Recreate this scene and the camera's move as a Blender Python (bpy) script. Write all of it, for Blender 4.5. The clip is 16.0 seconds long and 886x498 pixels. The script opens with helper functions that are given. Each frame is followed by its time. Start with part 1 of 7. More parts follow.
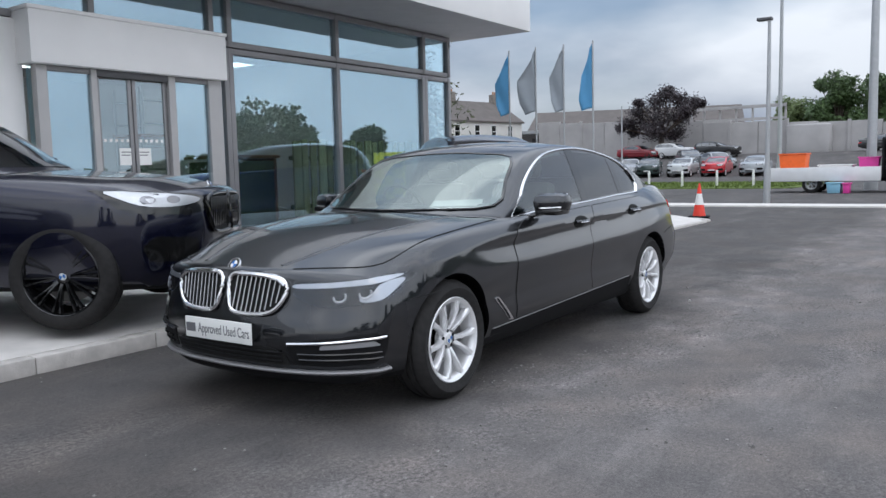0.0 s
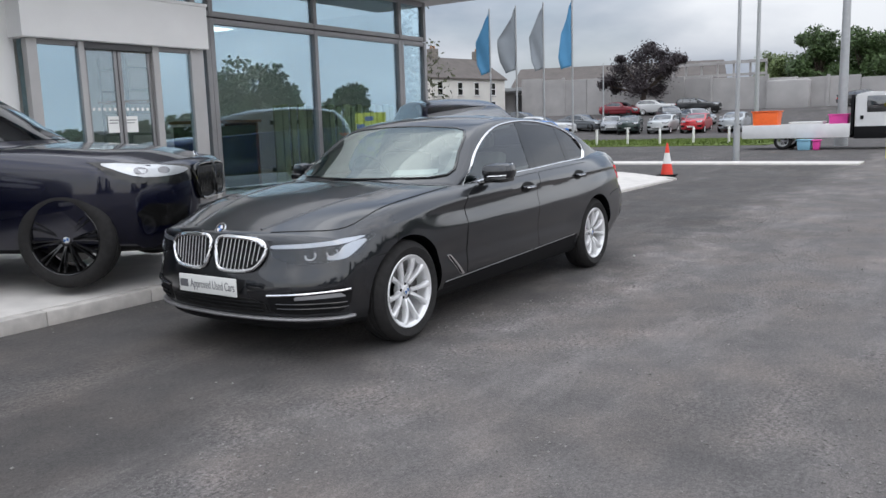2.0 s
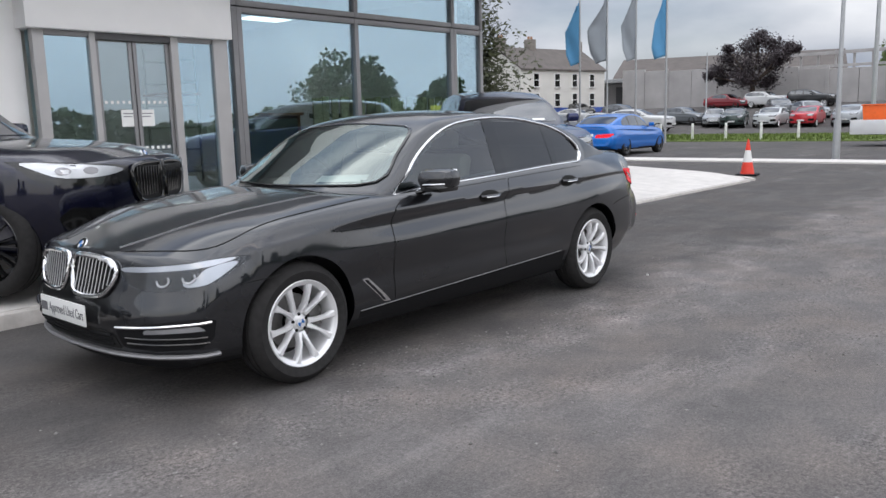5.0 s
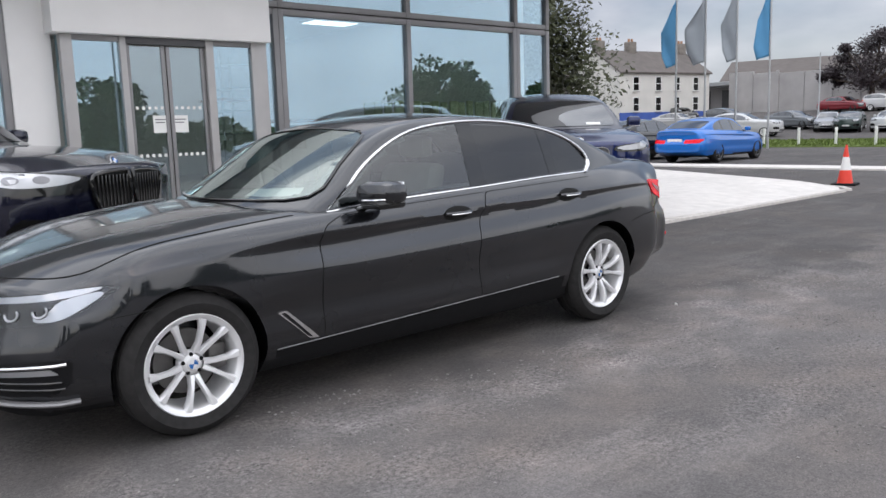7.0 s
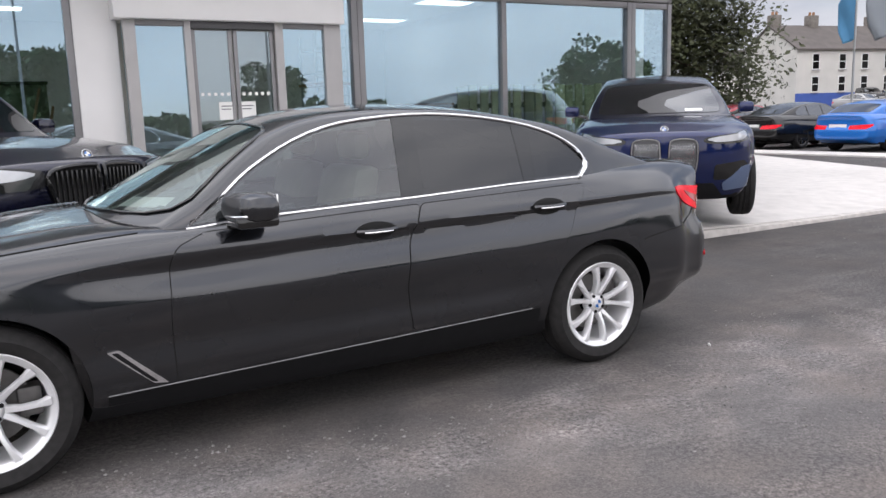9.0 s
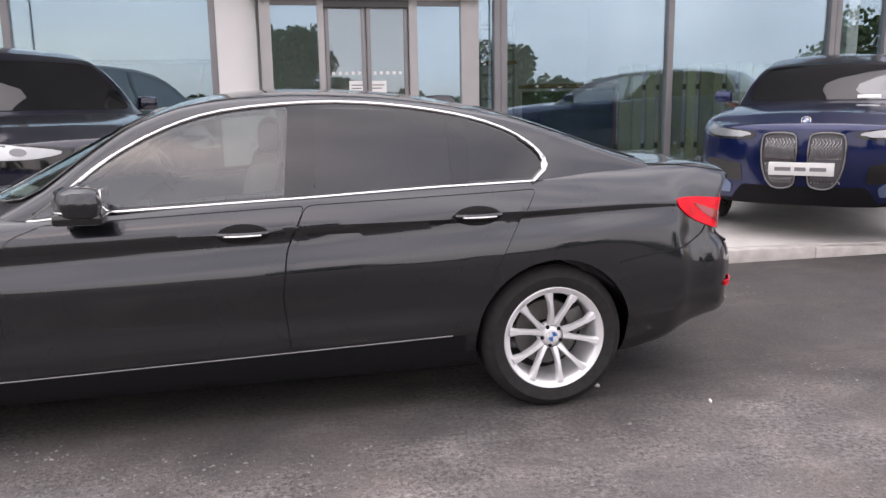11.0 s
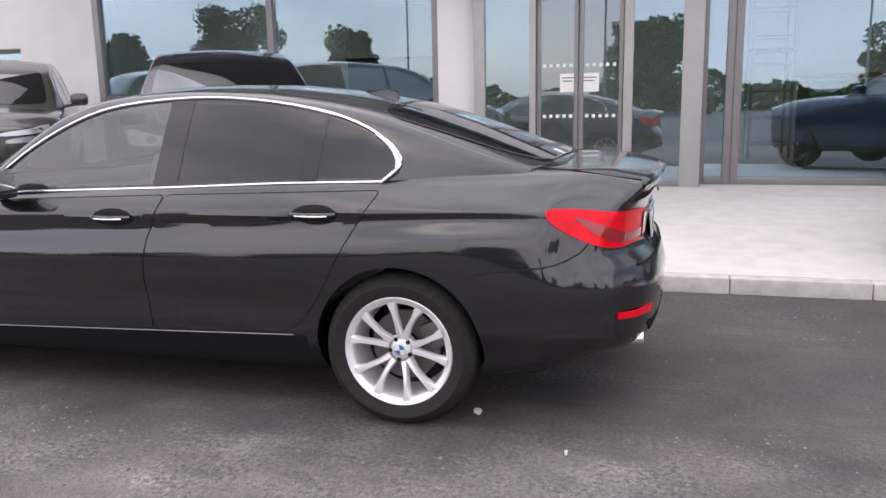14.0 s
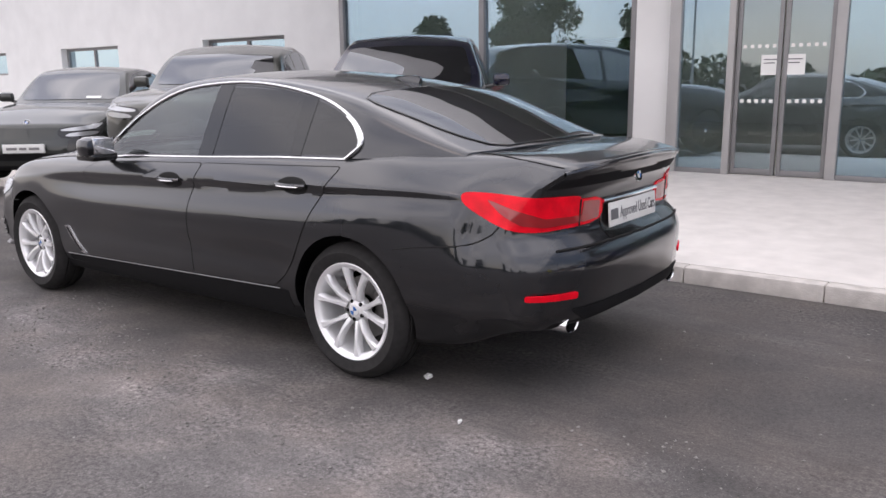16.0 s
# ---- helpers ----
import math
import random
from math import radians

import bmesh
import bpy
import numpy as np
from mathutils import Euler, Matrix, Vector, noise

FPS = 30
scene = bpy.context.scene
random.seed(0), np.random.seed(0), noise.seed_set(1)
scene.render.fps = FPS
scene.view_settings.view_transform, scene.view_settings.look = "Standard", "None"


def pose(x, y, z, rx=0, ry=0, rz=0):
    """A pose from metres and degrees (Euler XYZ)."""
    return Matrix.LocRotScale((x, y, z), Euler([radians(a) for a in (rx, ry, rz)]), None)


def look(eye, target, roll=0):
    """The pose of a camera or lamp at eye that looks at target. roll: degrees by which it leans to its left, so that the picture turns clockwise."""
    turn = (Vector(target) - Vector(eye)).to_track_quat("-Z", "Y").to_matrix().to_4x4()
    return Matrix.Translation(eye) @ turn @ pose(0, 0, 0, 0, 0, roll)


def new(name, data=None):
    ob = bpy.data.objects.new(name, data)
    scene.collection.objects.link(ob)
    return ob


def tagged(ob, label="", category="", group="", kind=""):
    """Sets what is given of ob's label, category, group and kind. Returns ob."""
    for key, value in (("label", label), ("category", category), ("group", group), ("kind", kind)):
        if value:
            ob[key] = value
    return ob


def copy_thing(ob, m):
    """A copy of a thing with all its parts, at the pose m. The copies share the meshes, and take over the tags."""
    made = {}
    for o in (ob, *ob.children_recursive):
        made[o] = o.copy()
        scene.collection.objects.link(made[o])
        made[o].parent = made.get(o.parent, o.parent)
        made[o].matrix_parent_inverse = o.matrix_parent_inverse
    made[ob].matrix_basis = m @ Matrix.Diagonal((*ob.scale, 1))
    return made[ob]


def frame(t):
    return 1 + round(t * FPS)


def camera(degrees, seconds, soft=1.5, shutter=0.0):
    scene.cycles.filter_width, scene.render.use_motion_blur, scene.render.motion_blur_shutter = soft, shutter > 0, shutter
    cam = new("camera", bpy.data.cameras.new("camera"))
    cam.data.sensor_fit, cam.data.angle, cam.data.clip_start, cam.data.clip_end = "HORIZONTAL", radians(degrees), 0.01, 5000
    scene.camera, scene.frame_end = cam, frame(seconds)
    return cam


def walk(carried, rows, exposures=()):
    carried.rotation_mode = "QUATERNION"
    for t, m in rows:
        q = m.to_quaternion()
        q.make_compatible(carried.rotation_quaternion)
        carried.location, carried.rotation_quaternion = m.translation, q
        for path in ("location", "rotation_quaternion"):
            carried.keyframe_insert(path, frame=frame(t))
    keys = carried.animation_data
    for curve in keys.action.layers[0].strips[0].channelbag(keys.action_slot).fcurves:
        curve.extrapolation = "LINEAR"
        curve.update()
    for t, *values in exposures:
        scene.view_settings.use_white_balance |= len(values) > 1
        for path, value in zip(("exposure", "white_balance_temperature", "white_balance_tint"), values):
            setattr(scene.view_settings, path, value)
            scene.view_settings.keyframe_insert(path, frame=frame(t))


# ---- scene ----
cam = camera(58.1, 16.0)
PATH = [
    (0, (-3.589, -3.355, 1.278), (-1.961, -2.211, 1.078), -1.4),
    (0.5, (-3.88, -3.488, 1.397), (-2.256, -2.347, 1.154), -1.5),
    (1, (-4.179, -3.627, 1.428), (-2.553, -2.494, 1.153), -1.6),
    (1.5, (-4.185, -3.732, 1.408), (-2.556, -2.611, 1.112), -1.7),
    (2, (-4.077, -3.927, 1.393), (-2.442, -2.817, 1.086), -1.8),
    (2.5, (-3.883, -4.069, 1.38), (-2.245, -2.965, 1.065), -1.8),
    (3, (-3.6, -4.109, 1.363), (-1.964, -3.003, 1.044), -1.7),
    (3.5, (-3.357, -4.167, 1.367), (-1.739, -3.038, 1.045), -1.6),
    (4, (-3.166, -4.27, 1.397), (-1.58, -3.096, 1.074), -1.7),
    (4.5, (-2.903, -4.279, 1.385), (-1.369, -3.037, 1.063), -1.7),
    (5, (-2.631, -4.253, 1.399), (-1.156, -2.94, 1.08), -1.6),
    (5.2, (-2.539, -4.256, 1.392), (-1.091, -2.913, 1.074), -1.7),
    (7.3, (-1.191, -4.32, 1.364), (0.066, -2.796, 1.054), -1.8),
    (7.5, (-1.017, -4.355, 1.391), (0.21, -2.808, 1.07), -1.8),
    (8, (-0.685, -4.306, 1.357), (0.492, -2.722, 1.036), -1.8),
    (8.5, (-0.284, -4.211, 1.384), (0.802, -2.563, 1.057), -1.8),
    (9, (0.114, -4.245, 1.397), (1.074, -2.522, 1.067), -1.8),
    (9.2, (0.259, -4.241, 1.404), (1.161, -2.488, 1.071), -1.6),
    (11.3, (2.02, -4.217, 1.413), (2.345, -2.277, 1.05), -1.3),
    (11.5, (2.176, -4.229, 1.38), (2.454, -2.28, 1.027), -1.6),
    (12, (2.572, -4.239, 1.379), (2.719, -2.278, 1.014), -1.5),
    (12.5, (2.961, -4.137, 1.349), (2.961, -2.17, 0.986), -1.7),
    (13, (3.318, -4.098, 1.36), (3.141, -2.139, 0.995), -1.4),
    (13.5, (3.664, -4.055, 1.379), (3.319, -2.12, 1.011), -1.4),
    (14, (4.025, -3.963, 1.386), (3.504, -2.068, 1.014), -1.1),
    (14.5, (4.437, -3.917, 1.385), (3.742, -2.079, 1.013), -1.1),
    (15, (4.808, -3.861, 1.413), (3.952, -2.093, 1.035), -1.0),
    (15.5, (5.128, -3.664, 1.389), (4.113, -1.986, 0.999), -0.8),
    (16, (5.52, -3.537, 1.396), (4.343, -1.973, 0.986), -0.7),
]
LIGHTS = [(0.0, 0.34, 6000, 9), (3.0, 0.42, 6350, 10), (6.0, 0.48, 6350, 11), (9.0, 0.62, 6500, 14), (12.5, 0.72, 6850, 22), (14.5, 0.66, 6550, 19), (16.0, 0.55, 6600, 18)]
walk(cam, [(t, look(eye, target, roll)) for t, eye, target, roll in PATH], LIGHTS)

# ---------- world and light ----------
world = bpy.data.worlds.new("overcast_sky")
scene.world = world
world.use_nodes = True
wn, wl = world.node_tree.nodes, world.node_tree.links
SUN_ELEV, SUN_ROT = radians(48), radians(200)
sky = wn.new("ShaderNodeTexSky")
sky.sky_type = "NISHITA"
sky.sun_disc = False
sky.sun_elevation, sky.sun_rotation = SUN_ELEV, SUN_ROT
sky.air_density, sky.dust_density = 1.0, 2.0
wtc = wn.new("ShaderNodeTexCoord")
wmap = wn.new("ShaderNodeMapping")
wmap.inputs["Scale"].default_value = (1.0, 1.0, 2.6)
wl.new(wtc.outputs["Generated"], wmap.inputs["Vector"])
wnoise = wn.new("ShaderNodeTexNoise")
wnoise.inputs["Scale"].default_value, wnoise.inputs["Detail"].default_value = 2.2, 7.0
wnoise.inputs["Roughness"].default_value = 0.52
wl.new(wmap.outputs["Vector"], wnoise.inputs["Vector"])
wcol = wn.new("ShaderNodeValToRGB")
wcol.color_ramp.elements[0].position, wcol.color_ramp.elements[0].color = 0.34, (3.3, 3.75, 4.6, 1)
wcol.color_ramp.elements[1].position, wcol.color_ramp.elements[1].color = 0.66, (9.2, 9.3, 9.5, 1)
wl.new(wnoise.outputs["Fac"], wcol.inputs["Fac"])
wcover = wn.new("ShaderNodeMapRange")
wcover.inputs["From Min"].default_value, wcover.inputs["From Max"].default_value = 0.36, 0.52
wcover.inputs["To Min"].default_value, wcover.inputs["To Max"].default_value = 0.25, 1.0
wnoise2 = wn.new("ShaderNodeTexNoise")
wnoise2.inputs["Scale"].default_value, wnoise2.inputs["Detail"].default_value = 1.5, 5.0
wl.new(wmap.outputs["Vector"], wnoise2.inputs["Vector"])
wl.new(wnoise2.outputs["Fac"], wcover.inputs["Value"])
wmix = wn.new("ShaderNodeMix")
wmix.data_type = "RGBA"
wl.new(wcover.outputs["Result"], wmix.inputs["Factor"])
wl.new(sky.outputs["Color"], wmix.inputs[6])
wl.new(wcol.outputs["Color"], wmix.inputs[7])
wsep = wn.new("ShaderNodeSeparateXYZ")
wl.new(wtc.outputs["Generated"], wsep.inputs["Vector"])
wup = wn.new("ShaderNodeMapRange")
wup.inputs["From Min"].default_value, wup.inputs["From Max"].default_value = 0.0, 1.0
wup.inputs["To Min"].default_value, wup.inputs["To Max"].default_value = 0.66, 1.6
wl.new(wsep.outputs["Z"], wup.inputs["Value"])
wgain = wn.new("ShaderNodeVectorMath")
wgain.operation = "SCALE"
wl.new(wmix.outputs[2], wgain.inputs[0]), wl.new(wup.outputs["Result"], wgain.inputs["Scale"])
wl.new(wgain.outputs["Vector"], wn["Background"].inputs["Color"])
wn["Background"].inputs["Strength"].default_value = 0.098

sun = new("sun", bpy.data.lights.new("sun", "SUN"))
sun.data.energy, sun.data.angle, sun.data.color = 1.4, radians(175), (1.0, 0.97, 0.93)
sun.matrix_world = look((-8, -24, 22), (0, 0, 0))


# ---------- materials ----------
def mat(name, color, rough=0.5, metal=0.0, vary=0.12, scale=8.0, bump=0.0, bscale=60.0, coat=0.0, spec=0.5, random_tint=0.0, emit=0.0, big=0.0):
    m = bpy.data.materials.new(name)
    m.use_nodes = True
    n, l = m.node_tree.nodes, m.node_tree.links
    b = n["Principled BSDF"]
    b.inputs["Roughness"].default_value, b.inputs["Metallic"].default_value = rough, metal
    b.inputs["Coat Weight"].default_value, b.inputs["Specular IOR Level"].default_value = coat, spec
    b.inputs["Coat Roughness"].default_value = 0.04
    tc = n.new("ShaderNodeTexCoord")
    src = None
    if vary > 0:
        nz = n.new("ShaderNodeTexNoise")
        nz.inputs["Scale"].default_value, nz.inputs["Detail"].default_value = scale, 6.0
        l.new(tc.outputs["Object"], nz.inputs["Vector"])
        r = n.new("ShaderNodeMapRange")
        r.inputs["From Min"].default_value, r.inputs["From Max"].default_value = 0.3, 0.7
        r.inputs["To Min"].default_value, r.inputs["To Max"].default_value = 1 - vary, 1 + vary
        l.new(nz.outputs["Fac"], r.inputs["Value"])
        src = r.outputs["Result"]
        if big > 0:
            nb = n.new("ShaderNodeTexNoise")
            nb.inputs["Scale"].default_value, nb.inputs["Detail"].default_value = scale * 0.06, 4.0
            l.new(tc.outputs["Object"], nb.inputs["Vector"])
            rb = n.new("ShaderNodeMapRange")
            rb.inputs["From Min"].default_value, rb.inputs["From Max"].default_value = 0.3, 0.7
            rb.inputs["To Min"].default_value, rb.inputs["To Max"].default_value = 1 - big, 1 + big
            l.new(nb.outputs["Fac"], rb.inputs["Value"])
            mm = n.new("ShaderNodeMath")
            mm.operation = "MULTIPLY"
            l.new(src, mm.inputs[0]), l.new(rb.outputs["Result"], mm.inputs[1])
            src = mm.outputs[0]
        if random_tint > 0:
            oi = n.new("ShaderNodeObjectInfo")
            ro = n.new("ShaderNodeMapRange")
            ro.inputs["To Min"].default_value, ro.inputs["To Max"].default_value = 1 - random_tint, 1 + random_tint
            l.new(oi.outputs["Random"], ro.inputs["Value"])
            mm = n.new("ShaderNodeMath")
            mm.operation = "MULTIPLY"
            l.new(src, mm.inputs[0]), l.new(ro.outputs["Result"], mm.inputs[1])
            src = mm.outputs[0]
        sc = n.new("ShaderNodeVectorMath")
        sc.operation = "SCALE"
        sc.inputs[0].default_value = color
        l.new(src, sc.inputs["Scale"])
        l.new(sc.outputs["Vector"], b.inputs["Base Color"])
    else:
        b.inputs["Base Color"].default_value = (*color, 1)
    if bump > 0:
        nb = n.new("ShaderNodeTexNoise")
        nb.inputs["Scale"].default_value, nb.inputs["Detail"].default_value = bscale, 5.0
        l.new(tc.outputs["Object"], nb.inputs["Vector"])
        bp = n.new("ShaderNodeBump")
        bp.inputs["Strength"].default_value, bp.inputs["Distance"].default_value = bump, 0.01
        l.new(nb.outputs["Fac"], bp.inputs["Height"])
        l.new(bp.outputs["Normal"], b.inputs["Normal"])
    if emit > 0:
        b.inputs["Emission Color"].default_value, b.inputs["Emission Strength"].default_value = (*color, 1), emit
    return m


def paint(name, color, metal=0.55, rough=0.34, lacquer=1.62):
    m = mat(name, color, rough, metal, 0.05, 3.0, 0.0, 60, 1.0, 0.12)
    m.node_tree.nodes["Principled BSDF"].inputs["Coat IOR"].default_value = lacquer
    m.node_tree.nodes["Principled BSDF"].inputs["Coat Roughness"].default_value = 0.07
    return m


def glass(name, tint, clear, rough=0.02, ior=1.5, sheen=(0.95, 0.97, 1.0)):
    """A pane: part of the light passes straight on, tinted, the rest is a dark glossy sheet."""
    m = bpy.data.materials.new(name)
    m.use_nodes = True
    n, l = m.node_tree.nodes, m.node_tree.links
    n.remove(n["Principled BSDF"])
    tr = n.new("ShaderNodeBsdfTransparent")
    tr.inputs["Color"].default_value = (*[c * clear for c in tint], 1)
    gl = n.new("ShaderNodeBsdfGlossy")
    gl.inputs["Roughness"].default_value, gl.inputs["Color"].default_value = rough, (*sheen, 1)
    lw = n.new("ShaderNodeLayerWeight")
    lw.inputs["Blend"].default_value = 0.5
    pw = n.new("ShaderNodeMath")
    pw.operation = "POWER"
    pw.inputs[1].default_value = 5.0
    l.new(lw.outputs["Facing"], pw.inputs[0])
    fr = n.new("ShaderNodeMapRange")
    fr.inputs["To Min"].default_value, fr.inputs["To Max"].default_value = ((ior - 1) / (ior + 1)) ** 2, 1.0
    l.new(pw.outputs[0], fr.inputs["Value"])
    mx = n.new("ShaderNodeMixShader")
    l.new(fr.outputs["Result"], mx.inputs[0]), l.new(tr.outputs[0], mx.inputs[1]), l.new(gl.outputs[0], mx.inputs[2])
    l.new(mx.outputs[0], n["Material Output"].inputs["Surface"])
    return m


def asphalt_material():
    m = mat("asphalt", (0.109, 0.101, 0.099), 0.88, 0, 0.30, 120.0)
    n, l = m.node_tree.nodes, m.node_tree.links
    b = n["Principled BSDF"]
    old = b.inputs["Base Color"].links[0].from_socket
    tc = n["Texture Coordinate"]

    def noise_at(scale, detail, rough, stretch=(1, 1, 1)):
        mp = n.new("ShaderNodeMapping")
        mp.inputs["Scale"].default_value = stretch
        l.new(tc.outputs["Object"], mp.inputs["Vector"])
        t = n.new("ShaderNodeTexNoise")
        t.inputs["Scale"].default_value, t.inputs["Detail"].default_value, t.inputs["Roughness"].default_value = scale, detail, rough
        l.new(mp.outputs["Vector"], t.inputs["Vector"])
        return t.outputs["Fac"]

    def span(src, lo, hi, a, z):
        r = n.new("ShaderNodeMapRange")
        for key, v in (("From Min", lo), ("From Max", hi), ("To Min", a), ("To Max", z)):
            r.inputs[key].default_value = v
        l.new(src, r.inputs["Value"])
        return r.outputs["Result"]

    def times(p, q):
        t = n.new("ShaderNodeMath")
        t.operation = "MULTIPLY"
        l.new(p, t.inputs[0]), l.new(q, t.inputs[1])
        return t.outputs[0]

    # broad tone, scuffed streaks along the lane, coarse worn patches
    broad = span(noise_at(0.35, 6, 0.6), 0.32, 0.68, 0.78, 1.25)
    streak = span(noise_at(1.1, 9, 0.68, (0.45, 1.5, 1)), 0.50, 0.70, 1.0, 1.55)
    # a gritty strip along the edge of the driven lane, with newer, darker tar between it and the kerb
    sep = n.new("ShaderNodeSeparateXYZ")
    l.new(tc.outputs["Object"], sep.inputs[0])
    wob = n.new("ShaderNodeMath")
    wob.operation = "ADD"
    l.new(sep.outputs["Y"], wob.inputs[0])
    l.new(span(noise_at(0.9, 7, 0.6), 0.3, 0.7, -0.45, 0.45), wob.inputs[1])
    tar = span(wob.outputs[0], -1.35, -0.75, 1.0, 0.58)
    strip = times(span(wob.outputs[0], -2.1, -1.45, 0.0, 1.0), span(wob.outputs[0], -1.3, -0.8, 1.0, 0.0))
    worn = n.new("ShaderNodeMath")
    worn.operation = "MAXIMUM"
    l.new(span(noise_at(0.8, 8, 0.62, (0.6, 1.3, 1)), 0.50, 0.62, 0.35, 0.95), worn.inputs[0])
    l.new(times(strip, span(noise_at(2.4, 7, 0.65), 0.42, 0.58, 0.1, 1.3)), worn.inputs[1])
    worn = worn.outputs[0]
    grit = span(noise_at(42.0, 6, 0.75), 0.36, 0.64, 0.45, 1.95)
    pale = span(times(strip, span(noise_at(2.0, 8, 0.7), 0.50, 0.68, 0.0, 1.0)), 0.0, 1.0, 1.0, 1.45)
    mx = n.new("ShaderNodeMix")
    mx.inputs[2].default_value = 1.0
    l.new(worn, mx.inputs["Factor"]), l.new(grit, mx.inputs[3])
    mottle = span(noise_at(2.6, 6, 0.62), 0.34, 0.66, 0.84, 1.17)
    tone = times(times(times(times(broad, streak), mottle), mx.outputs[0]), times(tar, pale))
    sc = n.new("ShaderNodeVectorMath")
    sc.operation = "SCALE"
    # brown dust settled in patches
    dust = n.new("ShaderNodeMix")
    dust.data_type = "RGBA"
    dust.blend_type = "MULTIPLY"
    dust.inputs[7].default_value = (1.12, 0.98, 0.86, 1)
    l.new(span(noise_at(1.3, 6, 0.6), 0.42, 0.68, 0.0, 0.5), dust.inputs["Factor"]), l.new(old, dust.inputs[6])
    l.new(dust.outputs[2], sc.inputs[0]), l.new(tone, sc.inputs["Scale"])
    l.new(sc.outputs["Vector"], b.inputs["Base Color"])
    bump = n.new("ShaderNodeBump")
    bump.inputs["Distance"].default_value = 0.012
    l.new(span(worn, 0, 1, 0.12, 0.75), bump.inputs["Strength"])
    l.new(noise_at(70.0, 6, 0.65), bump.inputs["Height"])
    l.new(bump.outputs["Normal"], b.inputs["Normal"])
    return m


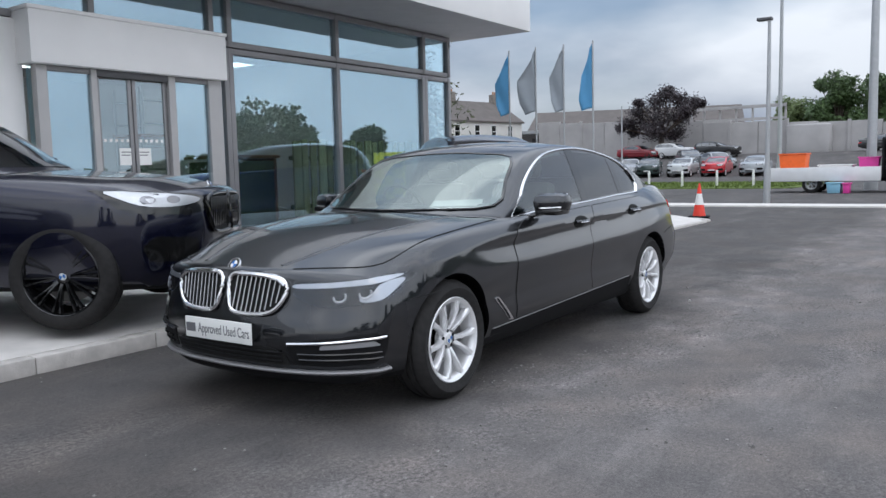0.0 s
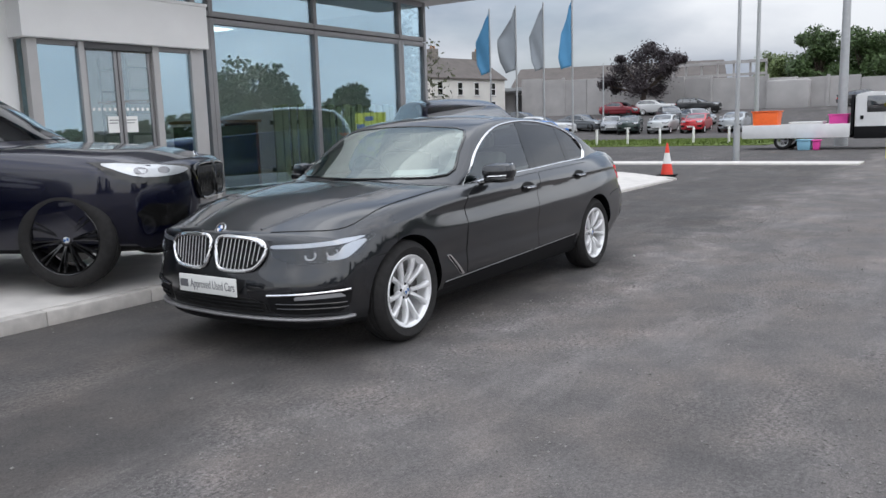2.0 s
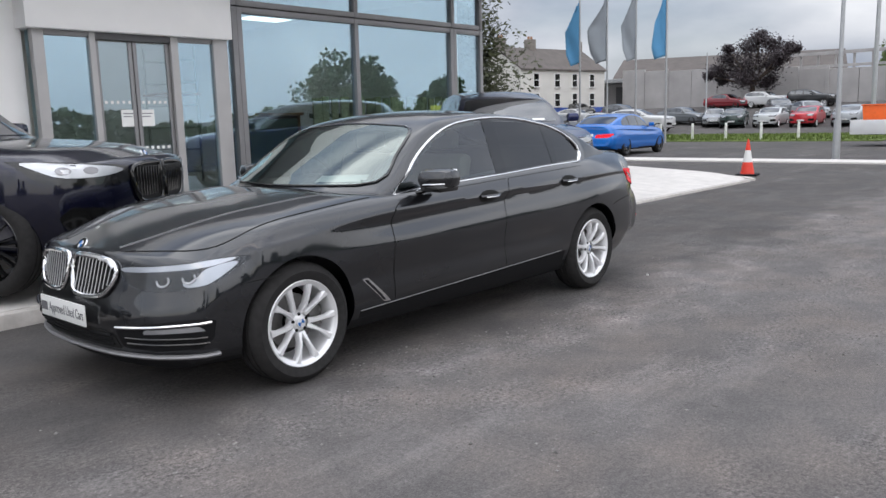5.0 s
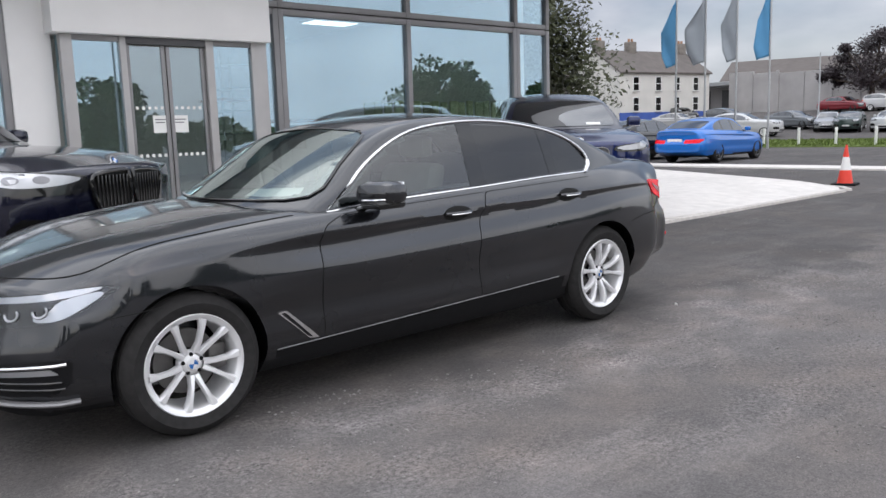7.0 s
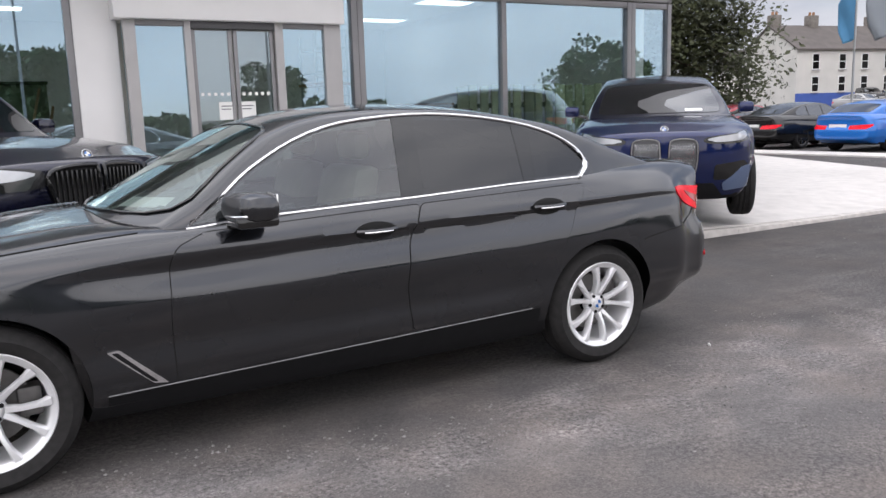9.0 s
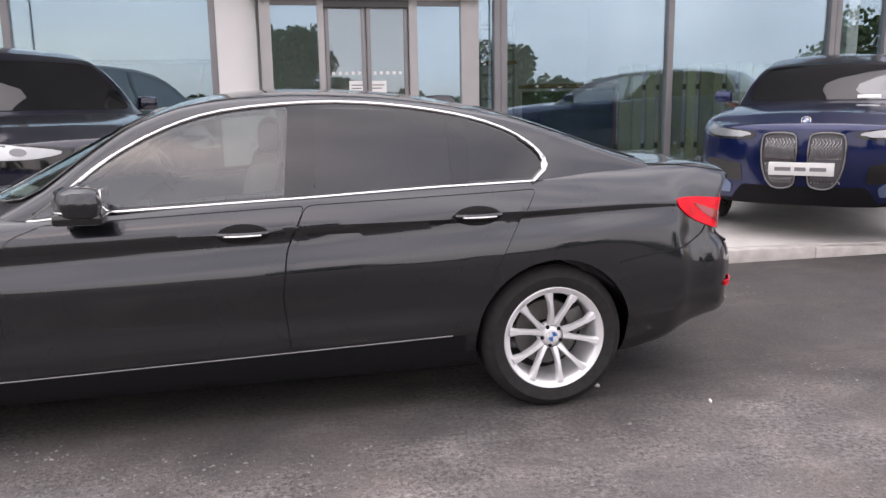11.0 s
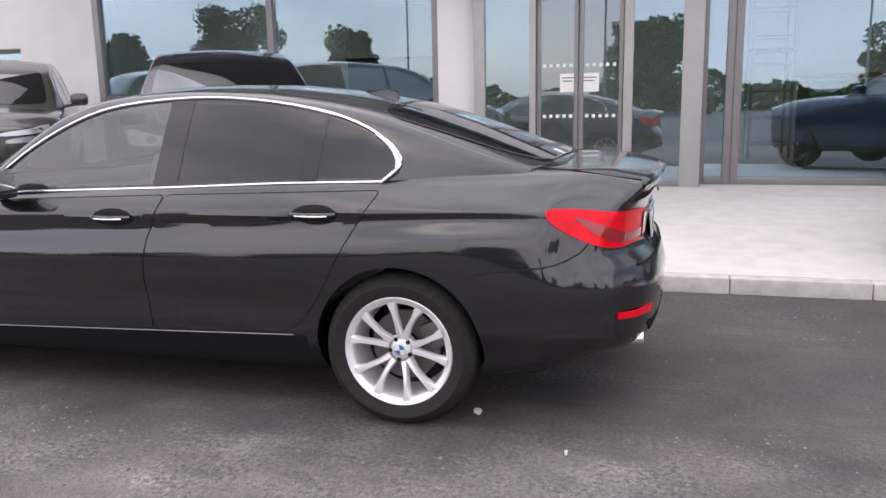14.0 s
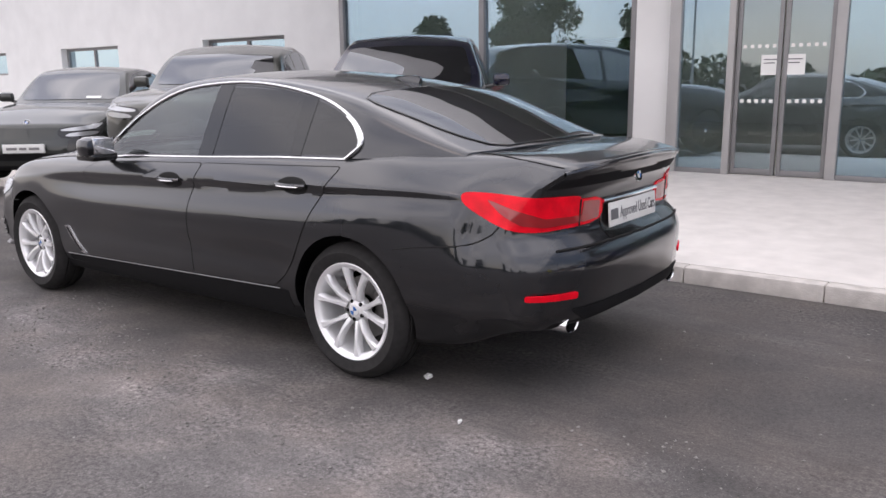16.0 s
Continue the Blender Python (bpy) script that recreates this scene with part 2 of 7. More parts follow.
M = {
    "asphalt": asphalt_material(),
    "concrete": mat("pale_concrete", (0.63, 0.60, 0.57), 0.85, 0, 0.08, 5.0, 0.25, 120, big=0.08),
    "kerb": mat("kerb_concrete", (0.52, 0.49, 0.46), 0.85, 0, 0.16, 9.0, 0.4, 90, random_tint=0.08),
    "white_clad": mat("white_cladding", (0.82, 0.81, 0.80), 0.5, 0, 0.03, 1.5),
    "white_wall": mat("white_render", (0.66, 0.665, 0.665), 0.8, 0, 0.05, 2.0, 0.1, 150),
    "alu": mat("grey_aluminium", (0.24, 0.235, 0.24), 0.42, 0.25, 0.05, 3.0),
    "alu_pale": mat("pale_grey_aluminium", (0.40, 0.39, 0.385), 0.45, 0.15, 0.05, 3.0),
    "alu_dark": mat("dark_grey_aluminium", (0.10, 0.10, 0.105), 0.4, 0.25, 0.05, 3.0),
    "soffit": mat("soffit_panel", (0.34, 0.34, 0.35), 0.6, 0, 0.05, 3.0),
    "shopglass": glass("shop_window_glass", (0.86, 0.93, 0.91), 0.97, 0.006, 3.2, (0.64, 0.83, 1.0)),
    "doorglass": glass("door_glass", (0.84, 0.90, 0.90), 0.97, 0.006, 2.4, (0.78, 0.9, 1.0)),
    "paint_main": paint("charcoal_metallic_paint", (0.021, 0.023, 0.028), 0.95, 0.34, 1.70),
    "paint_black": paint("black_paint", (0.006, 0.007, 0.022), 0.6, 0.34, 1.65),
    "paint_blue": paint("dark_blue_metallic_paint", (0.004, 0.012, 0.075), 0.6),
    "paint_grey": paint("warm_grey_paint", (0.060, 0.062, 0.055), 0.5),
    "paint_green": paint("dark_green_grey_paint", (0.028, 0.032, 0.030), 0.4),
    "carglass": glass("car_glass", (0.80, 0.92, 0.88), 0.50, 0.01, 1.95),
    "frontscreen": glass("windscreen_glass", (0.80, 0.92, 0.88), 0.6, 0.01, 3.0, (0.9, 1.0, 0.97)),
    "backscreen": glass("rear_screen_glass", (0.6, 0.6, 0.6), 0.12, 0.01, 2.6),
    "tinted": glass("tinted_car_glass", (0.6, 0.6, 0.62), 0.035, 0.01, 1.7),
    "pillar_gloss": glass("gloss_black_pillar", (0.5, 0.5, 0.5), 0.02, 0.015, 1.68),
    "blackgloss": mat("gloss_black_trim", (0.008, 0.008, 0.008), 0.12, 0, 0, coat=0.5),
    "grille_bar": mat("satin_grille_metal", (0.55, 0.55, 0.56), 0.3, 0.9, 0),
    "blackmat": mat("black_plastic", (0.008, 0.008, 0.009), 0.75, 0, 0.1, 20, spec=0.2),
    "void": mat("dark_recess", (0.006, 0.006, 0.006), 0.9, 0, 0),
    "chrome": mat("chrome", (0.82, 0.82, 0.83), 0.12, 1.0, 0.02, 5),
    "silver": mat("silver_rim_paint", (0.86, 0.86, 0.87), 0.38, 0.45, 0.04, 9, coat=0.3),
    "rimblack": mat("gloss_black_rim_paint", (0.012, 0.012, 0.013), 0.2, 0.3, 0, coat=0.8),
    "rubber": mat("tyre_rubber", (0.024, 0.023, 0.023), 0.85, 0, 0.2, 30, 0.15, 200, spec=0.25),
    "disc": mat("brake_disc_steel", (0.16, 0.155, 0.15), 0.5, 0.8, 0.15, 20),
    "lamp_in": mat("headlight_reflector", (0.52, 0.53, 0.55), 0.28, 0.8, 0.05, 20),
    "lamp_glass": glass("headlight_cover", (0.95, 0.97, 1.0), 0.95, 0.01, 1.4),
    "red_lamp": mat("red_tail_lamp", (0.80, 0.003, 0.016), 0.22, 0, 0.2, 14, coat=0.1, spec=0.2),
    "red_dark": mat("dark_red_tail_lamp", (0.30, 0.005, 0.009), 0.12, 0, 0.1, 14, coat=1.0),
    "plate": mat("white_plate", (0.78, 0.78, 0.76), 0.35, 0, 0.02, 10),
    "ink": mat("plate_ink", (0.13, 0.13, 0.14), 0.5, 0, 0),
    "paper": mat("white_paper", (0.80, 0.80, 0.78), 0.7, 0, 0.02, 10),
    "seat": mat("beige_seat_leather", (0.34, 0.31, 0.27), 0.6, 0, 0.08, 12),
    "cabin": mat("cabin_plastic", (0.05, 0.05, 0.052), 0.7, 0, 0.1, 10),
    "badge_blue": mat("blue_enamel", (0.03, 0.14, 0.42), 0.2, 0, 0, coat=1.0),
    "badge_white": mat("white_enamel", (0.75, 0.75, 0.75), 0.2, 0, 0, coat=1.0),
    "grass": mat("grass_blades", (0.115, 0.16, 0.035), 0.9, 0, 0.35, 3.0, 0.6, 30),
    "orange": mat("orange_plastic", (0.85, 0.14, 0.02), 0.5, 0, 0.06, 8),
    "cone_red": mat("cone_red_plastic", (0.80, 0.055, 0.030), 0.5, 0, 0.06, 8),
    "cone_white": mat("cone_white_sleeve", (0.80, 0.80, 0.78), 0.5, 0, 0.05, 12),
    "steel": mat("galvanised_steel", (0.42, 0.43, 0.44), 0.5, 0.5, 0.06, 6),
    "leaf": mat("green_leaves", (0.055, 0.095, 0.026), 0.6, 0, 0.35, 3.0),
    "leaf_dark": mat("copper_beech_leaves", (0.028, 0.018, 0.022), 0.6, 0, 0.3, 3.0),
    "leaf_light": mat("light_green_leaves", (0.11, 0.15, 0.045), 0.6, 0, 0.3, 3.0),
    "leaf_olive": mat("olive_green_leaves", (0.050, 0.058, 0.020), 0.65, 0, 0.4, 2.0),
    "bark": mat("bark", (0.09, 0.07, 0.055), 0.9, 0, 0.3, 8.0, 0.6, 20),
    "slate": mat("slate_roof", (0.115, 0.10, 0.092), 0.8, 0, 0.15, 1.2),
    "chimney": mat("weathered_chimney_stone", (0.20, 0.18, 0.16), 0.9, 0, 0.25, 3.0),
    "house": mat("white_house_render", (0.66, 0.64, 0.60), 0.9, 0, 0.06, 0.8),
    "house_blue": mat("blue_plinth_paint", (0.06, 0.12, 0.42), 0.7, 0, 0.06, 2),
    "stone": mat("grey_wall_concrete", (0.40, 0.385, 0.38), 0.9, 0, 0.14, 0.5, 0.2, 8),
    "timber": mat("brown_timber", (0.34, 0.18, 0.095), 0.6, 0, 0.2, 6),
    "green_wall": mat("olive_board", (0.10, 0.12, 0.075), 0.8, 0, 0.1, 2),
    "inside": mat("showroom_wall", (0.66, 0.67, 0.66), 0.8, 0, 0.05, 2),
    "inside_floor": mat("showroom_floor", (0.36, 0.36, 0.35), 0.35, 0, 0.05, 2),
    "flag_blue": mat("blue_flag_cloth", (0.10, 0.30, 0.52), 0.8, 0, 0.05, 2),
    "flag_grey": mat("grey_flag_cloth", (0.30, 0.33, 0.36), 0.8, 0, 0.05, 2),
    "truck_white": mat("white_truck_paint", (0.72, 0.72, 0.72), 0.35, 0, 0.05, 3, coat=0.4),
    "pink": mat("pink_plastic", (0.75, 0.06, 0.35), 0.5, 0, 0.05, 5),
    "sky_blue": mat("light_blue_plastic", (0.25, 0.48, 0.62), 0.5, 0, 0.05, 5),
    "sign_yellow": mat("yellow_sign", (0.78, 0.72, 0.05), 0.5, 0, 0.03, 5),
    "sign_blue": mat("blue_sign", (0.04, 0.09, 0.45), 0.5, 0, 0.03, 5),
}


# ---------- helpers of this scene ----------
def link(name, bm, material, parent=None, label="", smooth=True):
    me = bpy.data.meshes.new(name)
    bm.normal_update()
    bm.to_mesh(me)
    bm.free()
    for mt in material if isinstance(material, (list, tuple)) else (material,):
        me.materials.append(mt)
    if smooth:
        me.shade_smooth()
        me.set_sharp_from_angle(angle=radians(38))
    ob = new(name, me)
    if parent:
        ob.parent = parent
    if label:
        tagged(ob, label)
    return ob


def part(name, bm, material, parent, label="", smooth=True):
    return link(name, bm, material, parent, label, smooth)


def empty(name, m=None):
    ob = new(name)
    if m is not None:
        ob.matrix_basis = m
    return ob


def add_box(bm, x0, x1, y0, y1, z0, z1, bevel=0.0):
    r = bmesh.ops.create_cube(bm, size=1)
    vs = r["verts"]
    bmesh.ops.transform(bm, matrix=Matrix.LocRotScale(((x0 + x1) / 2, (y0 + y1) / 2, (z0 + z1) / 2), None, (abs(x1 - x0), abs(y1 - y0), abs(z1 - z0))), verts=vs)
    if bevel > 0:
        es = list({e for v in vs for e in v.link_edges})
        bmesh.ops.bevel(bm, geom=es, offset=bevel, segments=2, affect="EDGES", profile=0.5)
    return vs


def box(x0, x1, y0, y1, z0, z1, bevel=0.0):
    bm = bmesh.new()
    add_box(bm, x0, x1, y0, y1, z0, z1, bevel)
    return bm


def add_tube(bm, a, b, r0, r1=None, n=10, caps=True):
    a, b = Vector(a), Vector(b)
    r1 = r0 if r1 is None else r1
    q = (b - a).to_track_quat("Z", "Y").to_matrix()
    rings = []
    for p, r in ((a, r0), (b, r1)):
        rings.append([bm.verts.new(p + q @ Vector((r * math.cos(2 * math.pi * k / n), r * math.sin(2 * math.pi * k / n), 0))) for k in range(n)])
    for k in range(n):
        bm.faces.new((rings[0][k], rings[0][(k + 1) % n], rings[1][(k + 1) % n], rings[1][k]))
    if caps:
        bm.faces.new(rings[0][::-1]), bm.faces.new(rings[1])


def tube(a, b, r0, r1=None, n=10):
    bm = bmesh.new()
    add_tube(bm, a, b, r0, r1, n)
    return bm


def sweep(points, radius, n=6, flat=1.0, closed=False):
    """A tube along a polyline."""
    bm = bmesh.new()
    pts = [Vector(p) for p in points]
    rings = []
    for i, p in enumerate(pts):
        d = (pts[(i + 1) % len(pts)] - pts[i - 1]) if closed or 0 < i < len(pts) - 1 else (pts[1] - pts[0] if i == 0 else pts[-1] - pts[-2])
        q = d.to_track_quat("Z", "Y").to_matrix()
        rings.append([bm.verts.new(p + q @ Vector((radius * math.cos(2 * math.pi * k / n), flat * radius * math.sin(2 * math.pi * k / n), 0))) for k in range(n)])
    pairs = list(zip(rings, rings[1:])) + ([(rings[-1], rings[0])] if closed else [])
    for ra, rb in pairs:
        for k in range(n):
            bm.faces.new((ra[k], ra[(k + 1) % n], rb[(k + 1) % n], rb[k]))
    if not closed:
        bm.faces.new(rings[0][::-1]), bm.faces.new(rings[-1])
    bmesh.ops.recalc_face_normals(bm, faces=bm.faces)
    return bm


def lathe(profile, n=40, closed=False):
    """Turns a profile of (radius, y) round the y axis."""
    bm = bmesh.new()
    rings = []
    for r, y in profile:
        rings.append([bm.verts.new((r * math.cos(2 * math.pi * k / n), y, r * math.sin(2 * math.pi * k / n))) for k in range(n)])
    pairs = list(zip(rings, rings[1:])) + ([(rings[-1], rings[0])] if closed else [])
    for a, b in pairs:
        for k in range(n):
            bm.faces.new((a[k], a[(k + 1) % n], b[(k + 1) % n], b[k]))
    bmesh.ops.recalc_face_normals(bm, faces=bm.faces)
    return bm


def curve(*pts):
    """A smooth curve through (x, value) pairs with no overshoot."""
    xs, ys = np.array([p[0] for p in pts], float), np.array([p[1] for p in pts], float)
    if len(xs) == 1:
        return lambda x: float(ys[0])
    h, d = np.diff(xs), np.diff(ys) / np.diff(xs)
    m = np.zeros(len(xs))
    m[0], m[-1] = d[0], d[-1]
    for i in range(1, len(xs) - 1):
        if d[i - 1] * d[i] > 0:
            w1, w2 = 2 * h[i] + h[i - 1], h[i] + 2 * h[i - 1]
            m[i] = (w1 + w2) / (w1 / d[i - 1] + w2 / d[i])

    def f(x):
        x = min(max(x, xs[0]), xs[-1])
        i = min(int(np.searchsorted(xs, x, "right")) - 1, len(xs) - 2)
        t = (x - xs[i]) / h[i]
        return float((1 + 2 * t) * (1 - t) ** 2 * ys[i] + t * (1 - t) ** 2 * h[i] * m[i] + t * t * (3 - 2 * t) * ys[i + 1] + t * t * (t - 1) * h[i] * m[i + 1])

    return f


def smoothstep(a, b, x):
    t = min(max((x - a) / (b - a), 0.0), 1.0)
    return t * t * (3 - 2 * t)


def rounded(poly, r=0.02, n=3):
    """Rounds the corners of a 2D polygon."""
    out = []
    for i, p in enumerate(poly):
        p, a, b = Vector(p), Vector(poly[i - 1]), Vector(poly[(i + 1) % len(poly)])
        ra, rb = min(r, (a - p).length * 0.45), min(r, (b - p).length * 0.45)
        s, e = p + (a - p).normalized() * ra, p + (b - p).normalized() * rb
        for k in range(n + 1):
            t = k / n
            out.append(tuple((1 - t) ** 2 * s + 2 * t * (1 - t) * p + t * t * e))
    return out


def patch(outline, place, step=0.05, off=0.004, deep=0.012):
    """A thin shaped panel: the 2D outline, cut into a grid and laid on a surface by place(u, v, off)."""
    bm = bmesh.new()
    vs = [bm.verts.new((u, v, 0)) for u, v in outline]
    bm.faces.new(vs)
    us, ws = [p[0] for p in outline], [p[1] for p in outline]
    for axis, lo, hi in ((0, min(us), max(us)), (1, min(ws), max(ws))):
        k = math.floor(lo / step) + 1
        while k * step < hi - 1e-6:
            co, no = [0, 0, 0], [0, 0, 0]
            co[axis], no[axis] = k * step, 1
            bmesh.ops.bisect_plane(bm, geom=bm.verts[:] + bm.edges[:] + bm.faces[:], plane_co=co, plane_no=no)
            k += 1
    flat = {v: (v.co.x, v.co.y) for v in bm.verts}
    edge = [e for e in bm.edges if e.is_boundary]
    if deep > 0:
        r = bmesh.ops.extrude_edge_only(bm, edges=edge)
        fresh = [v for v in r["geom"] if isinstance(v, bmesh.types.BMVert)]
        for v in fresh:
            v.co = place(v.co.x, v.co.y, off - deep)
    for v, (a, b) in flat.items():
        v.co = place(a, b, off)
    bmesh.ops.recalc_face_normals(bm, faces=bm.faces)
    return bm


def writing(name, body, size, m, material, parent, width=0.0, label=""):
    """Lettering as a mesh, centred on m's origin in its x-y plane."""
    cu = bpy.data.curves.new(name, "FONT")
    cu.body, cu.size, cu.align_x, cu.align_y, cu.extrude = body, size, "CENTER", "CENTER", 0.0006
    tmp = bpy.data.objects.new(name, cu)
    scene.collection.objects.link(tmp)
    me = bpy.data.meshes.new_from_object(tmp.evaluated_get(bpy.context.evaluated_depsgraph_get()))
    bpy.data.objects.remove(tmp)
    bpy.data.curves.remove(cu)
    xs = [v.co.x for v in me.vertices]
    k = width / (max(xs) - min(xs)) if width and xs else 1.0
    me.transform(m @ Matrix.Diagonal((k, 1, 1, 1)))
    me.materials.append(material)
    ob = new(name, me)
    ob.parent = parent
    if label:
        tagged(ob, label)
    return ob


# ---------- cars ----------
class Shell:
    """A body lofted along x from key curves of its half section; bow and lean shape the two ends in plan and profile."""

    def __init__(self, keys, x0, x1, bow0, bow1, lean0, lean1, fade0, fade1):
        self.keys, self.x0, self.x1, self.memo = keys, x0, x1, {}
        self.bow0, self.bow1, self.lean0, self.lean1, self.fade0, self.fade1 = bow0, bow1, lean0, lean1, fade0, fade1

    def shift(self, x, y, z):
        a, b = 1 - smoothstep(self.x0, self.x0 + self.fade0, x), smoothstep(self.x1 - self.fade1, self.x1, x)
        return a * (self.bow0(abs(y)) + self.lean0(z)) - b * (self.bow1(abs(y)) + self.lean1(z))

    def half(self, x, sub=4):
        key = (round(x, 5), sub)
        if key not in self.memo:
            self.memo[key] = self.section(x, sub)
        return self.memo[key]

    def section(self, x, sub):
        """The half section at x, from bottom centre to top centre, smoothed."""
        p = [Vector((fy(x), fz(x))) for fy, fz in self.keys]
        out = []
        for i in range(len(p) - 1):
            a, b = p[i], p[i + 1]
            ta = (b - p[i - 1]) * 0.5 if i > 0 else b - a
            tb = (p[i + 2] - a) * 0.5 if i + 2 < len(p) else Vector(((b - a).x, 0))
            d = (b - a).length
            ta, tb = [t * min(1.0, d / max(t.length, 1e-6)) for t in (ta, tb)]
            for k in range(sub):
                t = k / sub
                out.append((2 * t**3 - 3 * t**2 + 1) * a + (t**3 - 2 * t**2 + t) * ta + (3 * t**2 - 2 * t**3) * b + (t**3 - t**2) * tb)
        out.append(p[-1])
        return [(max(v.x, 0.0), v.y) for v in out]

    def at(self, x, y, z):
        return Vector((x + self.shift(x, y, z), y, z))

    def unshift(self, x, y, z):
        s = x
        for _ in range(28):
            s += 0.7 * (x - s - self.shift(s, y, z))
        return s

    def side(self, x, z, off=0.0, sign=-1):
        """The flank at (x, z)."""
        y = 0.85
        for _ in range(5):
            h = self.half(self.unshift(x, y, z))
            best = None
            for (ya, za), (yb, zb) in zip(h, h[1:]):
                if za <= z <= zb and zb > za and ya > 0.3:
                    v = ya + (yb - ya) * (z - za) / (zb - za)
                    best = v if best is None else max(best, v)
            y = best if best is not None else y
        return Vector((x, sign * (y + off), z))

    def top(self, x, y, off=0.0):
        """The upper side at (x, y)."""
        z = 1.0
        for _ in range(4):
            h = self.half(self.unshift(x, y, z))
            for (ya, za), (yb, zb) in zip(h[::-1], h[-2::-1]):
                if ya <= abs(y) <= yb:
                    z = za + (zb - za) * (abs(y) - ya) / max(yb - ya, 1e-6)
                    break
        return Vector((x, y, z + off))

    def front(self, y, z, off=0.0):
        return Vector((self.x0 + self.shift(self.x0, y, z) - off, y, z))

    def rear(self, y, z, off=0.0):
        return Vector((self.x1 + self.shift(self.x1, y, z) + off, y, z))

    def mesh(self, step=0.05, sub=4, r=0.035):
        bm = bmesh.new()
        n = max(int((self.x1 - self.x0) / step), 8)
        xs = [self.x0 + (self.x1 - self.x0) * i / n for i in range(n + 1)]
        xs = [self.x0, self.x0 + r * 0.3, self.x0 + r] + [x for x in xs if self.x0 + r * 1.3 < x < self.x1 - r * 1.3] + [self.x1 - r, self.x1 - r * 0.3, self.x1]
        rings = []
        for i, x in enumerate(xs):
            h = self.half(x, sub)
            e = min(x - self.x0, self.x1 - x)
            inset = r - math.sqrt(max(r * r - (r - min(e, r)) ** 2, 0))
            zs = [p[1] for p in h]
            zm, zh = (min(zs) + max(zs)) / 2, (max(zs) - min(zs)) / 2
            ym = max(p[0] for p in h)
            pts = [(y * (1 - inset / ym), zm + (z - zm) * (1 - inset / zh)) for y, z in h]
            ring = pts + [(-y, z) for y, z in pts[-2:0:-1]]
            rings.append([bm.verts.new(self.at(x, y, z)) for y, z in ring])
        m = len(rings[0])
        for a, b in zip(rings, rings[1:]):
            for k in range(m):
                bm.faces.new((a[k], a[(k + 1) % m], b[(k + 1) % m], b[k]))
        for ring, flip, x, sh in ((rings[0], True, self.x0, 1), (rings[-1], False, self.x1, 1)):
            half_n, cols, last = m // 2, 12, None
            for k in range(1, half_n):
                a, b = ring[k], ring[m - k]
                row = [a]
                for c in range(1, cols):
                    y = a.co.y + (b.co.y - a.co.y) * c / cols
                    z = a.co.z + (b.co.z - a.co.z) * c / cols
                    row.append(bm.verts.new(self.at(x, y, z)))
                row.append(b)
                if last:
                    for c in range(cols):
                        bm.faces.new((last[c], last[c + 1], row[c + 1], row[c]))
                else:
                    bm.faces.new([ring[0]] + row)
                last = row
            bm.faces.new([ring[half_n]] + last)
        bmesh.ops.recalc_face_normals(bm, faces=bm.faces)
        return bm


def cut(ob, cutters):
    """Cuts closed meshes out of an object's mesh."""
    holes = []
    for bm in cutters:
        me = bpy.data.meshes.new("hole")
        bm.to_mesh(me)
        bm.free()
        h = bpy.data.objects.new("hole", me)
        scene.collection.objects.link(h)
        md = ob.modifiers.new("cut", "BOOLEAN")
        md.operation, md.object, md.solver = "DIFFERENCE", h, "EXACT"
        holes.append(h)
    bpy.context.view_layer.update()
    done = bpy.data.meshes.new_from_object(ob.evaluated_get(bpy.context.evaluated_depsgraph_get()))
    ob.modifiers.clear()
    old, ob.data = ob.data, done
    done.name = old.name
    bpy.data.meshes.remove(old)
    for h in holes:
        me = h.data
        bpy.data.objects.remove(h)
        bpy.data.meshes.remove(me)
    done.shade_smooth()
    done.set_sharp_from_angle(angle=radians(35))


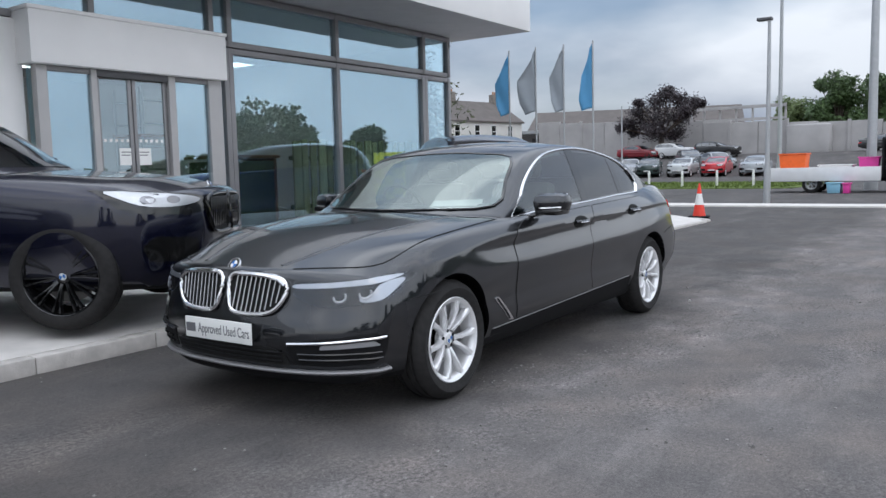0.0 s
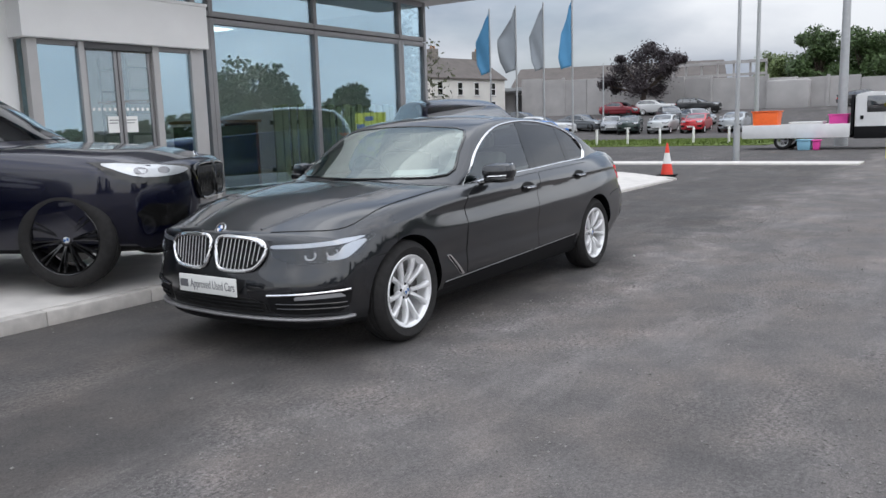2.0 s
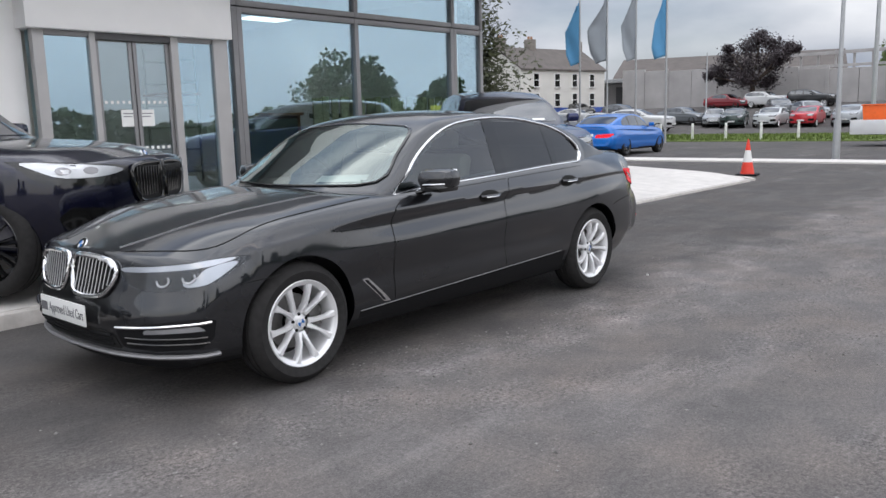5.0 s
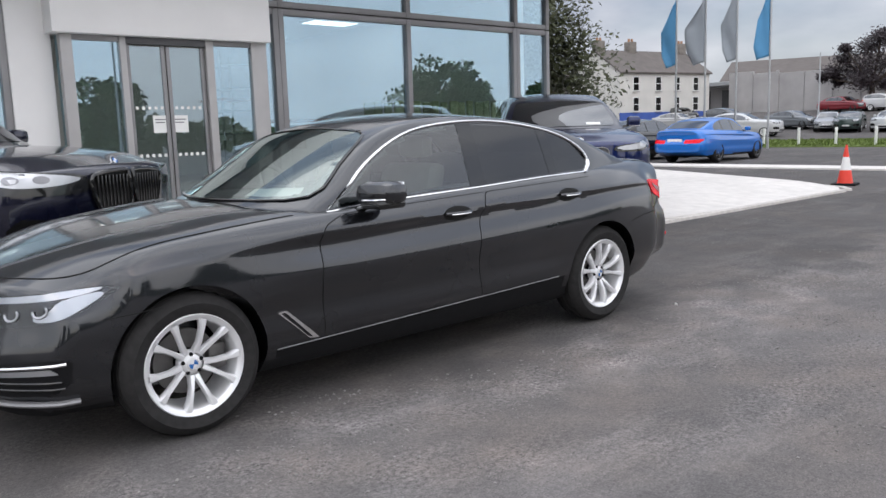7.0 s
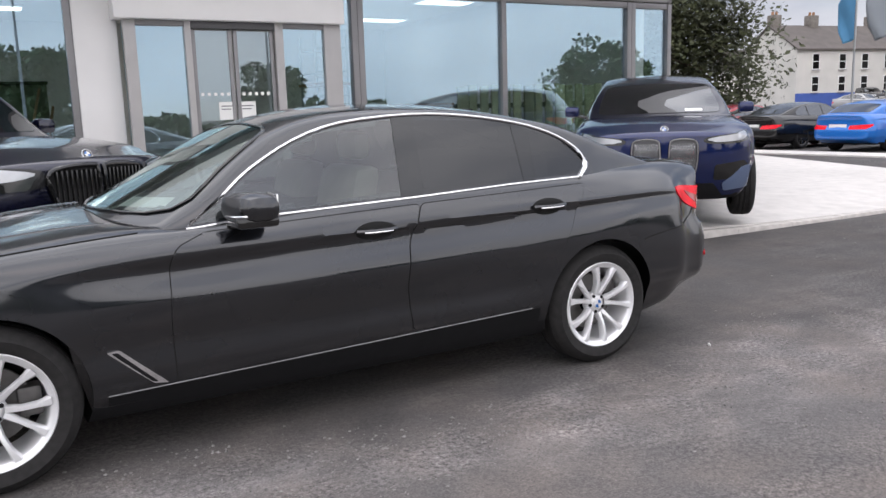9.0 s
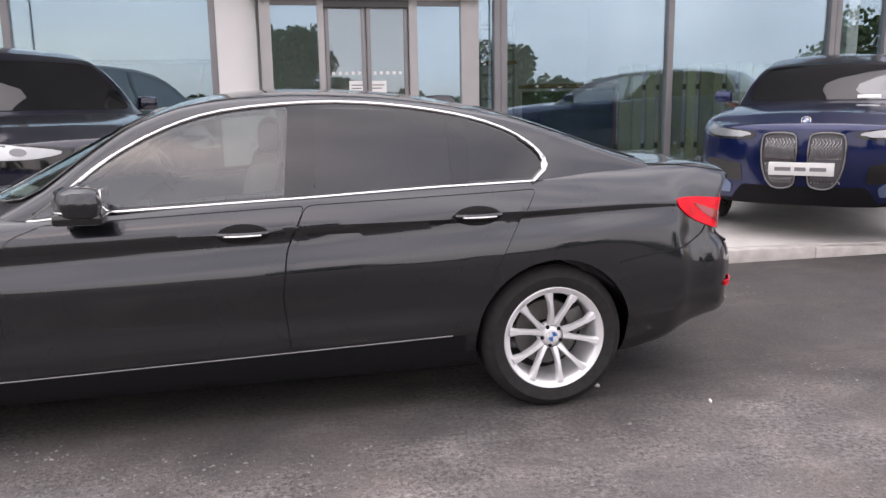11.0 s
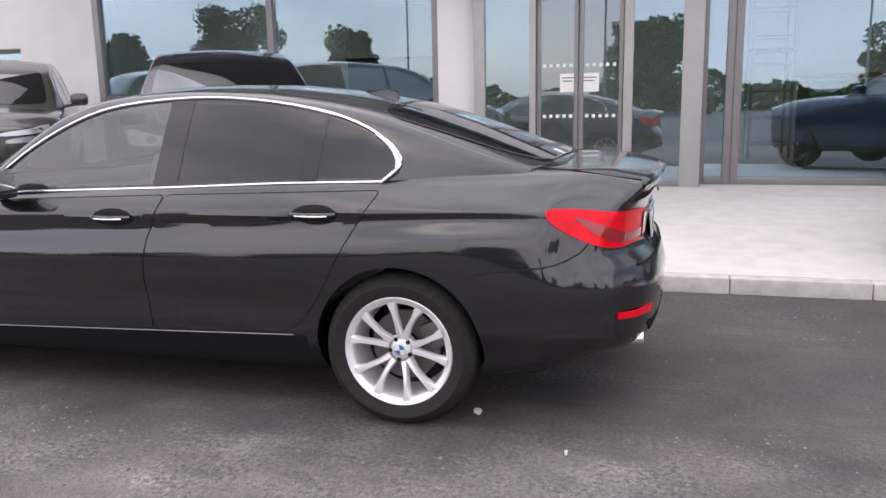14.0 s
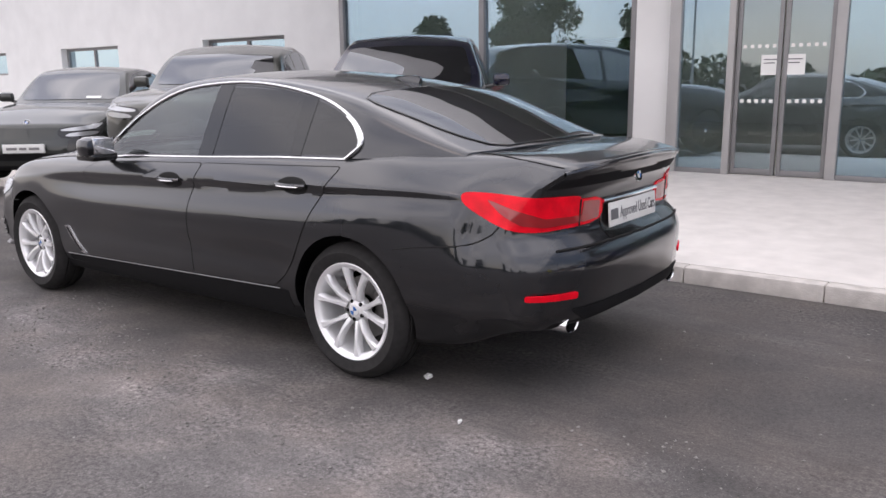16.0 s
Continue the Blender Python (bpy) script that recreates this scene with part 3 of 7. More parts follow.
def wheel(parent, x, y, z, radius, rim, width, style, side, material, rot=0.0):
    """A wheel whose outer face looks along -y (side -1) or +y."""
    w = empty("wheel", pose(x, y, z, 0, rot, 0) if side < 0 else pose(x, y, z, 0, rot, 180))
    w.parent = parent
    R, h = radius, width / 2
    tyre = [(rim - 0.012, -h + 0.02), (rim + 0.012, -h + 0.004), (rim + 0.05, -h - 0.006), (R - 0.035, -h + 0.004), (R - 0.012, -h + 0.022), (R - 0.002, -h + 0.05)]
    for g in (-0.05, 0.0, 0.05):
        tyre += [(R, g - 0.008), (R - 0.008, g - 0.006), (R - 0.008, g + 0.006), (R, g + 0.008)]
    tyre += [(R - 0.002, h - 0.05), (R - 0.012, h - 0.02), (R - 0.05, h), (rim - 0.012, h - 0.02)]
    part("tyre", lathe(tyre, 48, True), M["rubber"], w)
    hub = empty("rim")
    hub.parent = w
    f = -h + 0.02
    count, spread = style
    lip = 0.026 if count < 8 else 0.012
    barrel = [(rim + 0.004, f - 0.006), (rim - 0.003, f - 0.013), (rim - 0.009, f - 0.010), (rim - lip, f - 0.003), (rim - lip - 0.004, f + 0.004), (rim - lip - 0.008, f + 0.03), (rim - 0.035, f + 0.10), (rim - 0.045, h - 0.03), (rim - 0.03, h - 0.03)]
    bm = lathe(barrel, 48)
    dish = f + 0.030
    for k in range(count):
        a = 2 * math.pi * k / count
        for s in (-1, 1):
            # tapered spokes in pairs that part towards the rim
            a0, a1 = a + s * spread * 0.62, a + s * spread
            prof = []
            for t in (0.0, 0.35, 0.7, 1.0):
                rr = 0.052 + (rim - 0.022 - 0.052) * t
                aa = a0 + (a1 - a0) * t
                wd = 0.0175 - 0.006 * math.sin(math.pi * t) + (0.006 if t == 1.0 else 0.0)
                if count > 6:
                    wd *= 0.66
                yy = dish - 0.012 * math.sin(math.pi * t) + (f - 0.004 - dish) * t
                c, sn = math.cos(aa), math.sin(aa)
                prof.append([bm.verts.new((rr * c - q * wd * sn, yy + d, rr * sn + q * wd * c)) for q, d in ((-1, 0.006), (-0.55, -0.006), (0.55, -0.006), (1, 0.006), (0.8, 0.035), (-0.8, 0.035))])
            for pa, pb in zip(prof, prof[1:]):
                for j in range(6):
                    bm.faces.new((pa[j], pa[(j + 1) % 6], pb[(j + 1) % 6], pb[j]))
    bmesh.ops.recalc_face_normals(bm, faces=bm.faces)
    part("spokes", bm, material, hub)
    part("hub_plate", lathe([(0.0, dish - 0.004), (0.034, dish - 0.004), (0.056, dish + 0.006), (0.064, dish + 0.02), (0.06, dish + 0.05), (0, dish + 0.05)], 24), material, hub)
    cap = lathe([(0.0, dish - 0.013), (0.025, dish - 0.012), (0.028, dish - 0.008), (0.028, dish)], 20)
    part("centre_cap", cap, M["badge_white"], hub)
    bm = bmesh.new()
    for q in (0, 2):
        vs = [bm.verts.new((0, dish - 0.0145, 0))] + [bm.verts.new((0.022 * math.cos(q * math.pi / 2 + k * math.pi / 8), dish - 0.0145, 0.022 * math.sin(q * math.pi / 2 + k * math.pi / 8))) for k in range(5)]
        bm.faces.new(vs)
    part("cap_badge", bm, M["badge_blue"], hub)
    for k in range(5):
        a = 2 * math.pi * (k + 0.5) / 5
        part("wheel_bolt", tube((0.046 * math.cos(a), dish - 0.003, 0.046 * math.sin(a)), (0.046 * math.cos(a), dish + 0.02, 0.046 * math.sin(a)), 0.0095, n=8), M["blackmat"], hub)
    part("brake_disc", lathe([(0.06, 0.02), (rim - 0.085, 0.02), (rim - 0.085, 0.045), (0.06, 0.045)], 32), M["disc"], w)
    add = bmesh.new()
    add_box(add, -0.06, 0.06, -0.02, 0.07, rim - 0.14, rim - 0.05, 0.012)
    bmesh.ops.rotate(add, verts=add.verts, cent=(0, 0, 0), matrix=Matrix.Rotation(radians(75), 3, "Y"))
    part("brake_caliper", add, M["disc"], w)
    return w


def badge(parent, m, r=0.041):
    """A round enamel badge in its own x-y plane, looking along z."""
    def disc(r0, r1, z, a0=0.0, a1=2 * math.pi, n=24):
        bm = bmesh.new()
        mid = bm.verts.new((0, 0, z))
        vs = [bm.verts.new((r1 * math.cos(a0 + (a1 - a0) * k / n), r1 * math.sin(a0 + (a1 - a0) * k / n), z)) for k in range(n + 1)]
        for a, b in zip(vs, vs[1:]):
            bm.faces.new((mid, a, b))
        bmesh.ops.transform(bm, matrix=m, verts=bm.verts)
        return bm
    bm = tube((0, 0, -0.006), (0, 0, 0.003), r, r * 0.97, 28)
    bmesh.ops.transform(bm, matrix=m, verts=bm.verts)
    b = part("badge", bm, M["chrome"], parent, "round chrome badge with blue and white quarters")
    part("badge_ring", disc(0, r * 0.9, 0.0036), M["blackgloss"], b)
    part("badge_field", disc(0, r * 0.56, 0.0042), M["badge_white"], b)
    for q in (0, 1):
        part("badge_quarter", disc(0, r * 0.56, 0.0048, math.pi * (q + 0.5), math.pi * (q + 1), 8), M["badge_blue"], b)


def inside_poly(p, poly):
    x, y, c = p[0], p[1], False
    for (xa, ya), (xb, yb) in zip(poly, poly[1:] + poly[:1]):
        if (ya > y) != (yb > y) and x < (xb - xa) * (y - ya) / (yb - ya) + xa:
            c = not c
    return c


def shrink(poly, d):
    """The polygon moved inwards by about d."""
    area = sum(a[0] * b[1] - b[0] * a[1] for a, b in zip(poly, poly[1:] + poly[:1]))
    s, out = (1 if area > 0 else -1), []
    for i, p in enumerate(poly):
        a, b = Vector(poly[i - 1]), Vector(poly[(i + 1) % len(poly)])
        t = (b - a).normalized()
        out.append((p[0] - s * t.y * d, p[1] + s * t.x * d))
    return out


def spline2(pts, n=4, closed=True):
    """A smooth closed or open line through 2D points."""
    out, m = [], len(pts)
    for i in range(m if closed else m - 1):
        p0, p1, p2, p3 = [Vector(pts[j % m] if closed else pts[min(max(j, 0), m - 1)]) for j in (i - 1, i, i + 1, i + 2)]
        for k in range(n):
            t = k / n
            out.append(tuple(0.5 * (2 * p1 + (p2 - p0) * t + (2 * p0 - 5 * p1 + 4 * p2 - p3) * t * t + (3 * p1 - p0 - 3 * p2 + p3) * t**3)))
    if not closed:
        out.append(tuple(pts[-1]))
    return out


def saloon_shells(k=1.0):
    body = Shell(
        [
            (curve((0, 0)), curve((-0.87, 0.20), (0.6, 0.19), (3.2, 0.20), (4.07, 0.36))),
            (curve((-0.87, 0.70), (-0.3, 0.80), (0.6, 0.80), (3.2, 0.80), (4.07, 0.70)), curve((-0.87, 0.20), (0.6, 0.20), (3.2, 0.21), (4.07, 0.36))),
            (curve((-0.87, 0.80), (-0.3, 0.86), (0.4, 0.872), (2.6, 0.880), (3.4, 0.87), (4.07, 0.80)), curve((-0.87, 0.27), (0.4, 0.29), (2.5, 0.32), (4.07, 0.41))),
            (curve((-0.87, 0.83), (-0.3, 0.885), (0.0, 0.90), (0.5, 0.900), (2.5, 0.907), (3.0, 0.918), (3.6, 0.89), (4.07, 0.82)), curve((-0.87, 0.38), (0.5, 0.395), (2.5, 0.42), (4.07, 0.46))),
            (curve((-0.87, 0.845), (-0.3, 0.893), (0.0, 0.912), (0.5, 0.896), (2.3, 0.900), (3.0, 0.93), (3.6, 0.90), (4.07, 0.835)), curve((-0.87, 0.47), (0.5, 0.50), (2.5, 0.52), (4.07, 0.56))),
            (curve((-0.87, 0.85), (-0.3, 0.90), (0.0, 0.918), (0.8, 0.908), (1.7, 0.912), (2.6, 0.922), (3.0, 0.934), (3.6, 0.90), (4.07, 0.83)), curve((-0.87, 0.55), (0.6, 0.61), (3, 0.64), (4.07, 0.65))),
            (curve((-0.87, 0.84), (-0.3, 0.895), (0.0, 0.910), (0.8, 0.912), (1.7, 0.916), (2.6, 0.920), (3.0, 0.926), (3.6, 0.875), (4.07, 0.80)), curve((-0.87, 0.62), (-0.4, 0.69), (0.0, 0.70), (0.8, 0.70), (2.5, 0.748), (3.4, 0.82), (4.07, 0.80))),
            (curve((-0.87, 0.81), (-0.3, 0.885), (0.1, 0.900), (0.9, 0.875), (1.7, 0.877), (2.6, 0.878), (3.0, 0.882), (3.6, 0.845), (4.07, 0.765)), curve((-0.87, 0.68), (-0.4, 0.75), (0.1, 0.80), (0.7, 0.802), (1.15, 0.824), (2.5, 0.876), (3.4, 0.903), (4.07, 0.88))),
            (curve((-0.87, 0.80), (-0.3, 0.875), (0.1, 0.890), (0.9, 0.896), (1.7, 0.898), (2.6, 0.897), (3.0, 0.893), (3.6, 0.838), (4.07, 0.755)), curve((-0.87, 0.70), (-0.4, 0.775), (0.1, 0.830), (0.7, 0.872), (1.15, 0.878), (2.5, 0.914), (3.4, 0.936), (4.07, 0.905))),
            (curve((-0.87, 0.77), (-0.3, 0.83), (0.0, 0.845), (0.8, 0.845), (1.7, 0.835), (2.6, 0.822), (3.0, 0.80), (3.6, 0.755), (4.07, 0.70)), curve((-0.87, 0.735), (-0.4, 0.82), (0.0, 0.895), (0.8, 0.95), (1.7, 1.005), (2.6, 1.035), (3.1, 1.045), (3.6, 1.02), (4.07, 0.975))),
            (curve((-0.87, 0.60), (0.0, 0.70), (0.8, 0.74), (1.7, 0.76), (2.6, 0.75), (3.3, 0.68), (4.07, 0.60)), curve((-0.87, 0.765), (-0.4, 0.865), (0.0, 0.930), (0.6, 0.975), (0.85, 0.965), (1.7, 1.0), (2.6, 1.03), (3.3, 1.085), (3.8, 1.078), (4.07, 1.035))),
            (curve((0, 0.33)), curve((-0.87, 0.778), (-0.4, 0.885), (0.0, 0.955), (0.5, 1.0), (0.75, 0.96), (1.7, 0.96), (3.1, 0.99), (3.4, 1.09), (3.8, 1.09), (4.07, 1.055))),
            (curve((0, 0)), curve((-0.87, 0.78), (-0.4, 0.89), (0.0, 0.962), (0.5, 1.008), (0.75, 0.96), (1.7, 0.96), (3.1, 0.99), (3.4, 1.097), (3.8, 1.097), (4.07, 1.062))),
        ],
        -0.872, 4.06,
        curve((0, 0), (0.3, 0.02), (0.6, 0.10), (0.8, 0.26), (0.93, 0.46)), curve((0, 0), (0.4, 0.02), (0.7, 0.10), (0.93, 0.34)),
        curve((0.2, 0.09), (0.32, 0.025), (0.42, 0.0), (0.48, 0.004), (0.60, 0.036), (0.75, 0.072)), curve((0.25, 0.10), (0.45, 0.01), (0.6, 0.0), (0.70, 0.03), (0.76, 0.085), (0.92, 0.075), (1.01, 0.028), (1.08, 0.0)),
        0.75, 0.55,
    )
    zr = curve((0.42, 0.985), (0.6, 1.07), (0.8, 1.17), (1.0, 1.27), (1.2, 1.365), (1.4, 1.432), (1.6, 1.463), (1.85, 1.476), (2.2, 1.463), (2.5, 1.43), (2.8, 1.372), (3.1, 1.282), (3.35, 1.196), (3.62, 1.105))
    drop = curve((0.42, 0.012), (1.0, 0.022), (1.4, 0.040), (1.85, 0.046), (2.6, 0.045), (3.0, 0.038), (3.62, 0.014))
    ybelt = curve((0.42, 0.80), (0.8, 0.832), (1.6, 0.830), (2.5, 0.818), (2.95, 0.80), (3.3, 0.755), (3.62, 0.69))
    zbelt = curve((0.42, 0.93), (0.8, 0.94), (1.9, 1.00), (2.9, 1.03), (3.62, 1.045))

    def yedge(x, f):
        ze = zr(x) - drop(x)
        return ybelt(x) - 0.425 * f * max(ze - zbelt(x), 0.0)

    def zedge(x, f):
        return zbelt(x) + f * (zr(x) - drop(x) - zbelt(x))

    keys = [
        (curve((0, 0)), zbelt),
        (lambda x: ybelt(x) - 0.01, zbelt),
        (ybelt, lambda x: zbelt(x) + 0.004),
        (lambda x: yedge(x, 0.33) + 0.006, lambda x: zedge(x, 0.33)),
        (lambda x: yedge(x, 0.66) + 0.007, lambda x: zedge(x, 0.66)),
        (lambda x: yedge(x, 0.93), lambda x: zedge(x, 0.93)),
        (lambda x: yedge(x, 1.0) - 0.035, lambda x: zr(x) - drop(x) + 0.002),
        (lambda x: yedge(x, 1.0) * 0.66, lambda x: zr(x) - drop(x) * 0.42),
        (lambda x: yedge(x, 1.0) * 0.33, lambda x: zr(x) - drop(x) * 0.10),
        (curve((0, 0)), zr),
    ]
    zero = curve((0, 0))
    roof = Shell(keys, 0.42, 3.62, curve((0, 0), (0.4, 0.06), (0.7, 0.22), (0.85, 0.32)), curve((0, 0), (0.4, 0.03), (0.7, 0.12), (0.85, 0.18)), zero, zero, 1.05, 0.9)
    return body, roof


WIN_LOW, WIN_TOP = ((0.79, 0.957), (1.11, 0.985), (1.88, 1.012), (2.45, 1.036), (2.90, 1.045)), ((2.955, 1.09), (2.965, 1.14), (2.90, 1.215), (2.76, 1.29), (2.56, 1.348), (2.25, 1.395), (1.93, 1.408), (1.56, 1.378), (1.32, 1.308), (1.10, 1.192), (0.96, 1.085))


def saloon(name, m, body_paint, label):
    """The large saloon: shells, glass, lamps, doors, wheels and trim."""
    root = empty(name, m)
    tagged(root, label, "car", kind="")
    body, roof = saloon_shells()
    bm = body.mesh(0.045, 5, 0.03)
    shell = part("body", bm, [body_paint, M["cabin"], M["blackmat"]], root)
    arches = []
    for ax in (0.0, 2.975):
        for s in (-1, 1):
            arches.append(tube((ax, s * 0.58, 0.340), (ax, s * 1.1, 0.340), 0.366, n=56))
    cut(shell, arches)
    for p in shell.data.polygons:
        c = p.center
        if 0.62 < c.x < 3.38 and abs(c.y) < 0.72 and c.z > 0.9 and p.normal.z > 0.3:
            p.material_index = 1
        if (c.z < 0.275 + 0.01 * c.x and 0.35 < c.x < 2.6) or c.z < 0.24 or (abs(c.y) < 0.66 and p.normal.z < -0.5):
            p.material_index = 2
        for ax in (0.0, 2.975):
            if math.hypot(c.x - ax, c.z - 0.340) < 0.3650 and abs(p.normal.y) < 0.6:
                p.material_index = 2

    # greenhouse with open window holes
    dlo = [tuple(p) for p in WIN_LOW] + spline2(WIN_TOP, 3, closed=False)
    screen = [(-0.70, 0.10), (-0.35, 0.035), (0, 0.02), (0.35, 0.035), (0.70, 0.10), (0.66, 0.5), (0.565, 0.93), (0.3, 0.985), (0, 1.0), (-0.3, 0.985), (-0.565, 0.93), (-0.66, 0.5)]
    back = [(-0.60, 0.08), (-0.30, 0.02), (0, 0.0), (0.30, 0.02), (0.60, 0.08), (0.59, 0.5), (0.50, 0.95), (0.25, 0.985), (0, 0.99), (-0.25, 0.985), (-0.50, 0.95), (-0.59, 0.5)]

    def on_screen(y, t, off=0.0):
        s = 0.47 + t * (1.255 - 0.47)
        p, q = roof_top(s, y), roof_top(s + 0.02, y)
        n = Vector((-(q.z - p.z), 0, q.x - p.x)).normalized()
        return p + n * off

    def on_back(y, t, off=0.0):
        s = 2.80 + t * (3.60 - 2.80)
        p, q = roof_top(s, y), roof_top(s + 0.02, y)
        n = Vector((-(q.z - p.z), 0, q.x - p.x)).normalized()
        return p + n * off

    def roof_top(s, y):
        h = roof.half(s)
        z = h[-1][1]
        for (ya, za), (yb, zb) in zip(h[::-1], h[-2::-1]):
            if ya <= abs(y) <= yb and za >= zb - 0.01:
                z = za + (zb - za) * (abs(y) - ya) / max(yb - ya, 1e-6)
                break
        return roof.at(s, y, z)

    bm = roof.mesh(0.03, 5, 0.004)
    hole_side, hole_scr, hole_back = shrink(dlo, 0.03), screen, back
    kill = []
    for f in bm.faces:
        c = f.calc_center_median()
        if abs(f.normal.y) > 0.5 and inside_poly((c.x, c.z), hole_side):
            kill.append(f)
            continue
        if f.normal.z > 0.2:
            s = roof.unshift(c.x, c.y, c.z)
            if inside_poly((c.y, (s - 0.47) / 0.785), [(a * 0.95, 0.03 + b * 0.94) for a, b in hole_scr]) or inside_poly((c.y, (s - 2.80) / 0.80), [(a * 0.93, 0.04 + b * 0.92) for a, b in hole_back]):
                kill.append(f)
        if f.normal.z < -0.8:
            kill.append(f)
    bmesh.ops.delete(bm, geom=kill, context="FACES")
    part("roof", bm, body_paint, root)

    # glass
    part("windscreen", patch([(a, b) for a, b in spline2(screen, 2)], on_screen, 0.06, 0.004, 0.006), M["frontscreen"], root)
    part("rear_window", patch([(a, b) for a, b in spline2(back, 2)], on_back, 0.06, 0.004, 0.006), M["backscreen"], root)
    frit = M["blackgloss"]
    part("windscreen_edge", sweep([on_screen(a, b, 0.004) for a, b in spline2(screen, 3)], 0.011, 6, 0.5, True), frit, root)
    part("rear_window_edge", sweep([on_back(a, b, 0.003) for a, b in spline2(back, 3)], 0.006, 6, 0.5, True), frit, root)

    for s in (-1, 1):
        def flank(x, z, off=0.0):
            return roof.side(x, z, off, s)

        def low(x, z, off=0.0):
            return body.side(x, z, off, s)
        split, quarter = 1.86, 2.555
        z_low = curve(*WIN_LOW)
        z_top = curve(*[(p[0], p[1]) for p in reversed(spline2(WIN_TOP, 3, closed=False)) if p[0] < 2.9])

        def pane(xa, xb, slant=0.02):
            lows = [(x, z_low(x) + 0.012) for x in np.linspace(xa, xb, 10)]
            tops = [(x, z_top(x) - 0.014) for x in np.linspace(xb, xa, 14)]
            return [tuple(map(float, p)) for p in lows + tops]
        fw = [(x, z) for x, z in shrink(dlo, 0.016) if x < 1.80]
        i = max(range(len(fw) - 1), key=lambda j: (Vector(fw[j + 1]) - Vector(fw[j])).length)
        fw = fw[: i + 1] + [(1.805, z_low(1.80) + 0.016), (1.845, z_top(1.84) - 0.016)] + fw[i + 1 :]
        part("front_side_window", patch(fw, flank, 0.07, 0.001, 0.004), M["carglass"], root)
        rw = pane(1.93, 2.53)
        part("rear_side_window", patch(rw, flank, 0.07, 0.001, 0.004), M["tinted"], root, "dark tinted side window")
        qw = [(x, z) for x, z in shrink(dlo, 0.018) if x > 2.585]
        i = max(range(len(qw)), key=lambda j: (Vector(qw[(j + 1) % len(qw)]) - Vector(qw[j])).length)
        qw = qw[i + 1 :] + qw[: i + 1] + []
        qw = [(2.592, z_low(2.59) + 0.016)] + sorted([p for p in qw if p[1] < 1.075], key=lambda p: p[0]) + [p for p in qw if p[1] >= 1.075] + [(2.618, z_top(2.618) - 0.018)]
        part("quarter_window", patch(qw, flank, 0.07, 0.001, 0.004), M["tinted"], root, "dark tinted quarter window")
        part("door_pillar", patch([(1.80, z_low(1.80) + 0.010), (1.925, z_low(1.92) + 0.010), (1.955, z_top(1.95) - 0.010), (1.835, z_top(1.83) - 0.010)], flank, 0.07, 0.003, 0.012), M["pillar_gloss"], root)
        part("window_bar", patch([(2.524, z_low(2.53) + 0.010), (2.598, z_low(2.59) + 0.010), (2.628, z_top(2.62) - 0.010), (2.524, z_top(2.524) - 0.010)], flank, 0.07, 0.003, 0.012), M["pillar_gloss"], root)
        part("window_trim", sweep([flank(x, z, 0.004) for x, z in dlo], 0.011, 8, 0.75, True), M["chrome"], root, "bright chrome window surround")
        # thicker chrome at the kink behind the rear door
        kink = [p for p in dlo if p[0] > 2.86]
        part("kink_trim", sweep([flank(x - 0.006, z, 0.005) for x, z in sorted(kink, key=lambda p: p[1])], 0.017, 8, 0.6), M["chrome"], root)

        # doors laid proud of the flank over a dark gap
        shut_f = [(0.69, 0.335), (1.80, 0.372), (1.775, 0.60), (1.80, 0.80), (1.885, 0.985), (0.86, 0.948), (0.735, 0.90), (0.70, 0.84), (0.685, 0.6)]
        shut_r = [(1.80, 0.372), (2.47, 0.392), (2.56, 0.46), (2.64, 0.57), (2.72, 0.72), (2.80, 0.86), (2.905, 1.015), (1.885, 0.985), (1.80, 0.80), (1.775, 0.60)]
        for nm, shape in (("front_door", shut_f), ("rear_door", shut_r)):
            ol = rounded(shape, 0.03, 3)
            part("door_gap", patch(ol, low, 0.021, 0.0010, 0.004), M["void"], root)
            d = part(nm, patch(shrink(ol, 0.0035), low, 0.021, 0.004, 0.004), body_paint, root)
            hx, hz = (1.627, 0.880) if nm == "front_door" else (2.62, 0.912)
            cup = [(hx + 0.105 * math.cos(t) * (1.0), hz + 0.043 * math.sin(t)) for t in np.linspace(0, 2 * math.pi, 20, endpoint=False)]
            # flat near-black oval paints the shade of the hollow behind the handle
            part("handle_cup", patch(cup, low, 0.021, 0.0075, 0.004), M["void"], d)
            bar = [low(hx + dx, hz + 0.004 + 0.004 * dx, 0.006 + 0.030 * math.cos(dx / 0.098 * math.pi / 2) ** 0.6) for dx in np.linspace(-0.097, 0.097, 9)]
            part("door_handle", sweep(bar, 0.015, 8, 0.75), body_paint, d)
            part("handle_strip", sweep([b + Vector((0, s * 0.012, -0.005)) for b in bar[1:-1]], 0.0045, 6), M["chrome"], d, "chrome strip in the handle")
        # vent behind the front wheel
        vent = [(0.425, 0.505), (0.475, 0.508), (0.66, 0.338), (0.60, 0.345)]
        part("fender_vent", patch(rounded(vent, 0.012), low, 0.05, 0.006, 0.01), M["chrome"], root, "silver side vent blade")
        part("vent_recess", patch(rounded([(0.445, 0.497), (0.468, 0.498), (0.615, 0.352), (0.595, 0.354)], 0.006), low, 0.05, 0.0075, 0.006), M["blackmat"], root)
        # sill
        # black panel puts the shade low on the body-coloured sill into colour
        part("sill_panel", patch([(0.42, 0.215), (2.56, 0.225), (2.56, 0.380), (1.5, 0.350), (0.42, 0.318)], low, 0.15, 0.003, 0.006), M["blackmat"], root)
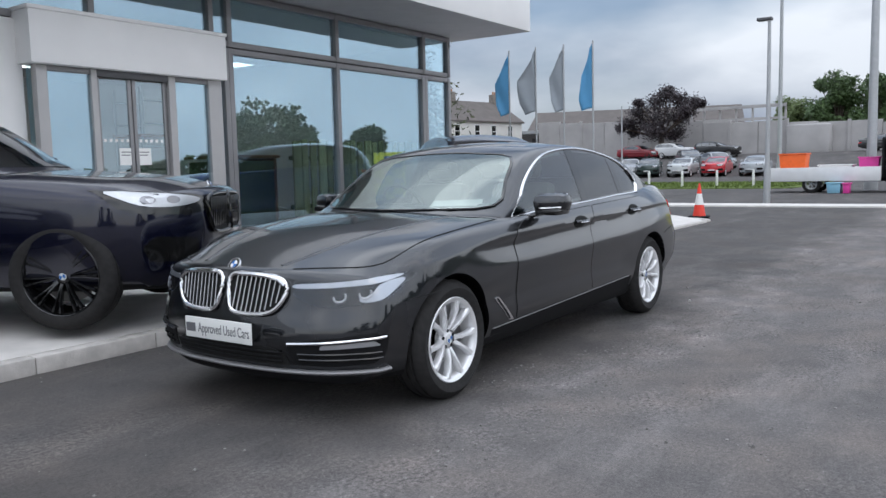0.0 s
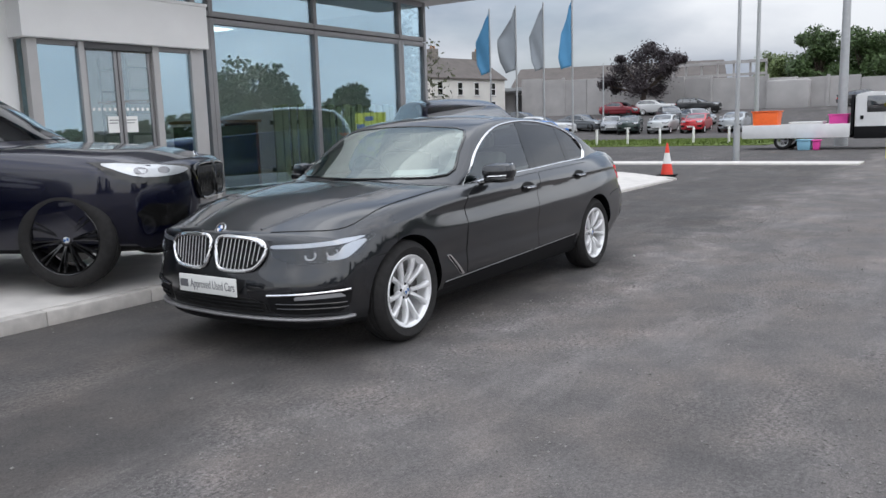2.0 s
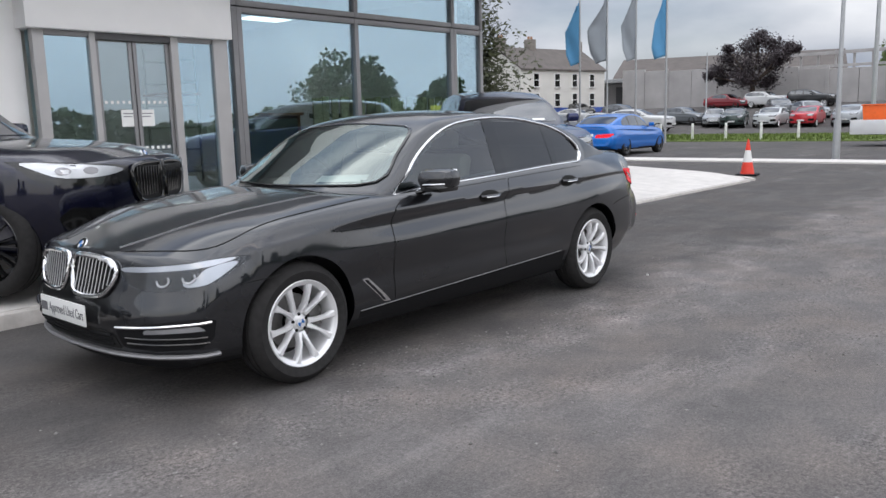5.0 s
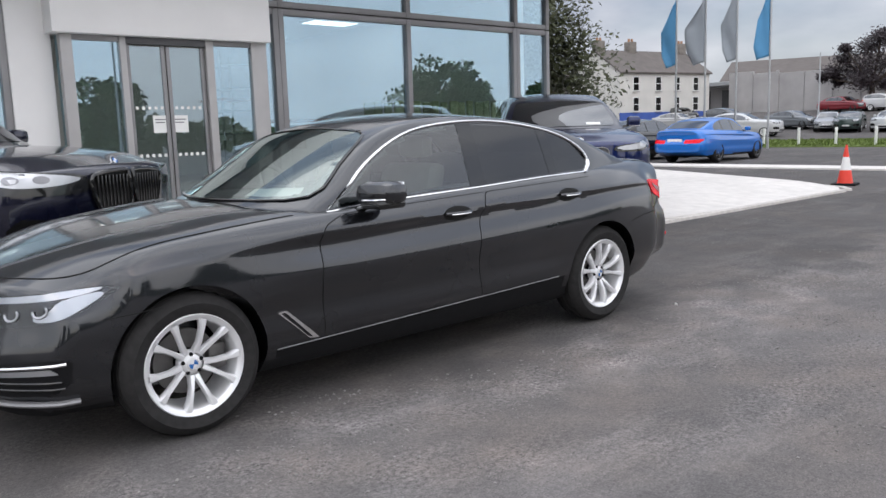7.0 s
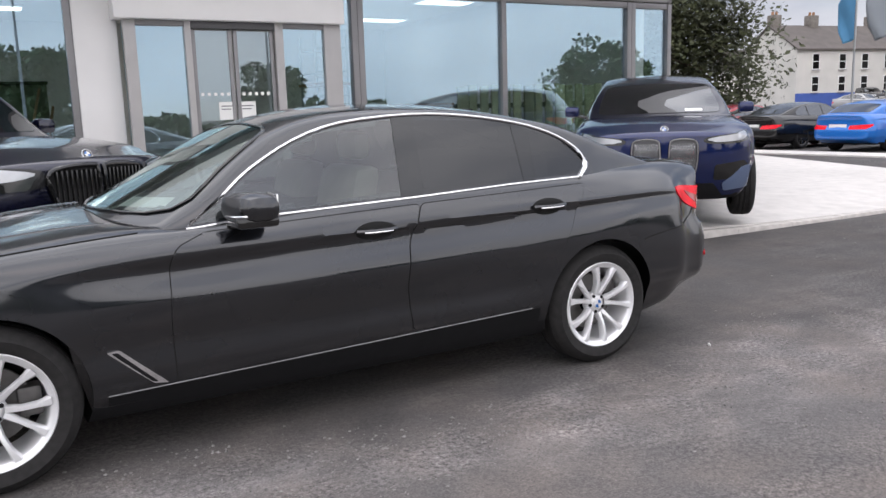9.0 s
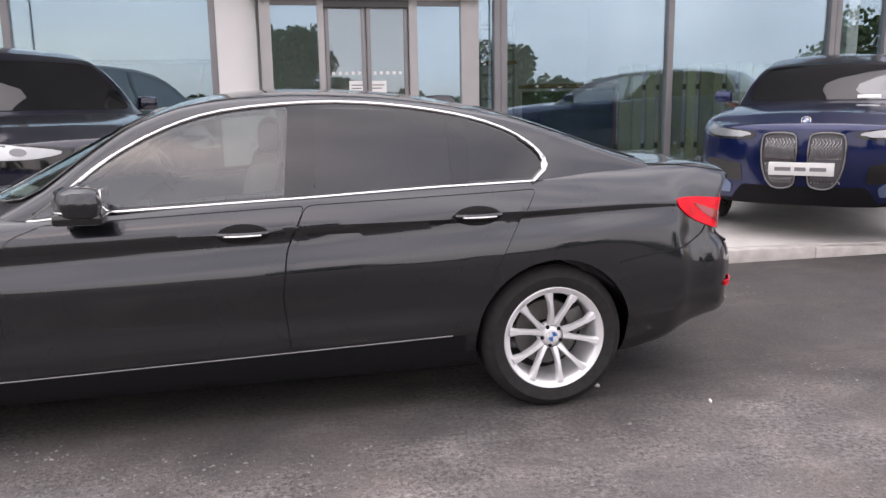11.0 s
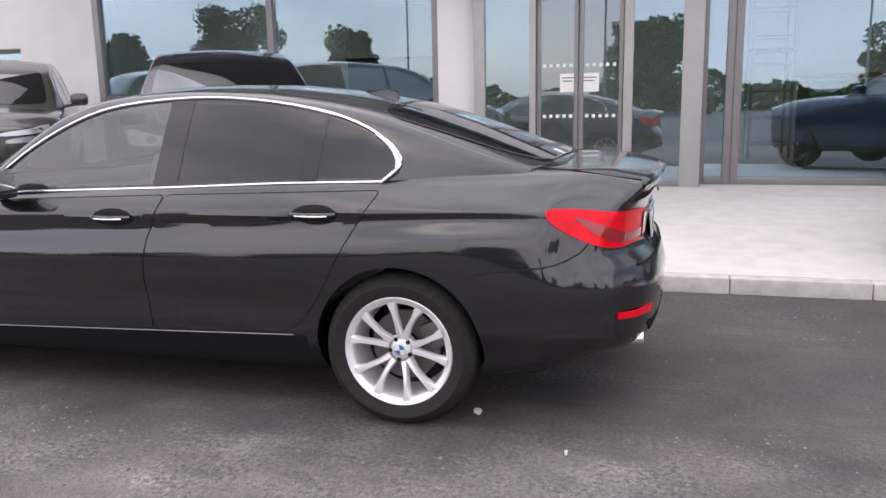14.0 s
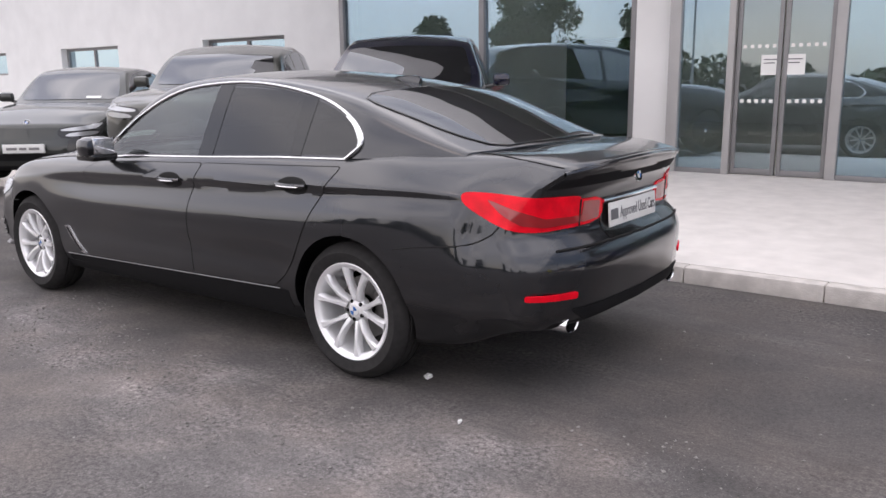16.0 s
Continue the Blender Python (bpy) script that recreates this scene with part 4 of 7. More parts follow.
        # thin grey line paints the catch-light on the sill's body-coloured edge
        sill = [low(x, 0.306 + 0.031 * x, 0.004) for x in np.linspace(0.42, 2.50, 16)]
        part("sill_strip", sweep(sill, 0.0028, 6), M["alu"], root)
        # mirror
        mir = bmesh.new()
        add_box(mir, 0.91, 1.11, s * 0.885, s * 1.09, 0.985, 1.105, 0.048)
        for v in mir.verts:
            v.co.x += 0.06 * max(abs(v.co.y) - 0.90, 0) / 0.15 * (1 if v.co.x < 1.02 else 0.3)
        mo = part("door_mirror", mir, body_paint, root, "charcoal door mirror with black base")
        part("mirror_base", box(0.945, 1.125, s * 0.89, s * 1.06, 0.966, 1.012, 0.016), M["blackgloss"], mo)
        part("mirror_strip", sweep([(0.935, s * 0.93, 1.012), (0.945, s * 1.0, 1.013), (0.985, s * 1.058, 1.016), (1.06, s * 1.076, 1.018)], 0.005, 6), M["chrome"], mo)
        part("mirror_stalk", sweep([(0.97, s * 0.825, 0.955), (0.99, s * 0.87, 0.965), (1.02, s * 0.925, 0.985)], 0.024, 8, 0.6), M["blackgloss"], mo)
        part("mirror_glass", box(1.118, 1.128, s * 0.915, s * 1.045, 1.005, 1.10, 0.004), M["chrome"], mo)
        # head and tail lamps

        def corner(u, v, off=0.0):
            """Wraps from the front round to the flank: u runs along the corner from y = 0.30 outwards."""
            return wrap(body, u, v, off, s)
        lamp = [(0.466, 0.655), (0.454, 0.722), (0.65, 0.732), (0.90, 0.748), (1.06, 0.752), (1.125, 0.742), (1.06, 0.695), (0.95, 0.638), (0.80, 0.612), (0.62, 0.605)]
        housing = part("headlight", patch(spline2(lamp, 3), corner, 0.04, 0.001, 0.004), M["blackgloss"], root, "headlight with black housing and clear cover")
        brow = [(0.466, 0.697), (0.458, 0.716), (0.65, 0.727), (0.90, 0.743), (1.05, 0.746), (0.97, 0.722), (0.82, 0.710), (0.62, 0.700)]
        part("light_bar", patch(spline2(brow, 3), corner, 0.04, 0.004, 0.004), M["lamp_in"], housing)
        low_in = [(0.90, 0.706), (1.03, 0.728), (1.06, 0.715), (0.985, 0.665), (0.90, 0.630), (0.82, 0.625), (0.80, 0.645), (0.86, 0.668)]
        part("reflector", patch(spline2(low_in, 3), corner, 0.04, 0.004, 0.004), M["lamp_in"], housing)
        for u, v in ((0.70, 0.655), (0.825, 0.668)):
            ring = [corner(u + 0.030 * math.cos(t), v + 0.024 * math.sin(t), 0.007) for t in np.linspace(math.pi * 0.95, math.pi * 2.25, 12)]
            part("light_ring", sweep(ring, 0.0055, 6), M["lamp_in"], housing)
            part("lens", patch([(u + 0.017 * math.cos(t), v + 0.018 * math.sin(t)) for t in np.linspace(0, 2 * math.pi, 14, endpoint=False)], corner, 0.05, 0.006, 0.003), M["blackgloss"], housing)
        part("headlight_cover", patch(spline2(lamp, 3), corner, 0.05, 0.009, 0.004), M["lamp_glass"], housing)
        # wheels
        for ax, yy in ((0.0, 0.795), (2.975, 0.80)):
            wheel(root, ax, s * yy, 0.334, 0.334, 0.238, 0.215, (5, 0.305), s, M["silver"], 14 if ax < 1 else -8)
        # front bumper side intake with chrome blade and fog lamp
        intake = [(0.46, 0.315), (0.44, 0.425), (0.62, 0.450), (0.90, 0.468), (0.99, 0.455), (0.97, 0.365), (0.88, 0.315), (0.66, 0.305)]
        ik = part("bumper_intake", patch(rounded(intake, 0.02), corner, 0.05, 0.002, 0.004), M["blackmat"], root)
        part("chrome_blade", sweep([corner(u, 0.424 + 0.05 * (u - 0.46), 0.009) for u in np.linspace(0.45, 0.96, 12)], 0.008, 6), M["chrome"], ik)
        part("fog_lamp", patch(rounded([(0.62, 0.398), (0.63, 0.420), (0.90, 0.432), (0.93, 0.408)], 0.01), corner, 0.04, 0.008, 0.006), M["lamp_in"], ik)
        for zz in (0.372, 0.342):
            part("intake_slat", sweep([corner(u, zz, 0.007) for u in np.linspace(0.50, 0.93, 10)], 0.006, 6), M["blackgloss"], ik)
        part("bumper_seam", sweep([corner(u, 0.60 + 0.10 * (u - 1.0), 0.001) for u in np.linspace(1.10, 1.32, 6)], 0.003, 5), M["void"], root)
        # tail lamps
        tail = [(0.315, 0.795), (0.31, 0.885), (0.46, 0.897), (0.50, 0.914), (0.74, 0.925), (0.89, 0.938), (1.02, 0.944), (1.05, 0.930), (1.03, 0.890), (0.94, 0.835), (0.83, 0.793), (0.74, 0.780), (0.60, 0.779)]

        def stern(u, v, off=0.0):
            return wrap(body, u, v, off, s, True)
        tl = part("tail_light", patch(spline2(tail, 3), stern, 0.04, 0.006, 0.012), M["red_lamp"], root, "glossy red L-shaped tail light")
        part("light_blade", patch(rounded([(0.40, 0.80), (0.40, 0.825), (0.68, 0.832), (0.82, 0.878), (0.94, 0.916), (0.88, 0.862), (0.79, 0.812), (0.68, 0.795)], 0.01), stern, 0.04, 0.009, 0.004), M["red_dark"], tl)
        part("lamp_split", sweep([stern(0.475, z, 0.008) for z in (0.782, 0.82, 0.86, 0.898)], 0.004, 6), M["void"], tl)
        part("boot_lens", patch(rounded([(0.325, 0.802), (0.32, 0.878), (0.455, 0.888), (0.465, 0.795)], 0.012), stern, 0.04, 0.0085, 0.004), M["red_dark"], tl)
        part("bumper_reflector", patch(rounded([(0.58, 0.490), (0.58, 0.520), (0.84, 0.525), (0.84, 0.500)], 0.01), stern, 0.04, 0.008, 0.01), M["red_lamp"], root, "red rear bumper reflector")
        part("bumper_seam", sweep([stern(u, v, 0.001) for u, v in spline2([(0.88, 0.805), (0.93, 0.760), (1.05, 0.725), (1.30, 0.70), (1.45, 0.675)], 4, closed=False)], 0.0035, 5), M["void"], root)
        # exhaust
        ex = part("exhaust_tip", lathe([(0.040, -0.07), (0.044, -0.075), (0.047, -0.07), (0.047, 0.10), (0.040, 0.10)], 20, True), M["chrome"], root)
        ex.matrix_basis = pose(3.90, s * 0.56, 0.365, 0, 0, 90)
        ex.scale = (1.35, 1, 0.85)
        part("exhaust_bore", tube((0, -0.02, 0), (0, 0.0, 0), 0.040), M["void"], ex)

    # kidney grille, lower grille, plate, badges, bonnet lines
    for s in (-1, 1):
        ol = spline2([(s * 0.042, 0.62), (s * 0.026, 0.69), (s * 0.042, 0.748), (s * 0.12, 0.763), (s * 0.28, 0.758), (s * 0.375, 0.742), (s * 0.418, 0.700), (s * 0.40, 0.635), (s * 0.345, 0.580), (s * 0.25, 0.560), (s * 0.13, 0.558), (s * 0.064, 0.574)], 3)
        g = part("kidney_grille", patch(ol, body.front, 0.05, 0.004, 0.01), M["void"], root, "black kidney grille with chrome surround")
        part("grille_frame", sweep([body.front(y, z, 0.012) for y, z in ol], 0.0125, 8, 1.0, True), M["chrome"], g)
        part("frame_brow", sweep([body.front(s * y, z, 0.014) for y, z in ((0.10, 0.760), (0.19, 0.761), (0.28, 0.757), (0.365, 0.744), (0.41, 0.712))], 0.019, 8, 0.8), M["chrome"], g)
        for k in range(10):
            y = s * (0.070 + 0.0325 * k)
            z1 = 0.755 - 0.002 * k if k < 8 else 0.735 - 0.02 * (k - 8)
            z0 = 0.566 + (0.019 * max(k - 6, 0))
            pts = [body.front(y + s * 0.014 * t, z0 + (z1 - z0) * t, 0.012) for t in (0, 0.25, 0.5, 0.75, 1)]
            part("grille_bar", sweep(pts, 0.0036, 6), M["grille_bar"], g)
    lower = [(-0.43, 0.305), (-0.42, 0.37), (-0.34, 0.40), (0.34, 0.40), (0.42, 0.37), (0.43, 0.305)]
    lg = part("lower_grille", patch(lower, body.front, 0.06, 0.003, 0.01), M["void"], root)
    for zz in (0.328, 0.352, 0.376):
        part("intake_slat", sweep([body.front(y, zz, 0.008) for y in np.linspace(-0.40, 0.40, 9)], 0.006, 6), M["blackmat"], lg)
    # the lip's grey stands for the bright highlight on its paint
    part("splitter", sweep([wrap(body, u, 0.275, 0.012, -1) for u in np.linspace(0.95, 0.0, 14)] + [wrap(body, u, 0.275, 0.012, 1) for u in np.linspace(0.05, 0.95, 14)], 0.024, 8, 0.5), M["alu"], root, "lower bumper lip, its bright highlight put in as grey")
    fp = part("front_plate", box(-0.898, -0.888, -0.26, 0.26, 0.408, 0.520, 0.003), M["plate"], root, "white dealer plate with black lettering")
    writing("plate_writing", "Approved Used Cars", 0.075, Matrix.Translation((-0.8990, 0, 0.464)) @ pose(0, 0, 0, 90, 0, -90) @ pose(0.048, 0, 0), M["ink"], fp, 0.40)
    bar = box(-0.25, -0.175, -0.024, 0.024, -0.0006, 0.0006)
    bmesh.ops.transform(bar, matrix=Matrix.Translation((-0.8990, 0, 0.464)) @ pose(0, 0, 0, 90, 0, -90), verts=bar.verts)
    part("plate_bar", bar, M["ink"], fp, smooth=False)
    badge(root, Matrix.Translation(body.top(-0.76, 0, 0.008)) @ pose(0, 0, 0, 0, -52, 0) @ pose(0, 0, 0, 0, 0, 90))
    for s in (-1, 1):
        part("bonnet_seam", sweep([body.top(x, s * yy, 0.001) for x, yy in spline2([(-0.72, 0.40), (-0.55, 0.66), (-0.3, 0.775), (0.1, 0.805), (0.6, 0.80)], 5, closed=False)], 0.003, 5), M["void"], root)
        ridge = [body.top(x, s * yy, -0.002) for x, yy in spline2([(-0.70, 0.30), (-0.4, 0.40), (0.0, 0.50), (0.5, 0.58)], 5, closed=False)]
        part("bonnet_ridge", sweep(ridge, 0.016, 8, 0.5), body_paint, root)
    part("boot_seam", sweep([body.top(x, y, 0.001) for x, y in spline2([(3.50, -0.60), (3.75, -0.645), (3.95, -0.61)], 4, closed=False)], 0.003, 5), M["void"], root)
    part("boot_seam", sweep([body.top(x, y, 0.001) for x, y in spline2([(3.50, 0.60), (3.75, 0.645), (3.95, 0.61)], 4, closed=False)], 0.003, 5), M["void"], root)
    part("boot_lip", sweep([body.rear(y, 1.055 - 0.10 * abs(y) ** 2, -0.012) for y in np.linspace(-0.62, 0.62, 19)], 0.016, 8, 0.7), body_paint, root)
    pan = part("plate_recess", patch(rounded([(-0.30, 0.70), (-0.30, 0.86), (0.30, 0.86), (0.30, 0.70)], 0.03), body.rear, 0.06, 0.003, 0.01), M["blackgloss"], root)
    rp = part("rear_plate", box(-0.005, 0.005, -0.26, 0.26, -0.055, 0.055, 0.003), M["plate"], root, "white dealer plate with black lettering")
    rp.matrix_basis = pose(3.990, 0, 0.80, 0, -4, 0)
    writing("plate_writing", "Approved Used Cars", 0.075, Matrix.Translation((0.0062, 0, 0)) @ pose(0, 0, 0, 90, 0, 90) @ pose(0.048, 0, 0), M["ink"], rp, 0.40)
    bar = box(-0.25, -0.175, -0.024, 0.024, -0.0006, 0.0006)
    bmesh.ops.transform(bar, matrix=Matrix.Translation((0.0062, 0, 0)) @ pose(0, 0, 0, 90, 0, 90), verts=bar.verts)
    part("plate_bar", bar, M["ink"], rp, smooth=False)
    part("plate_light_bar", sweep([body.rear(y, 0.87, 0.010) for y in np.linspace(-0.30, 0.30, 9)], 0.010, 8), M["chrome"], root)
    badge(root, Matrix.Translation(body.rear(0, 0.965, 0.006)) @ pose(0, 0, 0, 0, 78, 0) @ pose(0, 0, 0, 0, 0, 90), 0.037)
    part("rear_valance", patch(rounded([(-0.50, 0.375), (-0.60, 0.44), (0.60, 0.44), (0.50, 0.375)], 0.02), body.rear, 0.06, 0.004, 0.01), M["blackmat"], root)
    part("boot_gap", sweep([body.rear(y, 0.70, 0.002) for y in np.linspace(-0.66, 0.66, 15)], 0.006, 6), M["void"], root)

    # cabin
    part("dashboard", box(0.80, 1.18, -0.68, 0.68, 0.90, 1.01, 0.04), M["cabin"], root)
    for x, y in ((1.62, -0.38), (1.62, 0.38)):
        st = bmesh.new()
        add_box(st, x - 0.05, x + 0.10, y - 0.25, y + 0.25, 0.80, 1.16, 0.05)
        for v in st.verts:
            v.co.x += 0.25 * (v.co.z - 0.8)
        so = part("seat_back", st, M["seat"], root)
        part("headrest", box(x + 0.08, x + 0.18, y - 0.13, y + 0.13, 1.19, 1.33, 0.04), M["seat"], so)
    part("rear_bench", box(2.55, 2.85, -0.62, 0.62, 0.85, 1.18, 0.06), M["cabin"], root)
    bm = lathe([(0.175, -0.012), (0.187, -0.012), (0.19, 0), (0.187, 0.012), (0.175, 0.012), (0.172, 0)], 24, True)
    add_box(bm, -0.17, 0.17, -0.012, 0.012, -0.03, 0.03, 0.01)
    sw = part("steering_wheel", bm, M["cabin"], root)
    sw.matrix_basis = pose(1.22, 0.38, 1.0, -28, 0, 90)
    part("windscreen_card", patch([(-0.62, 0.135), (-0.60, 0.235), (-0.30, 0.20), (-0.31, 0.105)], on_screen, 0.06, -0.012, 0.002), M["paper"], root, "white price card behind the windscreen")
    part("interior_mirror", box(1.12, 1.14, -0.11, 0.11, 1.27, 1.33, 0.012), M["blackmat"], root)
    bm = bmesh.new()
    side = [(2.50, -0.02), (2.58, 0.022), (2.66, 0.050), (2.71, 0.056), (2.72, 0.04), (2.715, -0.03)]
    rings = [[bm.verts.new((x, y * (0.35 if z > 0.03 else 1.0), zr_fin(x) + 0.7 * z)) for x, z in side] for y in (-0.022, 0.022)]
    for j in range(6):
        bm.faces.new((rings[0][j], rings[0][(j + 1) % 6], rings[1][(j + 1) % 6], rings[1][j]))
    bm.faces.new(rings[0][::-1]), bm.faces.new(rings[1])
    bmesh.ops.recalc_face_normals(bm, faces=bm.faces)
    part("roof_fin", bm, body_paint, root, smooth=False)
    return root


def zr_fin(x):
    return 1.43 - 0.19 * (x - 2.5)


def wrap(body, u, v, off, s, stern=False):
    """A point on the bumper corner: u metres from the middle line outwards along the face and on along the flank."""
    end = body.x1 if stern else body.x0
    prev, gone = None, 0.0
    # along the end face
    ylim = body_y(body, v, stern)
    path = []
    for k in range(25):
        y = ylim * k / 24
        path.append((body.rear if stern else body.front)(s * y, v, 0.0))
    for k in range(1, 30):
        x = end + (-0.03 if stern else 0.03) * k
        h = body_half(body, x, v)
        path.append(body.at(x, s * h, v))
    acc = 0.0
    for a, b in zip(path, path[1:]):
        d = (b - a).length
        if acc + d >= u or b is path[-1]:
            p = a.lerp(b, min((u - acc) / max(d, 1e-6), 1.0))
            t = (b - a).normalized()
            n = Vector((t.y, -t.x, 0)) if (s > 0) != stern else Vector((-t.y, t.x, 0))
            if n.dot(p - Vector((1.5, 0, v))) < 0:
                n = -n
            return p + n * off
        acc += d


CACHE = {}


def body_half(body, x, z):
    key = (id(body), round(x, 3))
    if key not in CACHE:
        CACHE[key] = body.half(x)
    best = 0.5
    for (ya, za), (yb, zb) in zip(CACHE[key], CACHE[key][1:]):
        if za <= z <= zb and zb > za and ya > 0.3:
            best = ya + (yb - ya) * (z - za) / (zb - za)
    return best


def body_y(body, z, stern):
    return body_half(body, body.x1 - 0.035 if stern else body.x0 + 0.035, z) - 0.012


# ---------- ground ----------
def ground_height(x, y):
    return float(np.interp(x, (-400, 46, 55, 72, 84, 4000), (0, 0, 0.25, 1.9, 2.2, 2.2)))


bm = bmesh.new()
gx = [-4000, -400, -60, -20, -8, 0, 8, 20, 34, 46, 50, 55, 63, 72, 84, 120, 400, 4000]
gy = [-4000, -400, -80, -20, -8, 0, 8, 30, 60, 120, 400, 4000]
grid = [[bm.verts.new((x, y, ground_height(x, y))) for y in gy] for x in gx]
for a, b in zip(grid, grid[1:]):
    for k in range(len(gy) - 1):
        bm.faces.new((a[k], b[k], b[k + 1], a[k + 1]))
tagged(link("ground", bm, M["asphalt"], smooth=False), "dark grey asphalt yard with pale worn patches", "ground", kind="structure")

KERB_Y, SLAB_Z = 1.79, 0.11


def kerb_drop(x, y=1.79):
    """The kerb falls to a low crossing towards the far end of the slab."""
    return 0.07 * smoothstep(5.6, 9.0, x) * (1 - smoothstep(KERB_Y + 0.12, KERB_Y + 1.6, y))


def slab_z(y):
    return SLAB_Z + 0.031 * (y - KERB_Y)


bm = bmesh.new()
x1a, x1b, yb = 14.15, 15.9, 12.0
edge_x = [-40, -10, 0, 5.6] + [5.9 + 0.3 * k for k in range(11)] + [9.4, 11, 12.5, 13.6, 13.95, x1a, x1b]
rows = []
for f in (0, 0.02, 0.05, 0.08, 0.11, 0.15, 0.3, 1.0):
    row = []
    for x in edge_x:
        y0 = float(np.interp(x, (13.6, 13.95, x1a, x1b), (KERB_Y + 0.12, KERB_Y + 0.3, KERB_Y + 0.9, yb)))
        y = y0 + f * (yb - y0)
        row.append(bm.verts.new((x, y, slab_z(y) - kerb_drop(x, y))))
    rows.append(row)
for a, b in zip(rows, rows[1:]):
    for k in range(len(edge_x) - 1):
        if b[k + 1].co.y - a[k + 1].co.y < 1e-5:
            bm.faces.new((a[k], a[k + 1], b[k]))
        else:
            bm.faces.new((a[k], a[k + 1], b[k + 1], b[k]))
bmesh.ops.remove_doubles(bm, verts=bm.verts, dist=1e-4)
rim_edges = [e for e in bm.edges if e.is_boundary]
low_ring = bmesh.ops.extrude_edge_only(bm, edges=rim_edges)
for v in low_ring["geom"]:
    if isinstance(v, bmesh.types.BMVert):
        v.co.z = -0.05
bmesh.ops.recalc_face_normals(bm, faces=bm.faces)
slab = tagged(link("pavement", bm, M["concrete"], smooth=False), "pale concrete forecourt slab in front of the showroom", "pavement", kind="structure")

# ---------- showroom ----------
GY = 6.62
FLOOR_Z = slab_z(GY)


def beam(name, x0, x1, y0, y1, z0, z1, material, parent=None, label="", bevel=0.004):
    return link(name, box(x0, x1, y0, y1, z0, z1, bevel), material, parent, label)


def window_run(name, x0, x1, z0, z1, mullions, label, frame_mat):
    w = empty(name)
    tagged(w, label, "window", kind="structure")
    xs = [x0, *mullions, x1]
    for x in xs:
        part("mullion", box(x - 0.045, x + 0.045, GY - 0.07, GY + 0.08, z0, z1, 0.004), frame_mat, w)
    part("window_sill", box(x0 + 0.045, x1 - 0.045, GY - 0.06, GY + 0.07, z0, z0 + 0.09, 0.004), frame_mat, w)
    part("head_frame", box(x0 + 0.045, x1 - 0.045, GY - 0.06, GY + 0.07, z1 - 0.09, z1, 0.004), frame_mat, w)
    for a, b in zip(xs, xs[1:]):
        p = part("pane", box(a + 0.045, b - 0.045, GY - 0.008, GY + 0.008, z0 + 0.09, z1 - 0.09), M["shopglass"], w, smooth=False)
        p.visible_shadow = False
    return w


Z_TR, Z_SOF = 3.22, 4.08
window_run("window_1", 4.90, 9.96, FLOOR_Z, Z_TR, [7.36], "tall grey-framed showroom window panes", M["alu"])
window_run("window_5", 4.50, 4.805, FLOOR_Z, Z_TR, [], "narrow pane between the lobby and the showroom window", M["alu"])
window_run("window_2", 10.055, 10.90, FLOOR_Z, Z_TR, [], "narrow showroom window pane at the corner", M["alu"])
window_run("window_3", -4.15, 1.08, FLOOR_Z, Z_TR, [-1.32], "grey-framed showroom window panes behind parked cars", M["alu"])
window_run("window_4", 1.1, 10.90, Z_TR + 0.02, Z_SOF, [2.6, 4.55, 4.9, 7.36, 10.0], "upper band of showroom glazing", M["alu"])
c = tagged(link("wall_pier", box(1.12, 1.62, GY - 0.10, GY + 0.3, FLOOR_Z, Z_TR, 0.01), M["white_clad"]), "white clad pier beside the entrance", "wall", kind="structure")

# entrance lobby: white canopy box on grey posts, sliding doors
lob = empty("entrance_lobby")
tagged(lob, "projecting entrance lobby with white fascia and grey frames", "entrance", kind="structure")
FX0, FX1, FY = 1.55, 4.50, 6.18
part("fascia", box(FX0, FX1, FY, GY - 0.02, 2.67, 3.30, 0.008), M["white_clad"], lob)
part("fascia_cap", box(FX0 - 0.015, FX1 + 0.015, FY - 0.015, GY - 0.02, 3.302, 3.35, 0.006), M["white_clad"], lob)
EY = 6.30
for xa, xb in ((1.66, 1.80), (2.38, 2.46), (3.55, 3.66), (4.24, 4.48)):
    part("post", box(xa, xb, EY, EY + 0.12, slab_z(EY), 2.67, 0.004), M["alu_pale"], lob)
for xa, xb in ((1.80, 2.38), (3.66, 4.24)):
    p = part("side_light", box(xa, xb, EY + 0.05, EY + 0.062, slab_z(EY) + 0.06, 2.60), M["shopglass"], lob, smooth=False)
    p.visible_shadow = False
    part("bottom_rail", box(xa, xb, EY + 0.02, EY + 0.09, slab_z(EY), slab_z(EY) + 0.06, 0.003), M["alu"], lob)
    part("top_rail", box(xa, xb, EY + 0.02, EY + 0.09, 2.60, 2.67, 0.003), M["alu"], lob)
part("door_header", box(2.46, 3.55, EY + 0.01, EY + 0.14, 2.58, 2.67, 0.004), M["alu_dark"], lob)
